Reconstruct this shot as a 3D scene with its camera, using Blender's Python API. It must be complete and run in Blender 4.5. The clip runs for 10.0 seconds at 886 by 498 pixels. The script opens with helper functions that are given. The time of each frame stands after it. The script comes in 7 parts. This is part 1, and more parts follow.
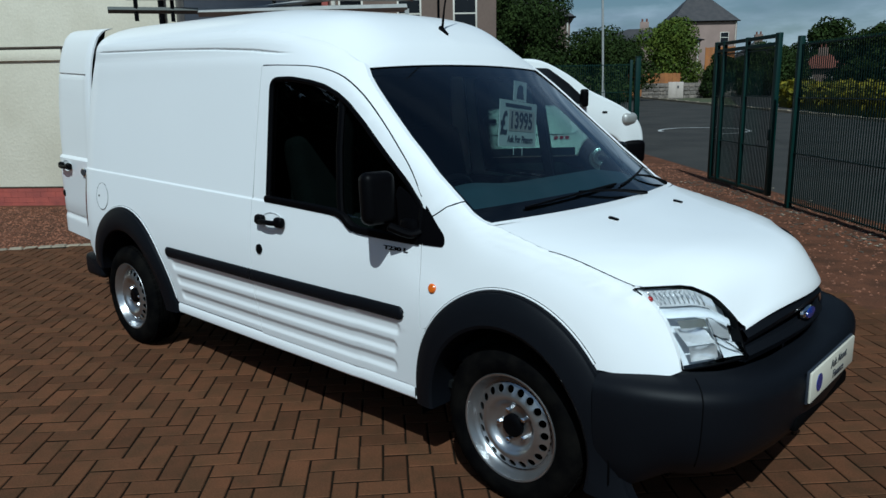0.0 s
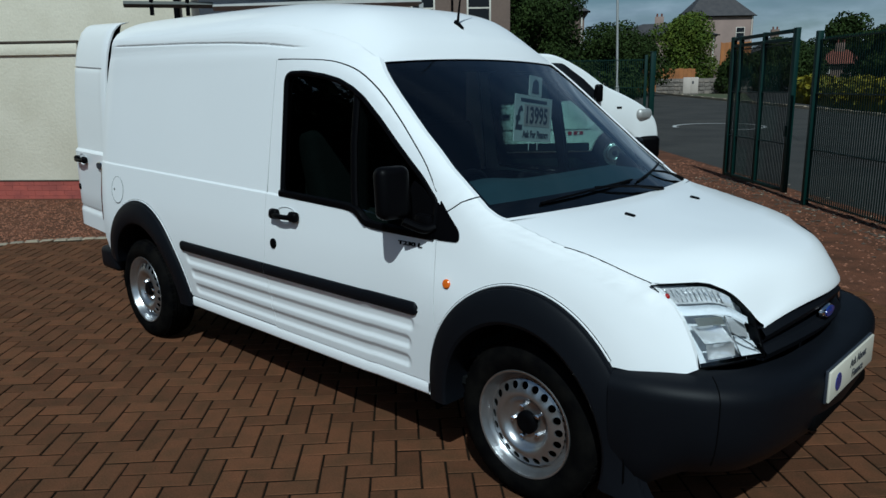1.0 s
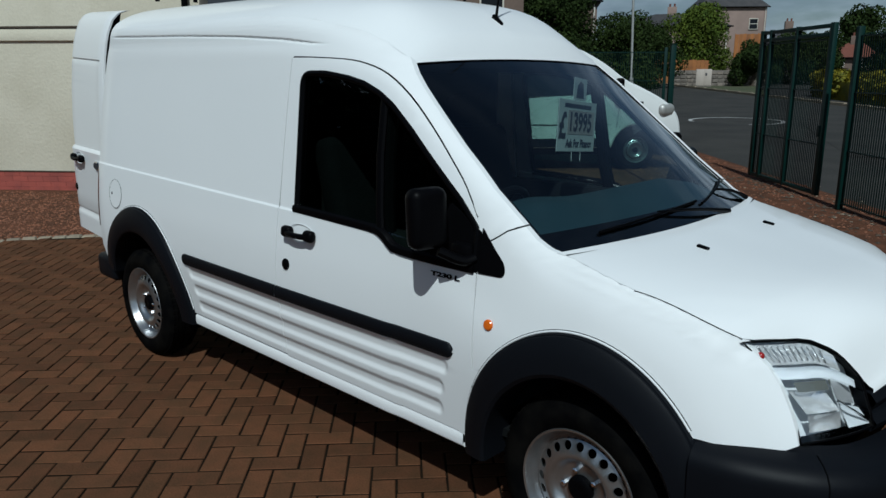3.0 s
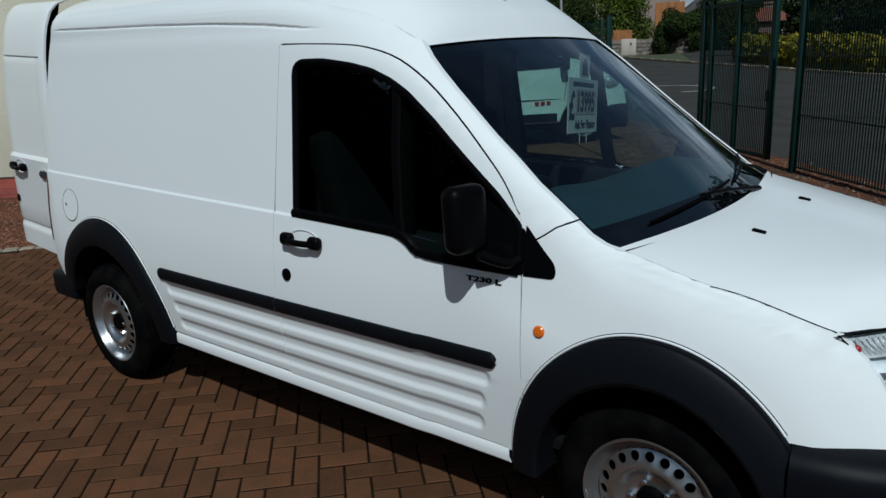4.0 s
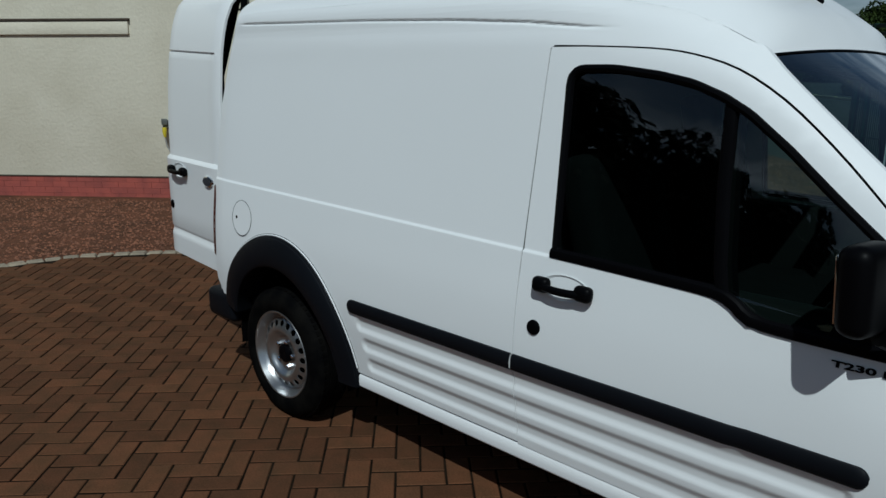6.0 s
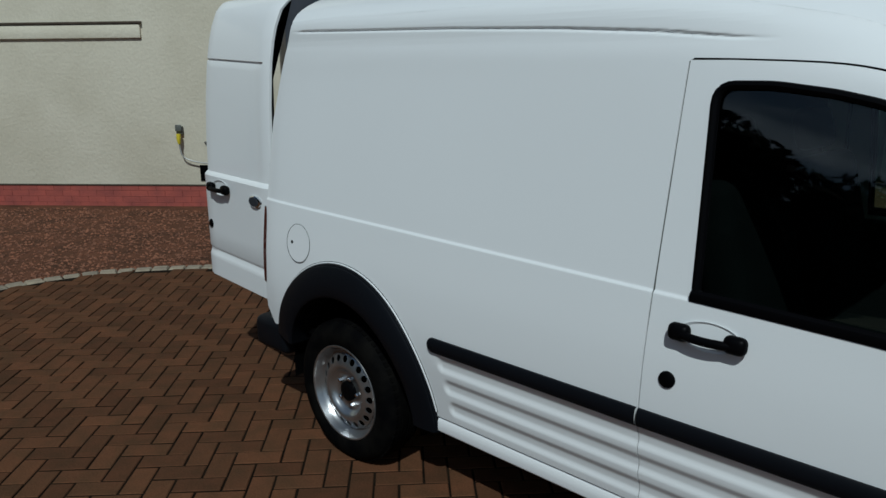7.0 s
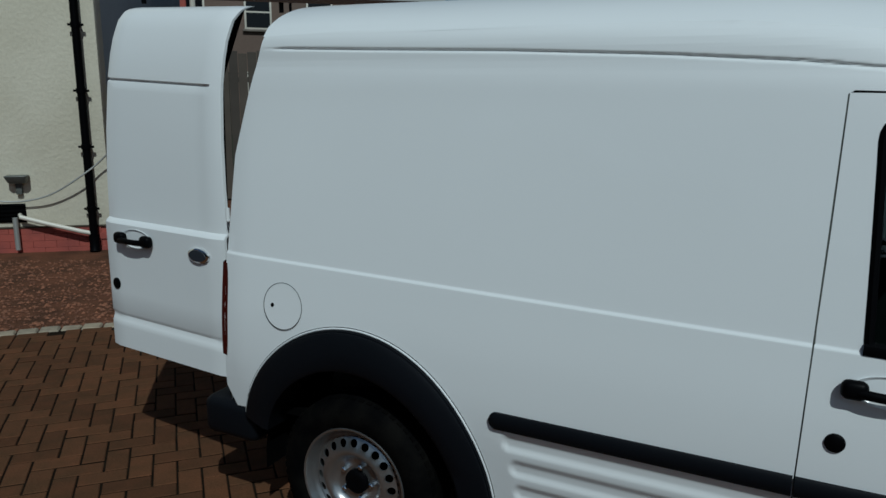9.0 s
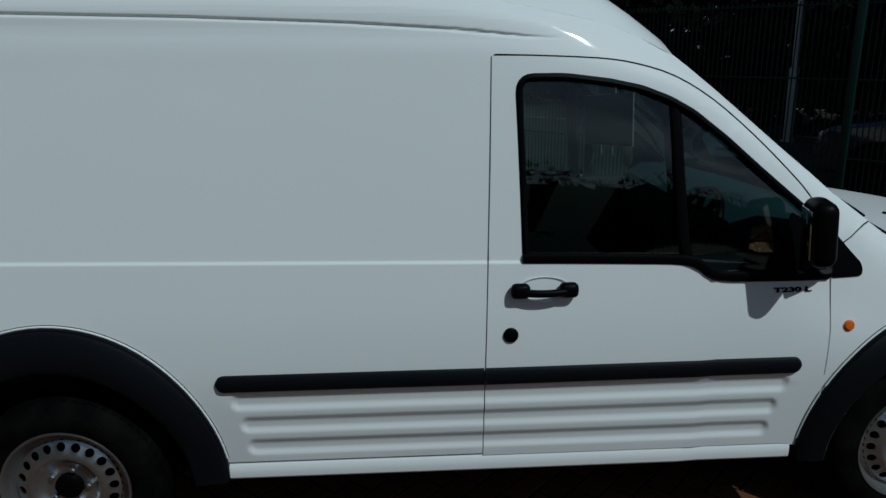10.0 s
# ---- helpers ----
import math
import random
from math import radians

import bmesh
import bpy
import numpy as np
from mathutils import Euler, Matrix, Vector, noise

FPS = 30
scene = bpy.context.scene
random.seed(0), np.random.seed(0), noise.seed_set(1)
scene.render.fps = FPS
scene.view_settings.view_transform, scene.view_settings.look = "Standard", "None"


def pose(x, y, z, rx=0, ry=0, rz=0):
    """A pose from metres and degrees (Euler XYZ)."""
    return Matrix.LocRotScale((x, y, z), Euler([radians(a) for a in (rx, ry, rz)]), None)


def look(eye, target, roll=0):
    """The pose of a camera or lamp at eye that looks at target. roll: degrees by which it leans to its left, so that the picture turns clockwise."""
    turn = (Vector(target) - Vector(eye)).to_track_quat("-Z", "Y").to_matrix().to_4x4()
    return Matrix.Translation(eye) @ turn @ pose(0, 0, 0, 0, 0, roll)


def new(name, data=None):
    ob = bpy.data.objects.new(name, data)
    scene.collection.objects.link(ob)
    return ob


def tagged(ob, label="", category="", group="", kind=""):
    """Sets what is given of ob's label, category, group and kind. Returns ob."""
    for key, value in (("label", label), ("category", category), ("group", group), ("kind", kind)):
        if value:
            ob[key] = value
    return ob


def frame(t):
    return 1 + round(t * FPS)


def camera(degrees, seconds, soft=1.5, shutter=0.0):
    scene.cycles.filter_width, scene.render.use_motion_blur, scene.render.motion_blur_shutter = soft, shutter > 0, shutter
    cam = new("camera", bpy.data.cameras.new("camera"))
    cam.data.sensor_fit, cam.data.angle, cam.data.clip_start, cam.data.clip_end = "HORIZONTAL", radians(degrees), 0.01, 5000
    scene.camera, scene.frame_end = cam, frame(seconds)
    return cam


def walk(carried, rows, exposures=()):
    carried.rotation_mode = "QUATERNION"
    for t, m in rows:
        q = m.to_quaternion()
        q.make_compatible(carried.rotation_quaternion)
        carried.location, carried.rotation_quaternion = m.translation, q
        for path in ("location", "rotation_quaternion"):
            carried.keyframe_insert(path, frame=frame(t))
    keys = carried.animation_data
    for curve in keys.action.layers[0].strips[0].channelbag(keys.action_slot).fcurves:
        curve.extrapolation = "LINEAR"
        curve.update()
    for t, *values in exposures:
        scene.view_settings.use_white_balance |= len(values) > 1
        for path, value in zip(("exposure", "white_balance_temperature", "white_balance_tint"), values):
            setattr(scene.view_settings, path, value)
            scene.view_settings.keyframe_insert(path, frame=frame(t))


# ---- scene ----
cam = camera(62.10, 10.0)
# seconds, eye, and its turn in degrees
PATH = [
    (0, 1.542, -2.811, 1.538, 77.82, 0.89, 42.41),
    (0.5, 1.543, -2.812, 1.539, 78.24, 1.08, 42.95),
    (1, 1.526, -2.808, 1.536, 77.46, 0.76, 43.40),
    (1.5, 1.487, -2.788, 1.541, 77.69, 0.96, 43.71),
    (2, 1.396, -2.728, 1.572, 75.56, -0.50, 43.71),
    (2.5, 1.264, -2.619, 1.605, 75.79, -0.14, 44.29),
    (2.7, 1.218, -2.584, 1.603, 76.39, -0.09, 44.82),
    (3.8, 0.855, -2.598, 1.598, 75.81, 1.82, 38.83),
    (4, 0.742, -2.607, 1.619, 74.90, 2.41, 38.29),
    (4.5, 0.540, -2.577, 1.614, 75.12, 0.28, 41.18),
    (5, 0.333, -2.504, 1.623, 77.31, -0.45, 44.47),
    (5.5, 0.114, -2.556, 1.598, 77.00, -0.71, 43.76),
    (5.7, 0.019, -2.622, 1.585, 76.63, -0.19, 44.29),
    (7, -0.588, -2.647, 1.647, 76.20, 0.44, 43.95),
    (7.5, -0.810, -2.708, 1.635, 76.86, 0.00, 41.06),
    (8, -1.074, -2.823, 1.671, 75.93, 1.01, 33.72),
    (8.5, -1.342, -2.821, 1.646, 77.68, 1.22, 32.25),
    (9, -1.571, -2.825, 1.649, 78.18, -0.50, 26.95),
    (9.5, -1.717, -2.917, 1.664, 75.50, 1.97, 11.39),
    (10, -1.793, -3.026, 1.697, 74.48, 0.44, -3.19),
]
walk(cam, [(t, pose(x, y, z, rx, ry, rz)) for t, x, y, z, rx, ry, rz in PATH],
     exposures=[(0, -0.20, 5330, -4), (1, -0.32, 5400, -4), (2.5, -0.43, 5570, -2), (4.5, -0.52, 5640, -1), (5.7, -0.60, 5640, -1), (7.5, -0.79, 5610, -2), (9, -0.93, 5510, -4), (10, -1.08, 5480, -5)])

# ---- light ----
world = bpy.data.worlds.new("sky")
scene.world = world
world.use_nodes = True
wn = world.node_tree
wn.nodes.clear()
SUN_EL, SUN_AZ = radians(49), radians(-50)      # the sun's height, and its bearing from +x
sun_way = Vector((math.cos(SUN_EL) * math.cos(SUN_AZ), math.cos(SUN_EL) * math.sin(SUN_AZ), math.sin(SUN_EL)))
sky = wn.nodes.new("ShaderNodeTexSky")
sky.sky_type, sky.sun_disc = "NISHITA", False
sky.sun_elevation, sky.sun_rotation = SUN_EL, math.pi / 2 - SUN_AZ
sky.air_density, sky.dust_density, sky.ozone_density = 1.0, 1.2, 1.5
coord = wn.nodes.new("ShaderNodeTexCoord")
stretch = wn.nodes.new("ShaderNodeMapping")
stretch.inputs["Scale"].default_value = (1.6, 1.6, 6.0)
puffs = wn.nodes.new("ShaderNodeTexNoise")
puffs.inputs["Scale"].default_value, puffs.inputs["Detail"].default_value, puffs.inputs["Roughness"].default_value = 2.2, 9, 0.58
cover = wn.nodes.new("ShaderNodeValToRGB")
cover.color_ramp.elements[0].position, cover.color_ramp.elements[1].position = 0.37, 0.60
greys = wn.nodes.new("ShaderNodeTexNoise")
greys.inputs["Scale"].default_value, greys.inputs["Detail"].default_value = 3.1, 6
tone = wn.nodes.new("ShaderNodeValToRGB")
tone.color_ramp.elements[0].position, tone.color_ramp.elements[1].position = 0.35, 0.68
tone.color_ramp.elements[0].color, tone.color_ramp.elements[1].color = (4.0, 4.8, 6.0, 1), (15.0, 16.0, 17.5, 1)
both = wn.nodes.new("ShaderNodeMixRGB")
back = wn.nodes.new("ShaderNodeBackground")
back.inputs["Strength"].default_value = 0.05
wout = wn.nodes.new("ShaderNodeOutputWorld")
wn.links.new(coord.outputs["Generated"], stretch.inputs["Vector"])
wn.links.new(stretch.outputs["Vector"], puffs.inputs["Vector"])
wn.links.new(stretch.outputs["Vector"], greys.inputs["Vector"])
wn.links.new(puffs.outputs["Fac"], cover.inputs["Fac"])
wn.links.new(greys.outputs["Fac"], tone.inputs["Fac"])
split = wn.nodes.new("ShaderNodeSeparateXYZ")          # the clouds thin out overhead
wn.links.new(coord.outputs["Generated"], split.inputs["Vector"])
thin = wn.nodes.new("ShaderNodeMapRange")
for socket, value in (("From Min", 0.20), ("From Max", 0.46), ("To Min", 1.0), ("To Max", 0.05)):
    thin.inputs[socket].default_value = value
wn.links.new(split.outputs["Z"], thin.inputs["Value"])
amount = wn.nodes.new("ShaderNodeMath")
amount.operation = "MULTIPLY"
wn.links.new(cover.outputs["Color"], amount.inputs[0])
wn.links.new(thin.outputs["Result"], amount.inputs[1])
wn.links.new(amount.outputs[0], both.inputs["Fac"])
wn.links.new(sky.outputs["Color"], both.inputs["Color1"])
wn.links.new(tone.outputs["Color"], both.inputs["Color2"])
wn.links.new(both.outputs["Color"], back.inputs["Color"])
wn.links.new(back.outputs["Background"], wout.inputs["Surface"])
sun = new("sun", bpy.data.lights.new("sun", "SUN"))
sun.data.energy, sun.data.angle, sun.data.color = 4.05, radians(0.6), (1.0, 0.97, 0.92)
sun.matrix_world = look(sun_way * 50, (0, 0, 0))


from mathutils.geometry import tessellate_polygon


# ---- materials ----
def material(name, base=(0.5, 0.5, 0.5), rough=0.5, metal=0.0, spots=None, scale=4.0, fine=60.0, vary=0.15, bump=0.0, bump_scale=80.0, coat=0.0, spec=0.5, per_piece=0.0, detail=6.0):
    """A surface with a base colour that varies at two scales, stains of a second colour, and a fine relief."""
    m = bpy.data.materials.new(name)
    m.use_nodes = True
    nt = m.node_tree
    b = nt.nodes["Principled BSDF"]
    b.inputs["Roughness"].default_value, b.inputs["Metallic"].default_value = rough, metal
    b.inputs["Coat Weight"].default_value, b.inputs["Coat Roughness"].default_value = coat, 0.04
    b.inputs["Specular IOR Level"].default_value = spec
    tc = nt.nodes.new("ShaderNodeNewGeometry")
    big = nt.nodes.new("ShaderNodeTexNoise")
    big.inputs["Scale"].default_value, big.inputs["Detail"].default_value = scale, detail
    small = nt.nodes.new("ShaderNodeTexNoise")
    small.inputs["Scale"].default_value, small.inputs["Detail"].default_value = fine, 4
    nt.links.new(tc.outputs["Position"], big.inputs["Vector"])
    nt.links.new(tc.outputs["Position"], small.inputs["Vector"])
    ramp = nt.nodes.new("ShaderNodeValToRGB")
    ramp.color_ramp.elements[0].position, ramp.color_ramp.elements[1].position = 0.38, 0.66
    ramp.color_ramp.elements[0].color = (*base, 1)
    ramp.color_ramp.elements[1].color = (*(spots or [c * (1 + vary) for c in base]), 1)
    nt.links.new(big.outputs["Fac"], ramp.inputs["Fac"])
    grain = nt.nodes.new("ShaderNodeMapRange")
    grain.inputs["To Min"].default_value, grain.inputs["To Max"].default_value = 1 - vary, 1 + vary
    nt.links.new(small.outputs["Fac"], grain.inputs["Value"])
    mul = nt.nodes.new("ShaderNodeMixRGB")
    mul.blend_type, mul.inputs["Fac"].default_value = "MULTIPLY", 1
    nt.links.new(ramp.outputs["Color"], mul.inputs["Color1"])
    nt.links.new(grain.outputs["Result"], mul.inputs["Color2"])
    last = mul
    if per_piece:
        info = nt.nodes.new("ShaderNodeObjectInfo")
        isl = nt.nodes.new("ShaderNodeNewGeometry")
        add = nt.nodes.new("ShaderNodeMath")
        add.operation = "ADD"
        nt.links.new(info.outputs["Random"], add.inputs[0])
        nt.links.new(isl.outputs["Random Per Island"], add.inputs[1])
        fr = nt.nodes.new("ShaderNodeMath")
        fr.operation = "FRACT"
        nt.links.new(add.outputs[0], fr.inputs[0])
        pr = nt.nodes.new("ShaderNodeValToRGB")
        for k, (at, tint) in enumerate(((0.0, (1 - per_piece, 1 - per_piece * 1.05, 1 - per_piece)), (0.5, (1, 1, 1)), (1.0, (1 + per_piece, 1 + per_piece * 0.75, 1 + per_piece * 0.6)))):
            el = pr.color_ramp.elements[k] if k < 2 else pr.color_ramp.elements.new(at)
            el.position, el.color = at, (*tint, 1)
        nt.links.new(fr.outputs[0], pr.inputs["Fac"])
        m2 = nt.nodes.new("ShaderNodeMixRGB")
        m2.blend_type, m2.inputs["Fac"].default_value = "MULTIPLY", 1
        nt.links.new(last.outputs["Color"], m2.inputs["Color1"])
        nt.links.new(pr.outputs["Color"], m2.inputs["Color2"])
        last = m2
    nt.links.new(last.outputs["Color"], b.inputs["Base Color"])
    if bump:
        rel = nt.nodes.new("ShaderNodeTexNoise")
        rel.inputs["Scale"].default_value, rel.inputs["Detail"].default_value = bump_scale, 5
        nt.links.new(tc.outputs["Position"], rel.inputs["Vector"])
        bu = nt.nodes.new("ShaderNodeBump")
        bu.inputs["Strength"].default_value, bu.inputs["Distance"].default_value = 0.6, bump
        nt.links.new(rel.outputs["Fac"], bu.inputs["Height"])
        nt.links.new(bu.outputs["Normal"], b.inputs["Normal"])
    return m


def glass(name, tint=(0.8, 0.9, 0.88), gloss=0.02):
    m = bpy.data.materials.new(name)
    m.use_nodes = True
    nt = m.node_tree
    nt.nodes.clear()
    out = nt.nodes.new("ShaderNodeOutputMaterial")
    tr = nt.nodes.new("ShaderNodeBsdfTransparent")
    tr.inputs["Color"].default_value = (*tint, 1)
    gl = nt.nodes.new("ShaderNodeBsdfGlossy")
    gl.inputs["Roughness"].default_value = gloss
    fz = nt.nodes.new("ShaderNodeFresnel")
    fz.inputs["IOR"].default_value = 1.52
    mx = nt.nodes.new("ShaderNodeMixShader")
    twice = nt.nodes.new("ShaderNodeMath")           # both faces of the pane reflect
    twice.operation, twice.use_clamp = "MULTIPLY", True
    twice.inputs[1].default_value = 1.8
    nt.links.new(fz.outputs["Fac"], twice.inputs[0])
    nt.links.new(twice.outputs[0], mx.inputs["Fac"])
    nt.links.new(tr.outputs["BSDF"], mx.inputs[1])
    nt.links.new(gl.outputs["BSDF"], mx.inputs[2])
    nt.links.new(mx.outputs["Shader"], out.inputs["Surface"])
    return m


PAINT = material("white car paint", (0.80, 0.81, 0.81), 0.50, spec=0.2, vary=0.012, scale=1.3, fine=300, coat=0.5)
PAINT_OLD = material("white van paint", (0.72, 0.74, 0.73), 0.35, vary=0.02, scale=1.1, fine=200, coat=0.4)
PLASTIC = material("dark grey moulded plastic", (0.0042, 0.0050, 0.0070), 0.48, spec=0.115, vary=0.16, scale=3, fine=250, bump=0.0006, bump_scale=700)
BLACK = material("black trim", (0.0018, 0.0018, 0.0023), 0.42, spec=0.05, vary=0.12, scale=5, fine=150)
RUBBER = material("tyre rubber", (0.0020, 0.0020, 0.0023), 0.7, spec=0.02, spots=(0.0055, 0.0051, 0.0046), vary=0.2, scale=12, fine=150, bump=0.001, bump_scale=300)
STEEL = material("silver wheel paint", (0.50, 0.51, 0.52), 0.28, metal=0.92, spots=(0.41, 0.41, 0.41), vary=0.06, scale=9, fine=200)
REFLECTOR = material("lamp reflector", (0.93, 0.94, 0.95), 0.16, metal=0.6, vary=0.03, scale=40)
LAMP_GREY = material("pale grey lamp plastic", (0.74, 0.77, 0.80), 0.22, metal=0.1, vary=0.04, scale=30)
CHROME = material("chrome", (0.78, 0.79, 0.80), 0.08, metal=1.0, vary=0.02)
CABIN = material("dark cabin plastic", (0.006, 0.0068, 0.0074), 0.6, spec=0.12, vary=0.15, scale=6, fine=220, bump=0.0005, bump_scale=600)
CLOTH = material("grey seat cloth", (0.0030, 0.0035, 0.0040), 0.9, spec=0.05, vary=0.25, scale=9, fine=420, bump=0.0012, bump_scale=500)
# the teal is the windscreen's reflection of the sky, put into the dashboard's colour
DASH = material("dashboard tinted with sky reflection", (0.012, 0.029, 0.038), 0.65, spec=0.3, vary=0.12, scale=6, fine=220)
# carries the shade of gaps and wheel wells in its colour; dark parts too
DARK = material("near-black gaps and dark parts", (0.0018, 0.0018, 0.002), 0.8, spec=0.03, vary=0.2)
SIDE_GLASS = glass("side glass", (0.46, 0.65, 0.56))
SCREEN_GLASS = glass("windscreen glass", (0.72, 0.90, 0.91))
CLEAR = glass("clear lamp lens", (0.95, 0.97, 0.98))
ORANGE = material("orange lamp plastic", (0.62, 0.125, 0.008), 0.22, vary=0.08, scale=30)
RED = material("red lamp plastic", (0.30, 0.012, 0.012), 0.2, vary=0.08, scale=30)
TAIL = material("dark red lamp plastic", (0.0510, 0.0030, 0.0030), 0.2, vary=0.08, scale=30)
BLUE = material("blue enamel", (0.012, 0.03, 0.19), 0.2, vary=0.05)
# white card darkened to grey-green: the cabin's shade is put into its colour
WHITE_CARD = material("white card with shade in its colour", (0.34, 0.40, 0.39), 0.4, vary=0.06)
PLATE = material("cream-white plate", (0.60, 0.57, 0.47), 0.45, vary=0.03)
INK = material("dark print", (0.02, 0.025, 0.035), 0.55, vary=0.1)
PAVER = material("red-brown block paver", (0.102, 0.0455, 0.0228), 0.88, spec=0.08, spots=(0.078, 0.0395, 0.0200), vary=0.42, scale=9, fine=130, bump=0.0035, bump_scale=150, per_piece=0.21)
JOINT = material("jointing sand", (0.008, 0.0055, 0.0035), 0.95, spec=0.05, spots=(0.017, 0.0115, 0.007), vary=0.3, scale=9, fine=180, bump=0.003, bump_scale=200)
SETT = material("pale granite sett", (0.30, 0.255, 0.185), 0.85, spots=(0.22, 0.18, 0.13), vary=0.2, scale=14, fine=120, bump=0.003, bump_scale=140, per_piece=0.18)
GRAVEL = material("red gravel", (0.130, 0.055, 0.031), 0.95, spots=(0.070, 0.034, 0.020), spec=0.12, vary=0.45, scale=3.2, fine=70, bump=0.02, bump_scale=55, detail=10)
PEBBLE = material("red chipping", (0.180, 0.078, 0.043), 0.9, vary=0.2, scale=30, per_piece=0.4)
ASPHALT = material("worn asphalt", (0.052, 0.050, 0.046), 0.9, spots=(0.038, 0.037, 0.035), spec=0.12, vary=0.22, scale=0.7, fine=60, bump=0.006, bump_scale=110)
EARTH = material("grass verge", (0.05, 0.062, 0.025), 0.95, spots=(0.075, 0.07, 0.035), vary=0.3, scale=0.6, fine=20, bump=0.02, bump_scale=30)
RENDER = material("cream roughcast render", (0.70, 0.65, 0.52), 0.92, spots=(0.62, 0.57, 0.445), vary=0.10, scale=1.3, fine=40, bump=0.008, bump_scale=26, detail=12)
REDPAINT = material("red painted brick", (0.33, 0.075, 0.055), 0.75, spots=(0.25, 0.06, 0.048), vary=0.18, scale=5, fine=60, bump=0.004, bump_scale=60, per_piece=0.07)
ROADPAINT = material("white road paint", (0.55, 0.55, 0.53), 0.7, spots=(0.3, 0.3, 0.29), vary=0.2, scale=5, fine=60)
GREEN = material("dark green powder coat", (0.003, 0.020, 0.017), 0.5, spec=0.18, vary=0.12, scale=3, fine=120)
LEAF = material("green leaves", (0.072, 0.096, 0.012), 0.7, spec=0.12, spots=(0.048, 0.078, 0.011), vary=0.3, scale=1.3, fine=18, per_piece=0.35)
LEAF_DARK = material("dark leaves", (0.026, 0.042, 0.010), 0.75, spec=0.08, spots=(0.014, 0.024, 0.006), vary=0.3, scale=0.9, fine=14, per_piece=0.35)
LEAF_BLACK = material("near-black leaves", (0.0060, 0.0090, 0.0045), 0.8, spec=0.04, spots=(0.0035, 0.0050, 0.0030), vary=0.3, scale=0.9, fine=14, per_piece=0.35)
LEAF_GOLD = material("yellow-green leaves", (0.20, 0.165, 0.010), 0.7, spec=0.15, spots=(0.095, 0.105, 0.016), vary=0.3, scale=2.2, fine=25, per_piece=0.3)
BARK = material("bark", (0.06, 0.045, 0.032), 0.95, vary=0.3, scale=6, bump=0.01, bump_scale=30)
PEBBLEDASH = material("pinkish roughcast", (0.27, 0.195, 0.165), 0.95, spots=(0.22, 0.16, 0.135), vary=0.12, scale=0.4, fine=12, bump=0.01, bump_scale=25)
BROWNSTONE = material("brown roughcast", (0.17, 0.12, 0.095), 0.95, spots=(0.14, 0.10, 0.08), vary=0.14, scale=0.5, fine=10)
SLATE = material("slate roof", (0.038, 0.036, 0.038), 0.7, spots=(0.055, 0.05, 0.05), vary=0.2, scale=1.5, fine=14)
ROOF_TILE = material("red roof tile", (0.13, 0.042, 0.026), 0.8, vary=0.2, scale=1.5)
CAR_BLUE = material("dark blue car paint", (0.008, 0.012, 0.026), 0.2, spec=0.5, coat=0.6, vary=0.05)
PANE = material("dark window glass", (0.008, 0.009, 0.011), 0.06, spec=0.3, vary=0.1)
TIMBER = material("orange-brown timber", (0.34, 0.135, 0.035), 0.7, spots=(0.26, 0.10, 0.03), vary=0.15, scale=2.2, fine=18, per_piece=0.15)
TIMBER_DARK = material("weathered timber", (0.060, 0.050, 0.040), 0.85, vary=0.2, scale=3, per_piece=0.2)
STONE = material("grey rubble stone", (0.20, 0.175, 0.15), 0.9, spots=(0.12, 0.105, 0.09), vary=0.25, scale=3, fine=25, bump=0.02, bump_scale=12, per_piece=0.3)
GALV = material("galvanised steel", (0.40, 0.40, 0.38), 0.5, metal=0.5, vary=0.12, scale=6)
CREAM = material("cream cabinet paint", (0.44, 0.38, 0.33), 0.6, vary=0.08)
WHITE_PVC = material("white plastic pipe", (0.62, 0.58, 0.50), 0.4, vary=0.08, scale=8)
YELLOW = material("yellow plastic", (0.62, 0.50, 0.03), 0.4, vary=0.05)
GREYBOX = material("grey plastic", (0.10, 0.105, 0.095), 0.5, vary=0.1)
SHADEWALL = material("side wall with shade in its colour", (0.22, 0.24, 0.27), 0.85, vary=0.1, scale=1.5, bump=0.004, bump_scale=40)


# ---- building blocks ----
def thing(name, label, category, at=(0, 0, 0), turn=0.0, group="", kind=""):
    ob = new(name)
    ob.empty_display_size = 0.1
    ob.matrix_basis = pose(*at, 0, 0, turn)
    return tagged(ob, label, category, group, kind)


def finish(name, bm, mat, smooth=35):
    me = bpy.data.meshes.new(name)
    bm.to_mesh(me)
    bm.free()
    for one in (mat if isinstance(mat, (list, tuple)) else [mat]):
        me.materials.append(one)
    if smooth:
        me.shade_smooth()
        me.set_sharp_from_angle(angle=radians(smooth))
    return me


def part(name, bm, mat, parent=None, label="", smooth=35):
    me = finish(name, bm, mat, smooth) if isinstance(bm, bmesh.types.BMesh) else bm
    ob = new(name, me)
    ob.parent = parent
    return tagged(ob, label)


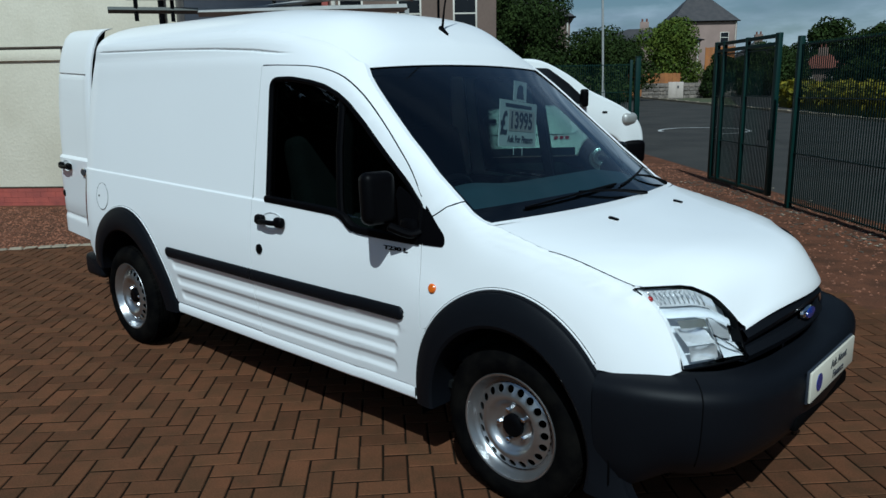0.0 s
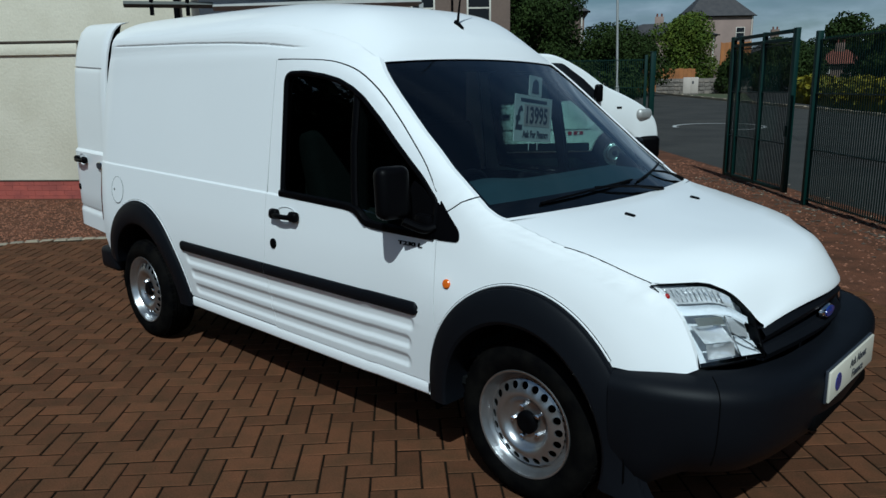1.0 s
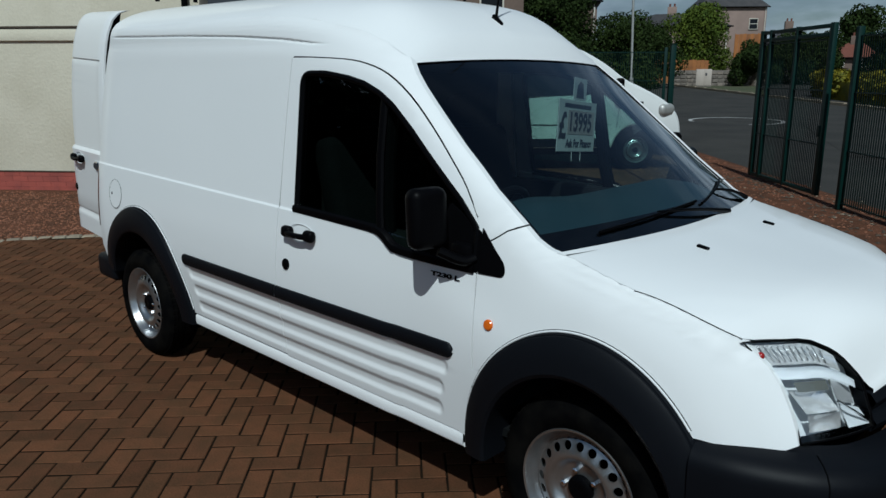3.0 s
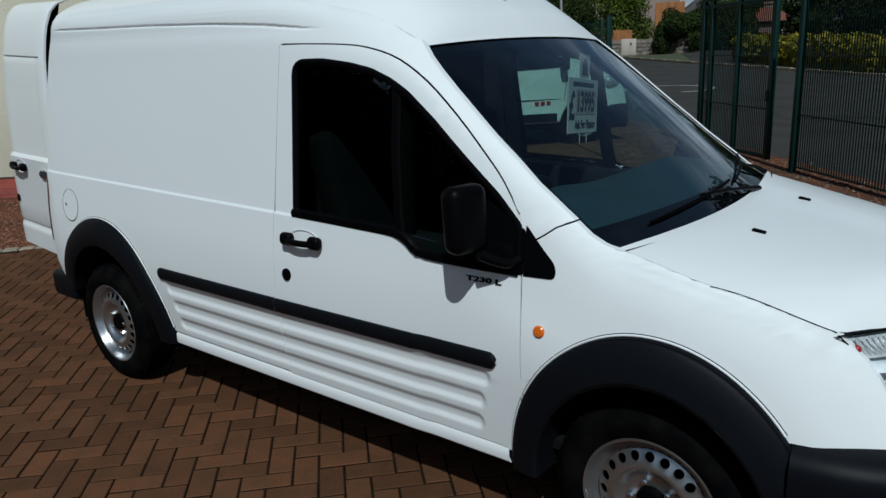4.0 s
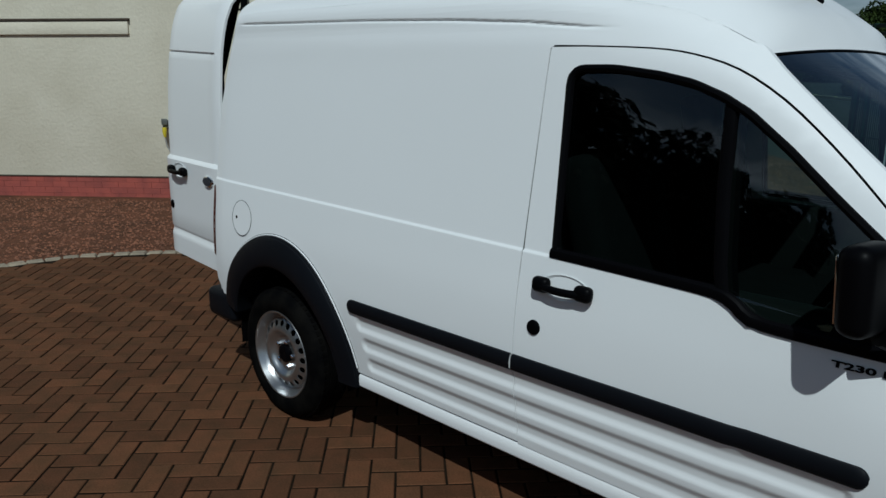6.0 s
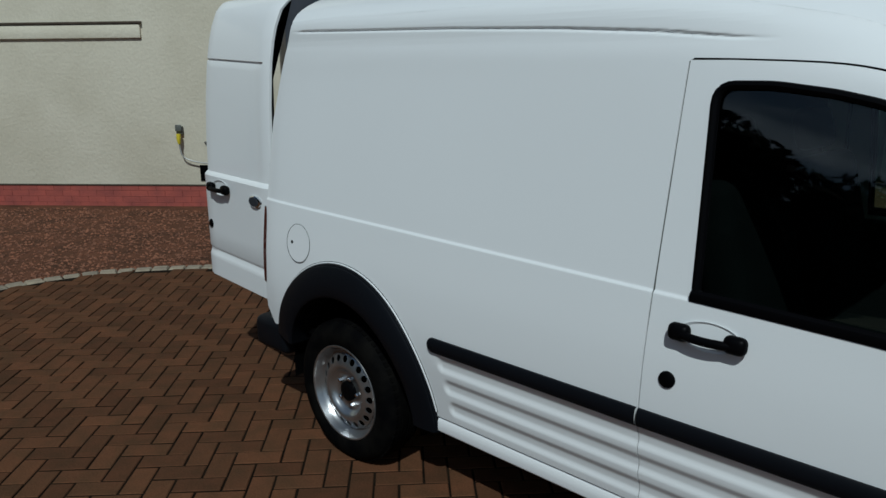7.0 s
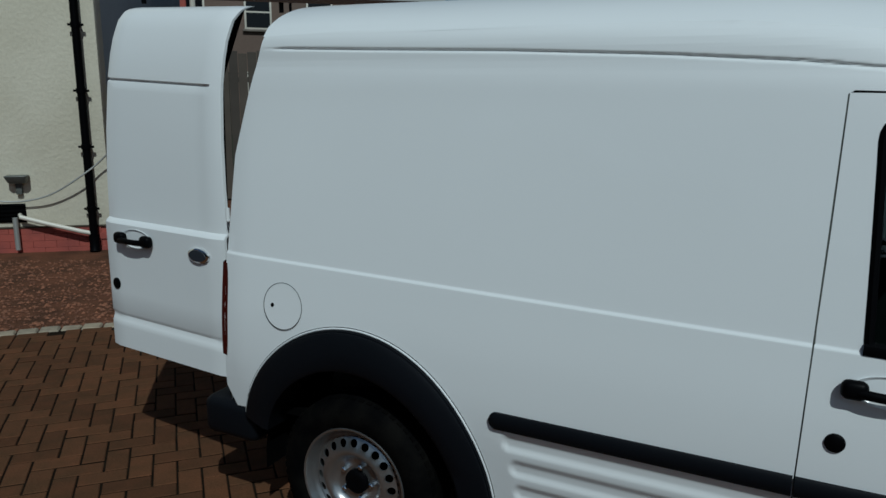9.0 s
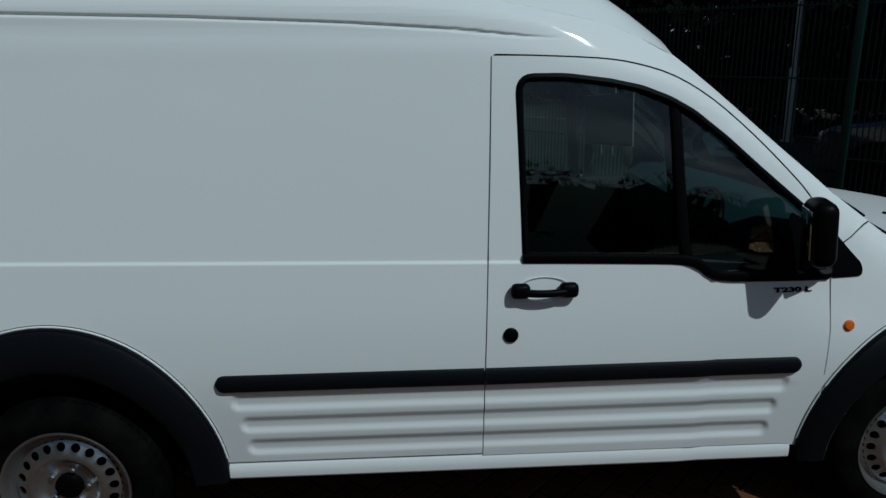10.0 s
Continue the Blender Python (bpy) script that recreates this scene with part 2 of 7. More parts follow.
def box(bm, lo, hi, bevel=0.0, turn=None, seg=2):
    """A box between two corners, its edges rounded, added to bm."""
    sub = bmesh.new()
    bmesh.ops.create_cube(sub, size=1)
    lo, hi = Vector(lo), Vector(hi)
    bmesh.ops.scale(sub, vec=hi - lo, verts=sub.verts)
    if bevel:
        bmesh.ops.bevel(sub, geom=sub.edges[:], offset=bevel, segments=seg, affect="EDGES", profile=0.5)
    bmesh.ops.translate(sub, vec=(lo + hi) / 2, verts=sub.verts)
    if turn is not None:
        bmesh.ops.transform(sub, matrix=turn, verts=sub.verts)
    me = bpy.data.meshes.new("t")
    sub.to_mesh(me)
    sub.free()
    bm.from_mesh(me)
    bpy.data.meshes.remove(me)
    return bm


def boxed(lo, hi, bevel=0.0, turn=None, seg=2):
    return box(bmesh.new(), lo, hi, bevel, turn, seg)


def tube(bm, points, radius, sides=10, caps=True, flat=None):
    """A round bar along points; flat=(a, b) gives an oval section."""
    pts = [Vector(p) for p in points]
    rings = []
    radii = radius if isinstance(radius, (list, tuple)) else [radius] * len(pts)
    for k, p in enumerate(pts):
        way = (pts[min(k + 1, len(pts) - 1)] - pts[max(k - 1, 0)]).normalized()
        side = way.cross(Vector((0, 0, 1)) if abs(way.z) < 0.9 else Vector((1, 0, 0))).normalized()
        up = side.cross(way)
        fa, fb = flat or (1, 1)
        rings.append([bm.verts.new(p + radii[k] * (fa * math.cos(a) * side + fb * math.sin(a) * up)) for a in (2 * math.pi * q / sides for q in range(sides))])
    for r0, r1 in zip(rings, rings[1:]):
        for q in range(sides):
            bm.faces.new((r0[q], r0[(q + 1) % sides], r1[(q + 1) % sides], r1[q]))
    if caps:
        bm.faces.new(rings[0])
        bm.faces.new(rings[-1][::-1])
    bmesh.ops.recalc_face_normals(bm, faces=bm.faces)
    return bm


def lathe(bm, profile, sides=48, axis="y"):
    """A turned solid: profile of (radius, along)."""
    rings = []
    for r, h in profile:
        ring = []
        for q in range(sides):
            a = 2 * math.pi * q / sides
            u, w = r * math.cos(a), r * math.sin(a)
            ring.append(bm.verts.new({"y": (u, h, w), "z": (u, w, h), "x": (h, u, w)}[axis]))
        rings.append(ring)
    for r0, r1 in zip(rings, rings[1:]):
        for q in range(sides):
            bm.faces.new((r0[q], r1[q], r1[(q + 1) % sides], r0[(q + 1) % sides]))
    return bm


def sheet(grid, closed=False):
    """A mesh through rows of points."""
    bm = bmesh.new()
    rows = [[bm.verts.new(p) for p in row] for row in grid]
    for a, b in zip(rows, rows[1:]):
        n = len(a)
        for q in range(n if closed else n - 1):
            bm.faces.new((a[q], a[(q + 1) % n], b[(q + 1) % n], b[q]))
    return bm


def writing(name, text, size, mat, parent, m, depth=0.0006, bold=0.0):
    cu = bpy.data.curves.new(name, "FONT")
    cu.body, cu.size, cu.align_x, cu.align_y, cu.extrude, cu.offset = text, size, "CENTER", "CENTER", depth, bold
    tmp = bpy.data.objects.new(name, cu)
    scene.collection.objects.link(tmp)
    me = bpy.data.meshes.new_from_object(tmp.evaluated_get(bpy.context.evaluated_depsgraph_get()))
    bpy.data.objects.remove(tmp)
    me.materials.clear()
    me.materials.append(mat)
    ob = new(name, me)
    ob.parent, ob.matrix_basis = parent, m
    return ob


def smooth_curve(points, steps=8, closed=False):
    """Points along a Catmull-Rom curve."""
    pts = [Vector(p) for p in points]
    n, out = len(pts), []
    for k in range(n if closed else n - 1):
        p0, p1, p2, p3 = (pts[(k + d) % n] if closed else pts[min(max(k + d, 0), n - 1)] for d in (-1, 0, 1, 2))
        for q in range(steps):
            t = q / steps
            out.append(0.5 * (2 * p1 + (p2 - p0) * t + (2 * p0 - 5 * p1 + 4 * p2 - p3) * t * t + (3 * p1 - p0 - 3 * p2 + p3) * t ** 3))
    if not closed:
        out.append(pts[-1])
    return out


# ---- ground ----
def rise(x, y):
    """The street climbs gently beyond the yard."""
    return max(0.0, math.hypot(x - 1.5, y + 2.8) - 26) * 0.019 if y > 6 else 0.0


def ground_sheet():
    xs = [-900, -400, -200, -120, -80, -60, -45, -35, -28, -22, -18, -14, -10, -6, -3, 0, 4, 9, 15, 22, 30, 45, 70, 120, 250, 900]
    ys = [-900, -300, -100, -40, -15, -5, 0, 6.01, 9, 13, 17, 21, 25, 30, 36, 43, 52, 62, 75, 90, 110, 140, 180, 300, 900]
    bm = sheet([[(x, y, -0.05 + min(rise(x, y), 6)) for y in ys] for x in xs])
    bmesh.ops.recalc_face_normals(bm, faces=bm.faces)
    return bm


tagged(part("ground", ground_sheet(), EARTH), "rough grass and earth ground", "ground", kind="structure")

FENCE_DIR = Vector((0.69, -0.724, 0))        # the way the boundary fence runs
ACROSS = Vector((0.724, 0.69, 0))            # from the yard out to the street


def plan(along, across, z=0.0):
    p = FENCE_DIR * along + ACROSS * across
    return (p.x, p.y, z)


def slab(corners, z, mat, name, label, category, depth=0.04, cuts=0):
    bm = bmesh.new()
    bm.faces.new([bm.verts.new((x, y, z)) for x, y in corners])
    bmesh.ops.recalc_face_normals(bm, faces=bm.faces)
    for f in bm.faces:
        if f.normal.z < 0:
            f.normal_flip()
    return tagged(part(name, bm, mat, smooth=0), label, category, kind="structure")


# asphalt of the street, a sheet that follows the climb
def road_sheet():
    rows = []
    for a in [-90, -70, -55, -44, -36, -30, -25, -20, -15, -10, -5, 0, 6, 14, 26, 45]:
        row = []
        for c in (4.25, 7, 10, 13, 16.2 + 0.0 * a):
            x, y, _ = plan(a, c)
            row.append((x, y, -0.028 + rise(x, y)))
        rows.append(row)
    bm = sheet(rows)
    # the side street that leaves the yard's entrance
    rows = []
    for d in range(0, 90, 6):
        x0, y0, _ = plan(-9, 15.5)
        w = Vector((-0.40, 0.916, 0))
        s = Vector((0.916, 0.40, 0))
        row = []
        for k in (-9, -4, 0, 4, 8):
            p = Vector((x0, y0, 0)) + w * d + s * k
            row.append((p.x, p.y, -0.022 + rise(p.x, p.y)))
        rows.append(row)
    other = sheet(rows)
    me = bpy.data.meshes.new("t")
    other.to_mesh(me)
    other.free()
    bm.from_mesh(me)
    bpy.data.meshes.remove(me)
    for f in bm.faces:
        f.normal_update()
        if f.normal.z < 0:
            f.normal_flip()
    return bm


tagged(part("road", road_sheet(), ASPHALT), "worn grey asphalt street", "road", kind="structure")

# gravel: the strip before the fence and the bed under the house wall
slab([plan(-22, 2.08)[:2], plan(16, 2.08)[:2], plan(16, 4.27)[:2], plan(-22, 4.27)[:2]], -0.0045, GRAVEL, "gravel_strip", "red gravel strip along the green fence", "gravel")
slab([(-16, -9), (-2.5, -9), (-2.5, 9), (-16, 9)], -0.022, GRAVEL, "gravel_bed", "red gravel bed beneath the house wall", "gravel")


def kerb_x(y):
    """The curved edge of the paving, towards the house."""
    return -6.61 + 0.70 * y + 0.36 * y * y if y > -1.0 else -6.95 - 0.02 * (y + 1)


# sand bed that carries the blocks
def bed():
    pts = [(kerb_x(y), y) for y in (-6.95, -5, -3, -2, -1.2, -0.6, 0, 0.5, 1, 1.5, 2, 2.4)]
    far = [plan(a, 2.3)[:2] for a in (-7.2, 7.95)]
    return pts + far + [(4.25, -6.95)]


slab(bed(), -0.0062, JOINT, "sand_bed", "dark sand bed between the paving blocks", "paving")


# ---- the house at the end of the yard ----
WALL_DIR = Vector((0.772, 0.636, 0))
WALL_OUT = Vector((0.636, -0.772, 0))
CORNER = Vector((-8.28, 2.53, 0))


def on_wall(back, z, out=0.0):
    """A place on the house wall: metres back from its corner, height, metres out."""
    p = CORNER - WALL_DIR * back + WALL_OUT * out
    return Vector((p.x, p.y, z))


WALL_M = Matrix(((WALL_DIR.x, -WALL_OUT.x, 0, CORNER.x), (WALL_DIR.y, -WALL_OUT.y, 0, CORNER.y), (0, 0, 1, 0), (0, 0, 0, 1)))   # x along to the corner, y into the house


def place(ob, m=None):
    ob.matrix_basis = WALL_M if m is None else m
    return ob


wall_house = part("wall_house", boxed((-14, 0, 0.25), (0, 0.3, 6.2), 0.01, WALL_M), RENDER)
tagged(wall_house, "cream roughcast house wall above a red plinth", "wall", kind="structure")
# the side wall's shade is put into its blue-grey colour
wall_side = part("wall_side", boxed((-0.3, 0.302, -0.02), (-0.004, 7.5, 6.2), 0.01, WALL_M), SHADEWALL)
tagged(wall_side, "side wall of the house, coloured blue-grey for shade", "wall", kind="structure")
roof_house = part("roof_house", boxed((-14, -0.35, 6.2), (0.35, 7.6, 6.35), 0.01, WALL_M), SLATE)
tagged(roof_house, "dark eaves board of the cream house", "roof", kind="structure")
plinth = part("plinth", boxed((-14, 0.006, -0.05), (0, 0.3, 0.247), 0.0, WALL_M), REDPAINT)
tagged(plinth, "low plinth of red painted bricks", "plinth", kind="structure")
band = part("trim", boxed((-14, -0.035, 2.03), (-1.68, 0.01, 2.19), 0.008, WALL_M), RENDER)
tagged(band, "cream stone band across the house wall", "trim", kind="structure")
ledge = part("trim", boxed((-14, -0.05, 2.194), (-1.66, 0.008, 2.222), 0.006, WALL_M), BARK)
tagged(ledge, "dark weathered drip edge above the band", "trim", kind="structure")
foot = part("trim", boxed((-14, -0.018, 0.240), (0.0, 0.01, 0.256), 0.003, WALL_M), BARK)
tagged(foot, "dark drip line between render and plinth", "trim", kind="structure")


def downpipe():
    t = thing("drainpipe", "black drainpipe fixed to the cream house wall", "drainpipe", on_wall(0.17, 0, 0.075))
    part("pipe", tube(bmesh.new(), [(0, 0, z) for z in (0.12, 1.2, 2.4, 3.8, 6.1)], 0.042, 16), BLACK, t)
    part("shoe", tube(bmesh.new(), [(0, 0, 0.16), (0, 0, 0.05), (0.02, -0.02, -0.02)], 0.052, 16), BLACK, t)
    for z in (0.44, 1.09, 1.66, 2.31, 3.3, 4.4):
        bm = tube(bmesh.new(), [(0, 0, z - 0.025), (0, 0, z + 0.025)], 0.05, 16)
        box(bm, (-0.075, -0.012, z - 0.012), (0.075, 0.012, z + 0.012), 0.004, Matrix.Rotation(math.atan2(WALL_DIR.y, WALL_DIR.x), 4, "Z"))
        part("clip", bm, BLACK, t)


def wall_socket():
    t = thing("outdoor_socket", "outdoor socket with a yellow plug on the wall", "socket", on_wall(1.30, 0.86, 0.0), math.degrees(math.atan2(WALL_DIR.y, WALL_DIR.x)))
    part("back_box", boxed((-0.04, -0.05, 0.02), (0.04, 0.0, 0.12), 0.012), GREYBOX, t)
    part("plug", tube(bmesh.new(), [(0, -0.075, 0.03), (0, -0.085, -0.03), (0, -0.08, -0.09)], [0.028, 0.026, 0.016], 12), YELLOW, t, "yellow plug")
    part("cover", boxed((-0.04, -0.075, 0.06), (0.04, -0.058, 0.14), 0.008), GREYBOX, t)


def wall_lamp():
    t = thing("wall_lamp", "grey bulkhead lamp on the house wall", "lamp", on_wall(0.86, 0.66, 0.0), math.degrees(math.atan2(WALL_DIR.y, WALL_DIR.x)))
    bm = bmesh.new()
    bmesh.ops.create_cube(bm, size=1)
    for v in bm.verts:
        v.co = Vector((v.co.x * (0.22 if v.co.z > 0 else 0.16), (v.co.y - 0.5) * (0.15 if v.co.z > 0 else 0.10), v.co.z * 0.085 + 0.1))
    bmesh.ops.bevel(bm, geom=bm.edges[:], offset=0.018, segments=3, affect="EDGES", profile=0.5)
    part("hood", bm, GREYBOX, t)
    part("stem", boxed((-0.03, -0.05, -0.06), (0.03, 0.0, 0.06), 0.01), GREYBOX, t)


def vent_hole():
    t = thing("wall_vent", "black vent opening above the red plinth", "vent", on_wall(0.96, 0.30, 0.0), math.degrees(math.atan2(WALL_DIR.y, WALL_DIR.x)))
    part("frame", boxed((-0.135, -0.012, 0.0), (0.135, 0.02, 0.20), 0.006), BLACK, t)
    for k in range(4):
        part("slat", boxed((-0.12, -0.022, 0.025 + 0.042 * k), (0.12, -0.008, 0.045 + 0.042 * k), 0.004), DARK, t)


def waste_pipe():
    t = thing("waste_pipe", "white waste pipe running into the drain", "pipe", on_wall(0.0, 0, 0.0))
    q = [on_wall(b, z, o) - on_wall(0, 0, 0) for b, z, o in ((0.88, 0.38, 0.02), (0.86, 0.37, 0.09), (0.6, 0.29, 0.09), (0.28, 0.20, 0.09), (0.20, 0.18, 0.08))]
    part("pipe", tube(bmesh.new(), q, 0.024, 12), WHITE_PVC, t)
    q = [on_wall(0.92, z, 0.06) - on_wall(0, 0, 0) for z in (0.36, 0.2, 0.02)]
    part("drop_pipe", tube(bmesh.new(), q, 0.026, 12), GALV, t, "grey metal drop pipe")


def wall_cable():
    t = thing("extension_cable", "pale extension cable hanging along the wall", "cable", on_wall(1.3, 0, 0))
    q = [on_wall(b, z, o) - on_wall(1.3, 0, 0) for b, z, o in ((1.30, 0.78, 0.08), (1.27, 0.62, 0.07), (1.12, 0.55, 0.06), (0.85, 0.53, 0.07), (0.55, 0.60, 0.10), (0.25, 0.78, 0.13), (0.0, 0.98, 0.12), (-0.35, 1.35, 0.3))]
    part("cord", tube(bmesh.new(), smooth_curve(q, 6), 0.009, 8), GALV, t)


downpipe(), wall_socket(), wall_lamp(), vent_hole(), waste_pipe(), wall_cable()


# yellow folding steps standing by the side wall
def stepladder():
    t = thing("stepladder", "yellow folding stepladder leaning by the side wall", "ladder", (-8.05, 3.25, -0.02), 40)
    for x in (-0.2, 0.2):
        part("rail", tube(bmesh.new(), [(x, 0, 0), (x * 0.7, 0.15, 1.75)], 0.025, 8), YELLOW, t)
    for k in range(6):
        part("step", boxed((-0.19 + 0.01 * k, 0.02 + 0.022 * k, 0.25 + 0.26 * k), (0.19 - 0.01 * k, 0.1 + 0.022 * k, 0.28 + 0.26 * k), 0.005), YELLOW if k in (3, 5) else GALV, t)


stepladder()


# ---- fence, gates ----
def bar_panel(length, height, gap=0.046, r=0.0050):
    """A welded panel: close upright wires and a few level ones."""
    bm = bmesh.new()
    n = int(length / gap)
    for k in range(1, n):
        x = length * k / n
        box(bm, (x - r, -r, 0.06), (x + r, r, height - 0.02))
    for z in (0.08, height * 0.34, height * 0.67, height - 0.05):
        box(bm, (0, -0.008, z - 0.008), (length, 0.012, z + 0.008))
    return bm


def fence_run(start, way, panels, length, height, base=0.0, label="dark green mesh fence with square posts"):
    ang = math.degrees(math.atan2(way.y, way.x))
    t = thing("fence", label, "fence", (start[0], start[1], base), ang, group="boundary fence")
    post = finish("post", boxed((-0.035, -0.035, 0), (0.035, 0.035, height + 0.06), 0.006), GREEN)
    mesh = finish("mesh_panel", bar_panel(length - 0.08, height), GREEN, 0)
    for k in range(panels + 1):
        part("post", post, None, t).location = (k * length, 0, 0)
        if k < panels:
            part("mesh_panel", mesh, None, t).location = (k * length + 0.04, 0, 0)
    return t


def gate_leaf(hinge, free, height):
    a, b = Vector((*hinge, 0)), Vector((*free, 0))
    way = b - a
    L = way.length
    t = thing("gate", "open dark green mesh gate in the fence", "gate", (a.x, a.y, 0), math.degrees(math.atan2(way.y, way.x)))
    for x in (0.05, L * 0.46, L * 0.84, L - 0.05):
        w = 0.030 if 0.1 < x < L - 0.1 else 0.050
        part("upright", boxed((x - w, -0.03, 0.05), (x + w, 0.03, height), 0.006), GREEN, t)
    for z in (0.08, height - 0.035, height - 0.14):
        part("rail", boxed((0.03, -0.025, z - 0.025), (L - 0.03, 0.025, z + 0.025), 0.006), GREEN, t)
    bm = bar_panel(L - 0.1, height - 0.15, 0.045, 0.0046)
    bmesh.ops.translate(bm, vec=(0.05, 0, 0), verts=bm.verts)
    part("mesh_panel", bm, GREEN, t, smooth=0)
    part("lock", boxed((0.05, -0.045, 0.80), (0.11, 0.045, 0.95), 0.01), GREEN, t)


GATE_POST = Vector((-1.50, 7.02, 0))
fence_run(GATE_POST[:2], FENCE_DIR, 5, 2.6, 2.06)
gate_leaf((-1.93, 7.58), (-3.40, 9.05), 2.21)
part_post = thing("gate_post", "square dark green gate post", "post", (-7.30, 13.85, 0), -46)
part("post", boxed((-0.06, -0.06, -0.05), (0.06, 0.06, 2.24), 0.008), GREEN, part_post)
part("cap", boxed((-0.068, -0.068, 2.242), (0.068, 0.068, 2.26), 0.006), GREEN, part_post)
fence_run((-7.45, 13.80), Vector((-0.83, -0.56, 0)), 5, 2.6, 2.12)


# road paint
def painted_ring():
    cx, cy = -9.32, 22.6
    rings = []
    for k in range(48):
        a = 2 * math.pi * k / 48
        c, s = math.cos(a), math.sin(a)
        rings.append([(cx + r * c, cy + r * s, rise(cx + r * c, cy + r * s) - 0.016) for r in (1.42, 1.55)])
    rings.append(rings[0])
    return sheet(rings)


tagged(part("road_marking", painted_ring(), ROADPAINT, smooth=0), "white painted ring on the asphalt", "road marking", kind="structure")


def painted_dashes():
    bm = bmesh.new()
    for k in range(26):
        a = -14.5 + 1.05 * k
        q = [plan(a, 11.35), plan(a + 0.8, 11.35), plan(a + 0.8, 11.45), plan(a, 11.45)]
        bm.faces.new([bm.verts.new((x, y, rise(x, y) - 0.022)) for x, y, _ in q])
    for f in bm.faces:
        f.normal_update()
        if f.normal.z < 0:
            f.normal_flip()
    return bm


tagged(part("road_marking", painted_dashes(), ROADPAINT, smooth=0), "broken white line along the street", "road marking", kind="structure")


# kerb and footway on the far side
def far_kerb():
    bm = bmesh.new()
    for k in range(38):
        a = -62 + 2.0 * k
        x, y, _ = plan(a, 16.3)
        m = Matrix.Translation((x, y, rise(x, y))) @ Matrix.Rotation(math.atan2(FENCE_DIR.y, FENCE_DIR.x), 4, "Z")
        box(bm, (0, -0.07, -0.1), (1.98, 0.07, 0.09), 0.01, m, 1)
    return bm


tagged(part("kerb", far_kerb(), SETT), "pale kerb stones on the far side of the street", "kerb", kind="structure")


# ---- planting ----
def foliage(centres, leaf, count, seed, flat=1.0):
    """Many small leaf blades round a set of lobes (x, y, z, radius)."""
    rng = np.random.default_rng(seed)
    lobes = np.array(centres, float)
    weights = lobes[:, 3] ** 2
    pick = rng.choice(len(lobes), count, p=weights / weights.sum())
    d = rng.normal(size=(count, 3))
    d /= np.linalg.norm(d, axis=1)[:, None]
    rad = lobes[pick, 3] * (0.62 + 0.46 * rng.random(count) ** 0.6)
    at = lobes[pick, :3] + d * rad[:, None] * np.array([1, 1, flat])
    out = d + rng.normal(scale=0.55, size=(count, 3))
    out /= np.linalg.norm(out, axis=1)[:, None]
    side = np.cross(out, rng.normal(size=(count, 3)))
    side /= np.linalg.norm(side, axis=1)[:, None]
    up = np.cross(out, side)
    size = leaf * (0.6 + 0.8 * rng.random(count))[:, None]
    quad = np.stack([at - side * size, at - up * size * 0.55, at + side * size, at + up * size * 0.55], 1).reshape(-1, 3)
    me = bpy.data.meshes.new("crown")
    me.from_pydata(quad.tolist(), [], [(4 * k, 4 * k + 1, 4 * k + 2, 4 * k + 3) for k in range(count)])
    return me


def tree(name, label, x, y, height, spread, leafmat, seed, leaf=0.17, count=3500, trunk=0.16, low=0.25, lobes=14):
    rng = random.Random(seed)
    z0 = rise(x, y) - 0.05
    t = thing(name, label, "tree", (x, y, z0))
    bm = tube(bmesh.new(), [(0, 0, 0), (0.1, 0.05, height * 0.3), (0.05, 0.12, height * 0.62), (0.0, 0.1, height * 0.85)], [trunk, trunk * 0.8, trunk * 0.5, trunk * 0.15], 9)
    cs = []
    for k in range(lobes):
        a = rng.uniform(0, 2 * math.pi)
        h = rng.uniform(low, 0.93)
        reach = spread * rng.uniform(0.15, 0.75) * (1.0 - 0.55 * max(0, (h - 0.55) / 0.45))
        c = (reach * math.cos(a), reach * math.sin(a), height * h)
        cs.append((*c, spread * rng.uniform(0.26, 0.44)))
        tube(bm, [(0.05, 0.08, height * h * 0.6), (c[0] * 0.5, c[1] * 0.5, height * h * 0.82), c], [trunk * 0.35, trunk * 0.25, trunk * 0.08], 6)
    part("trunk", bm, BARK, t)
    me = foliage(cs, leaf, count, seed)
    me.materials.append(leafmat)
    ob = new("crown", me)
    ob.parent = t
    return t


def out(bearing, d):
    return 1.5 + d * math.cos(radians(bearing)), -2.8 + d * math.sin(radians(bearing))


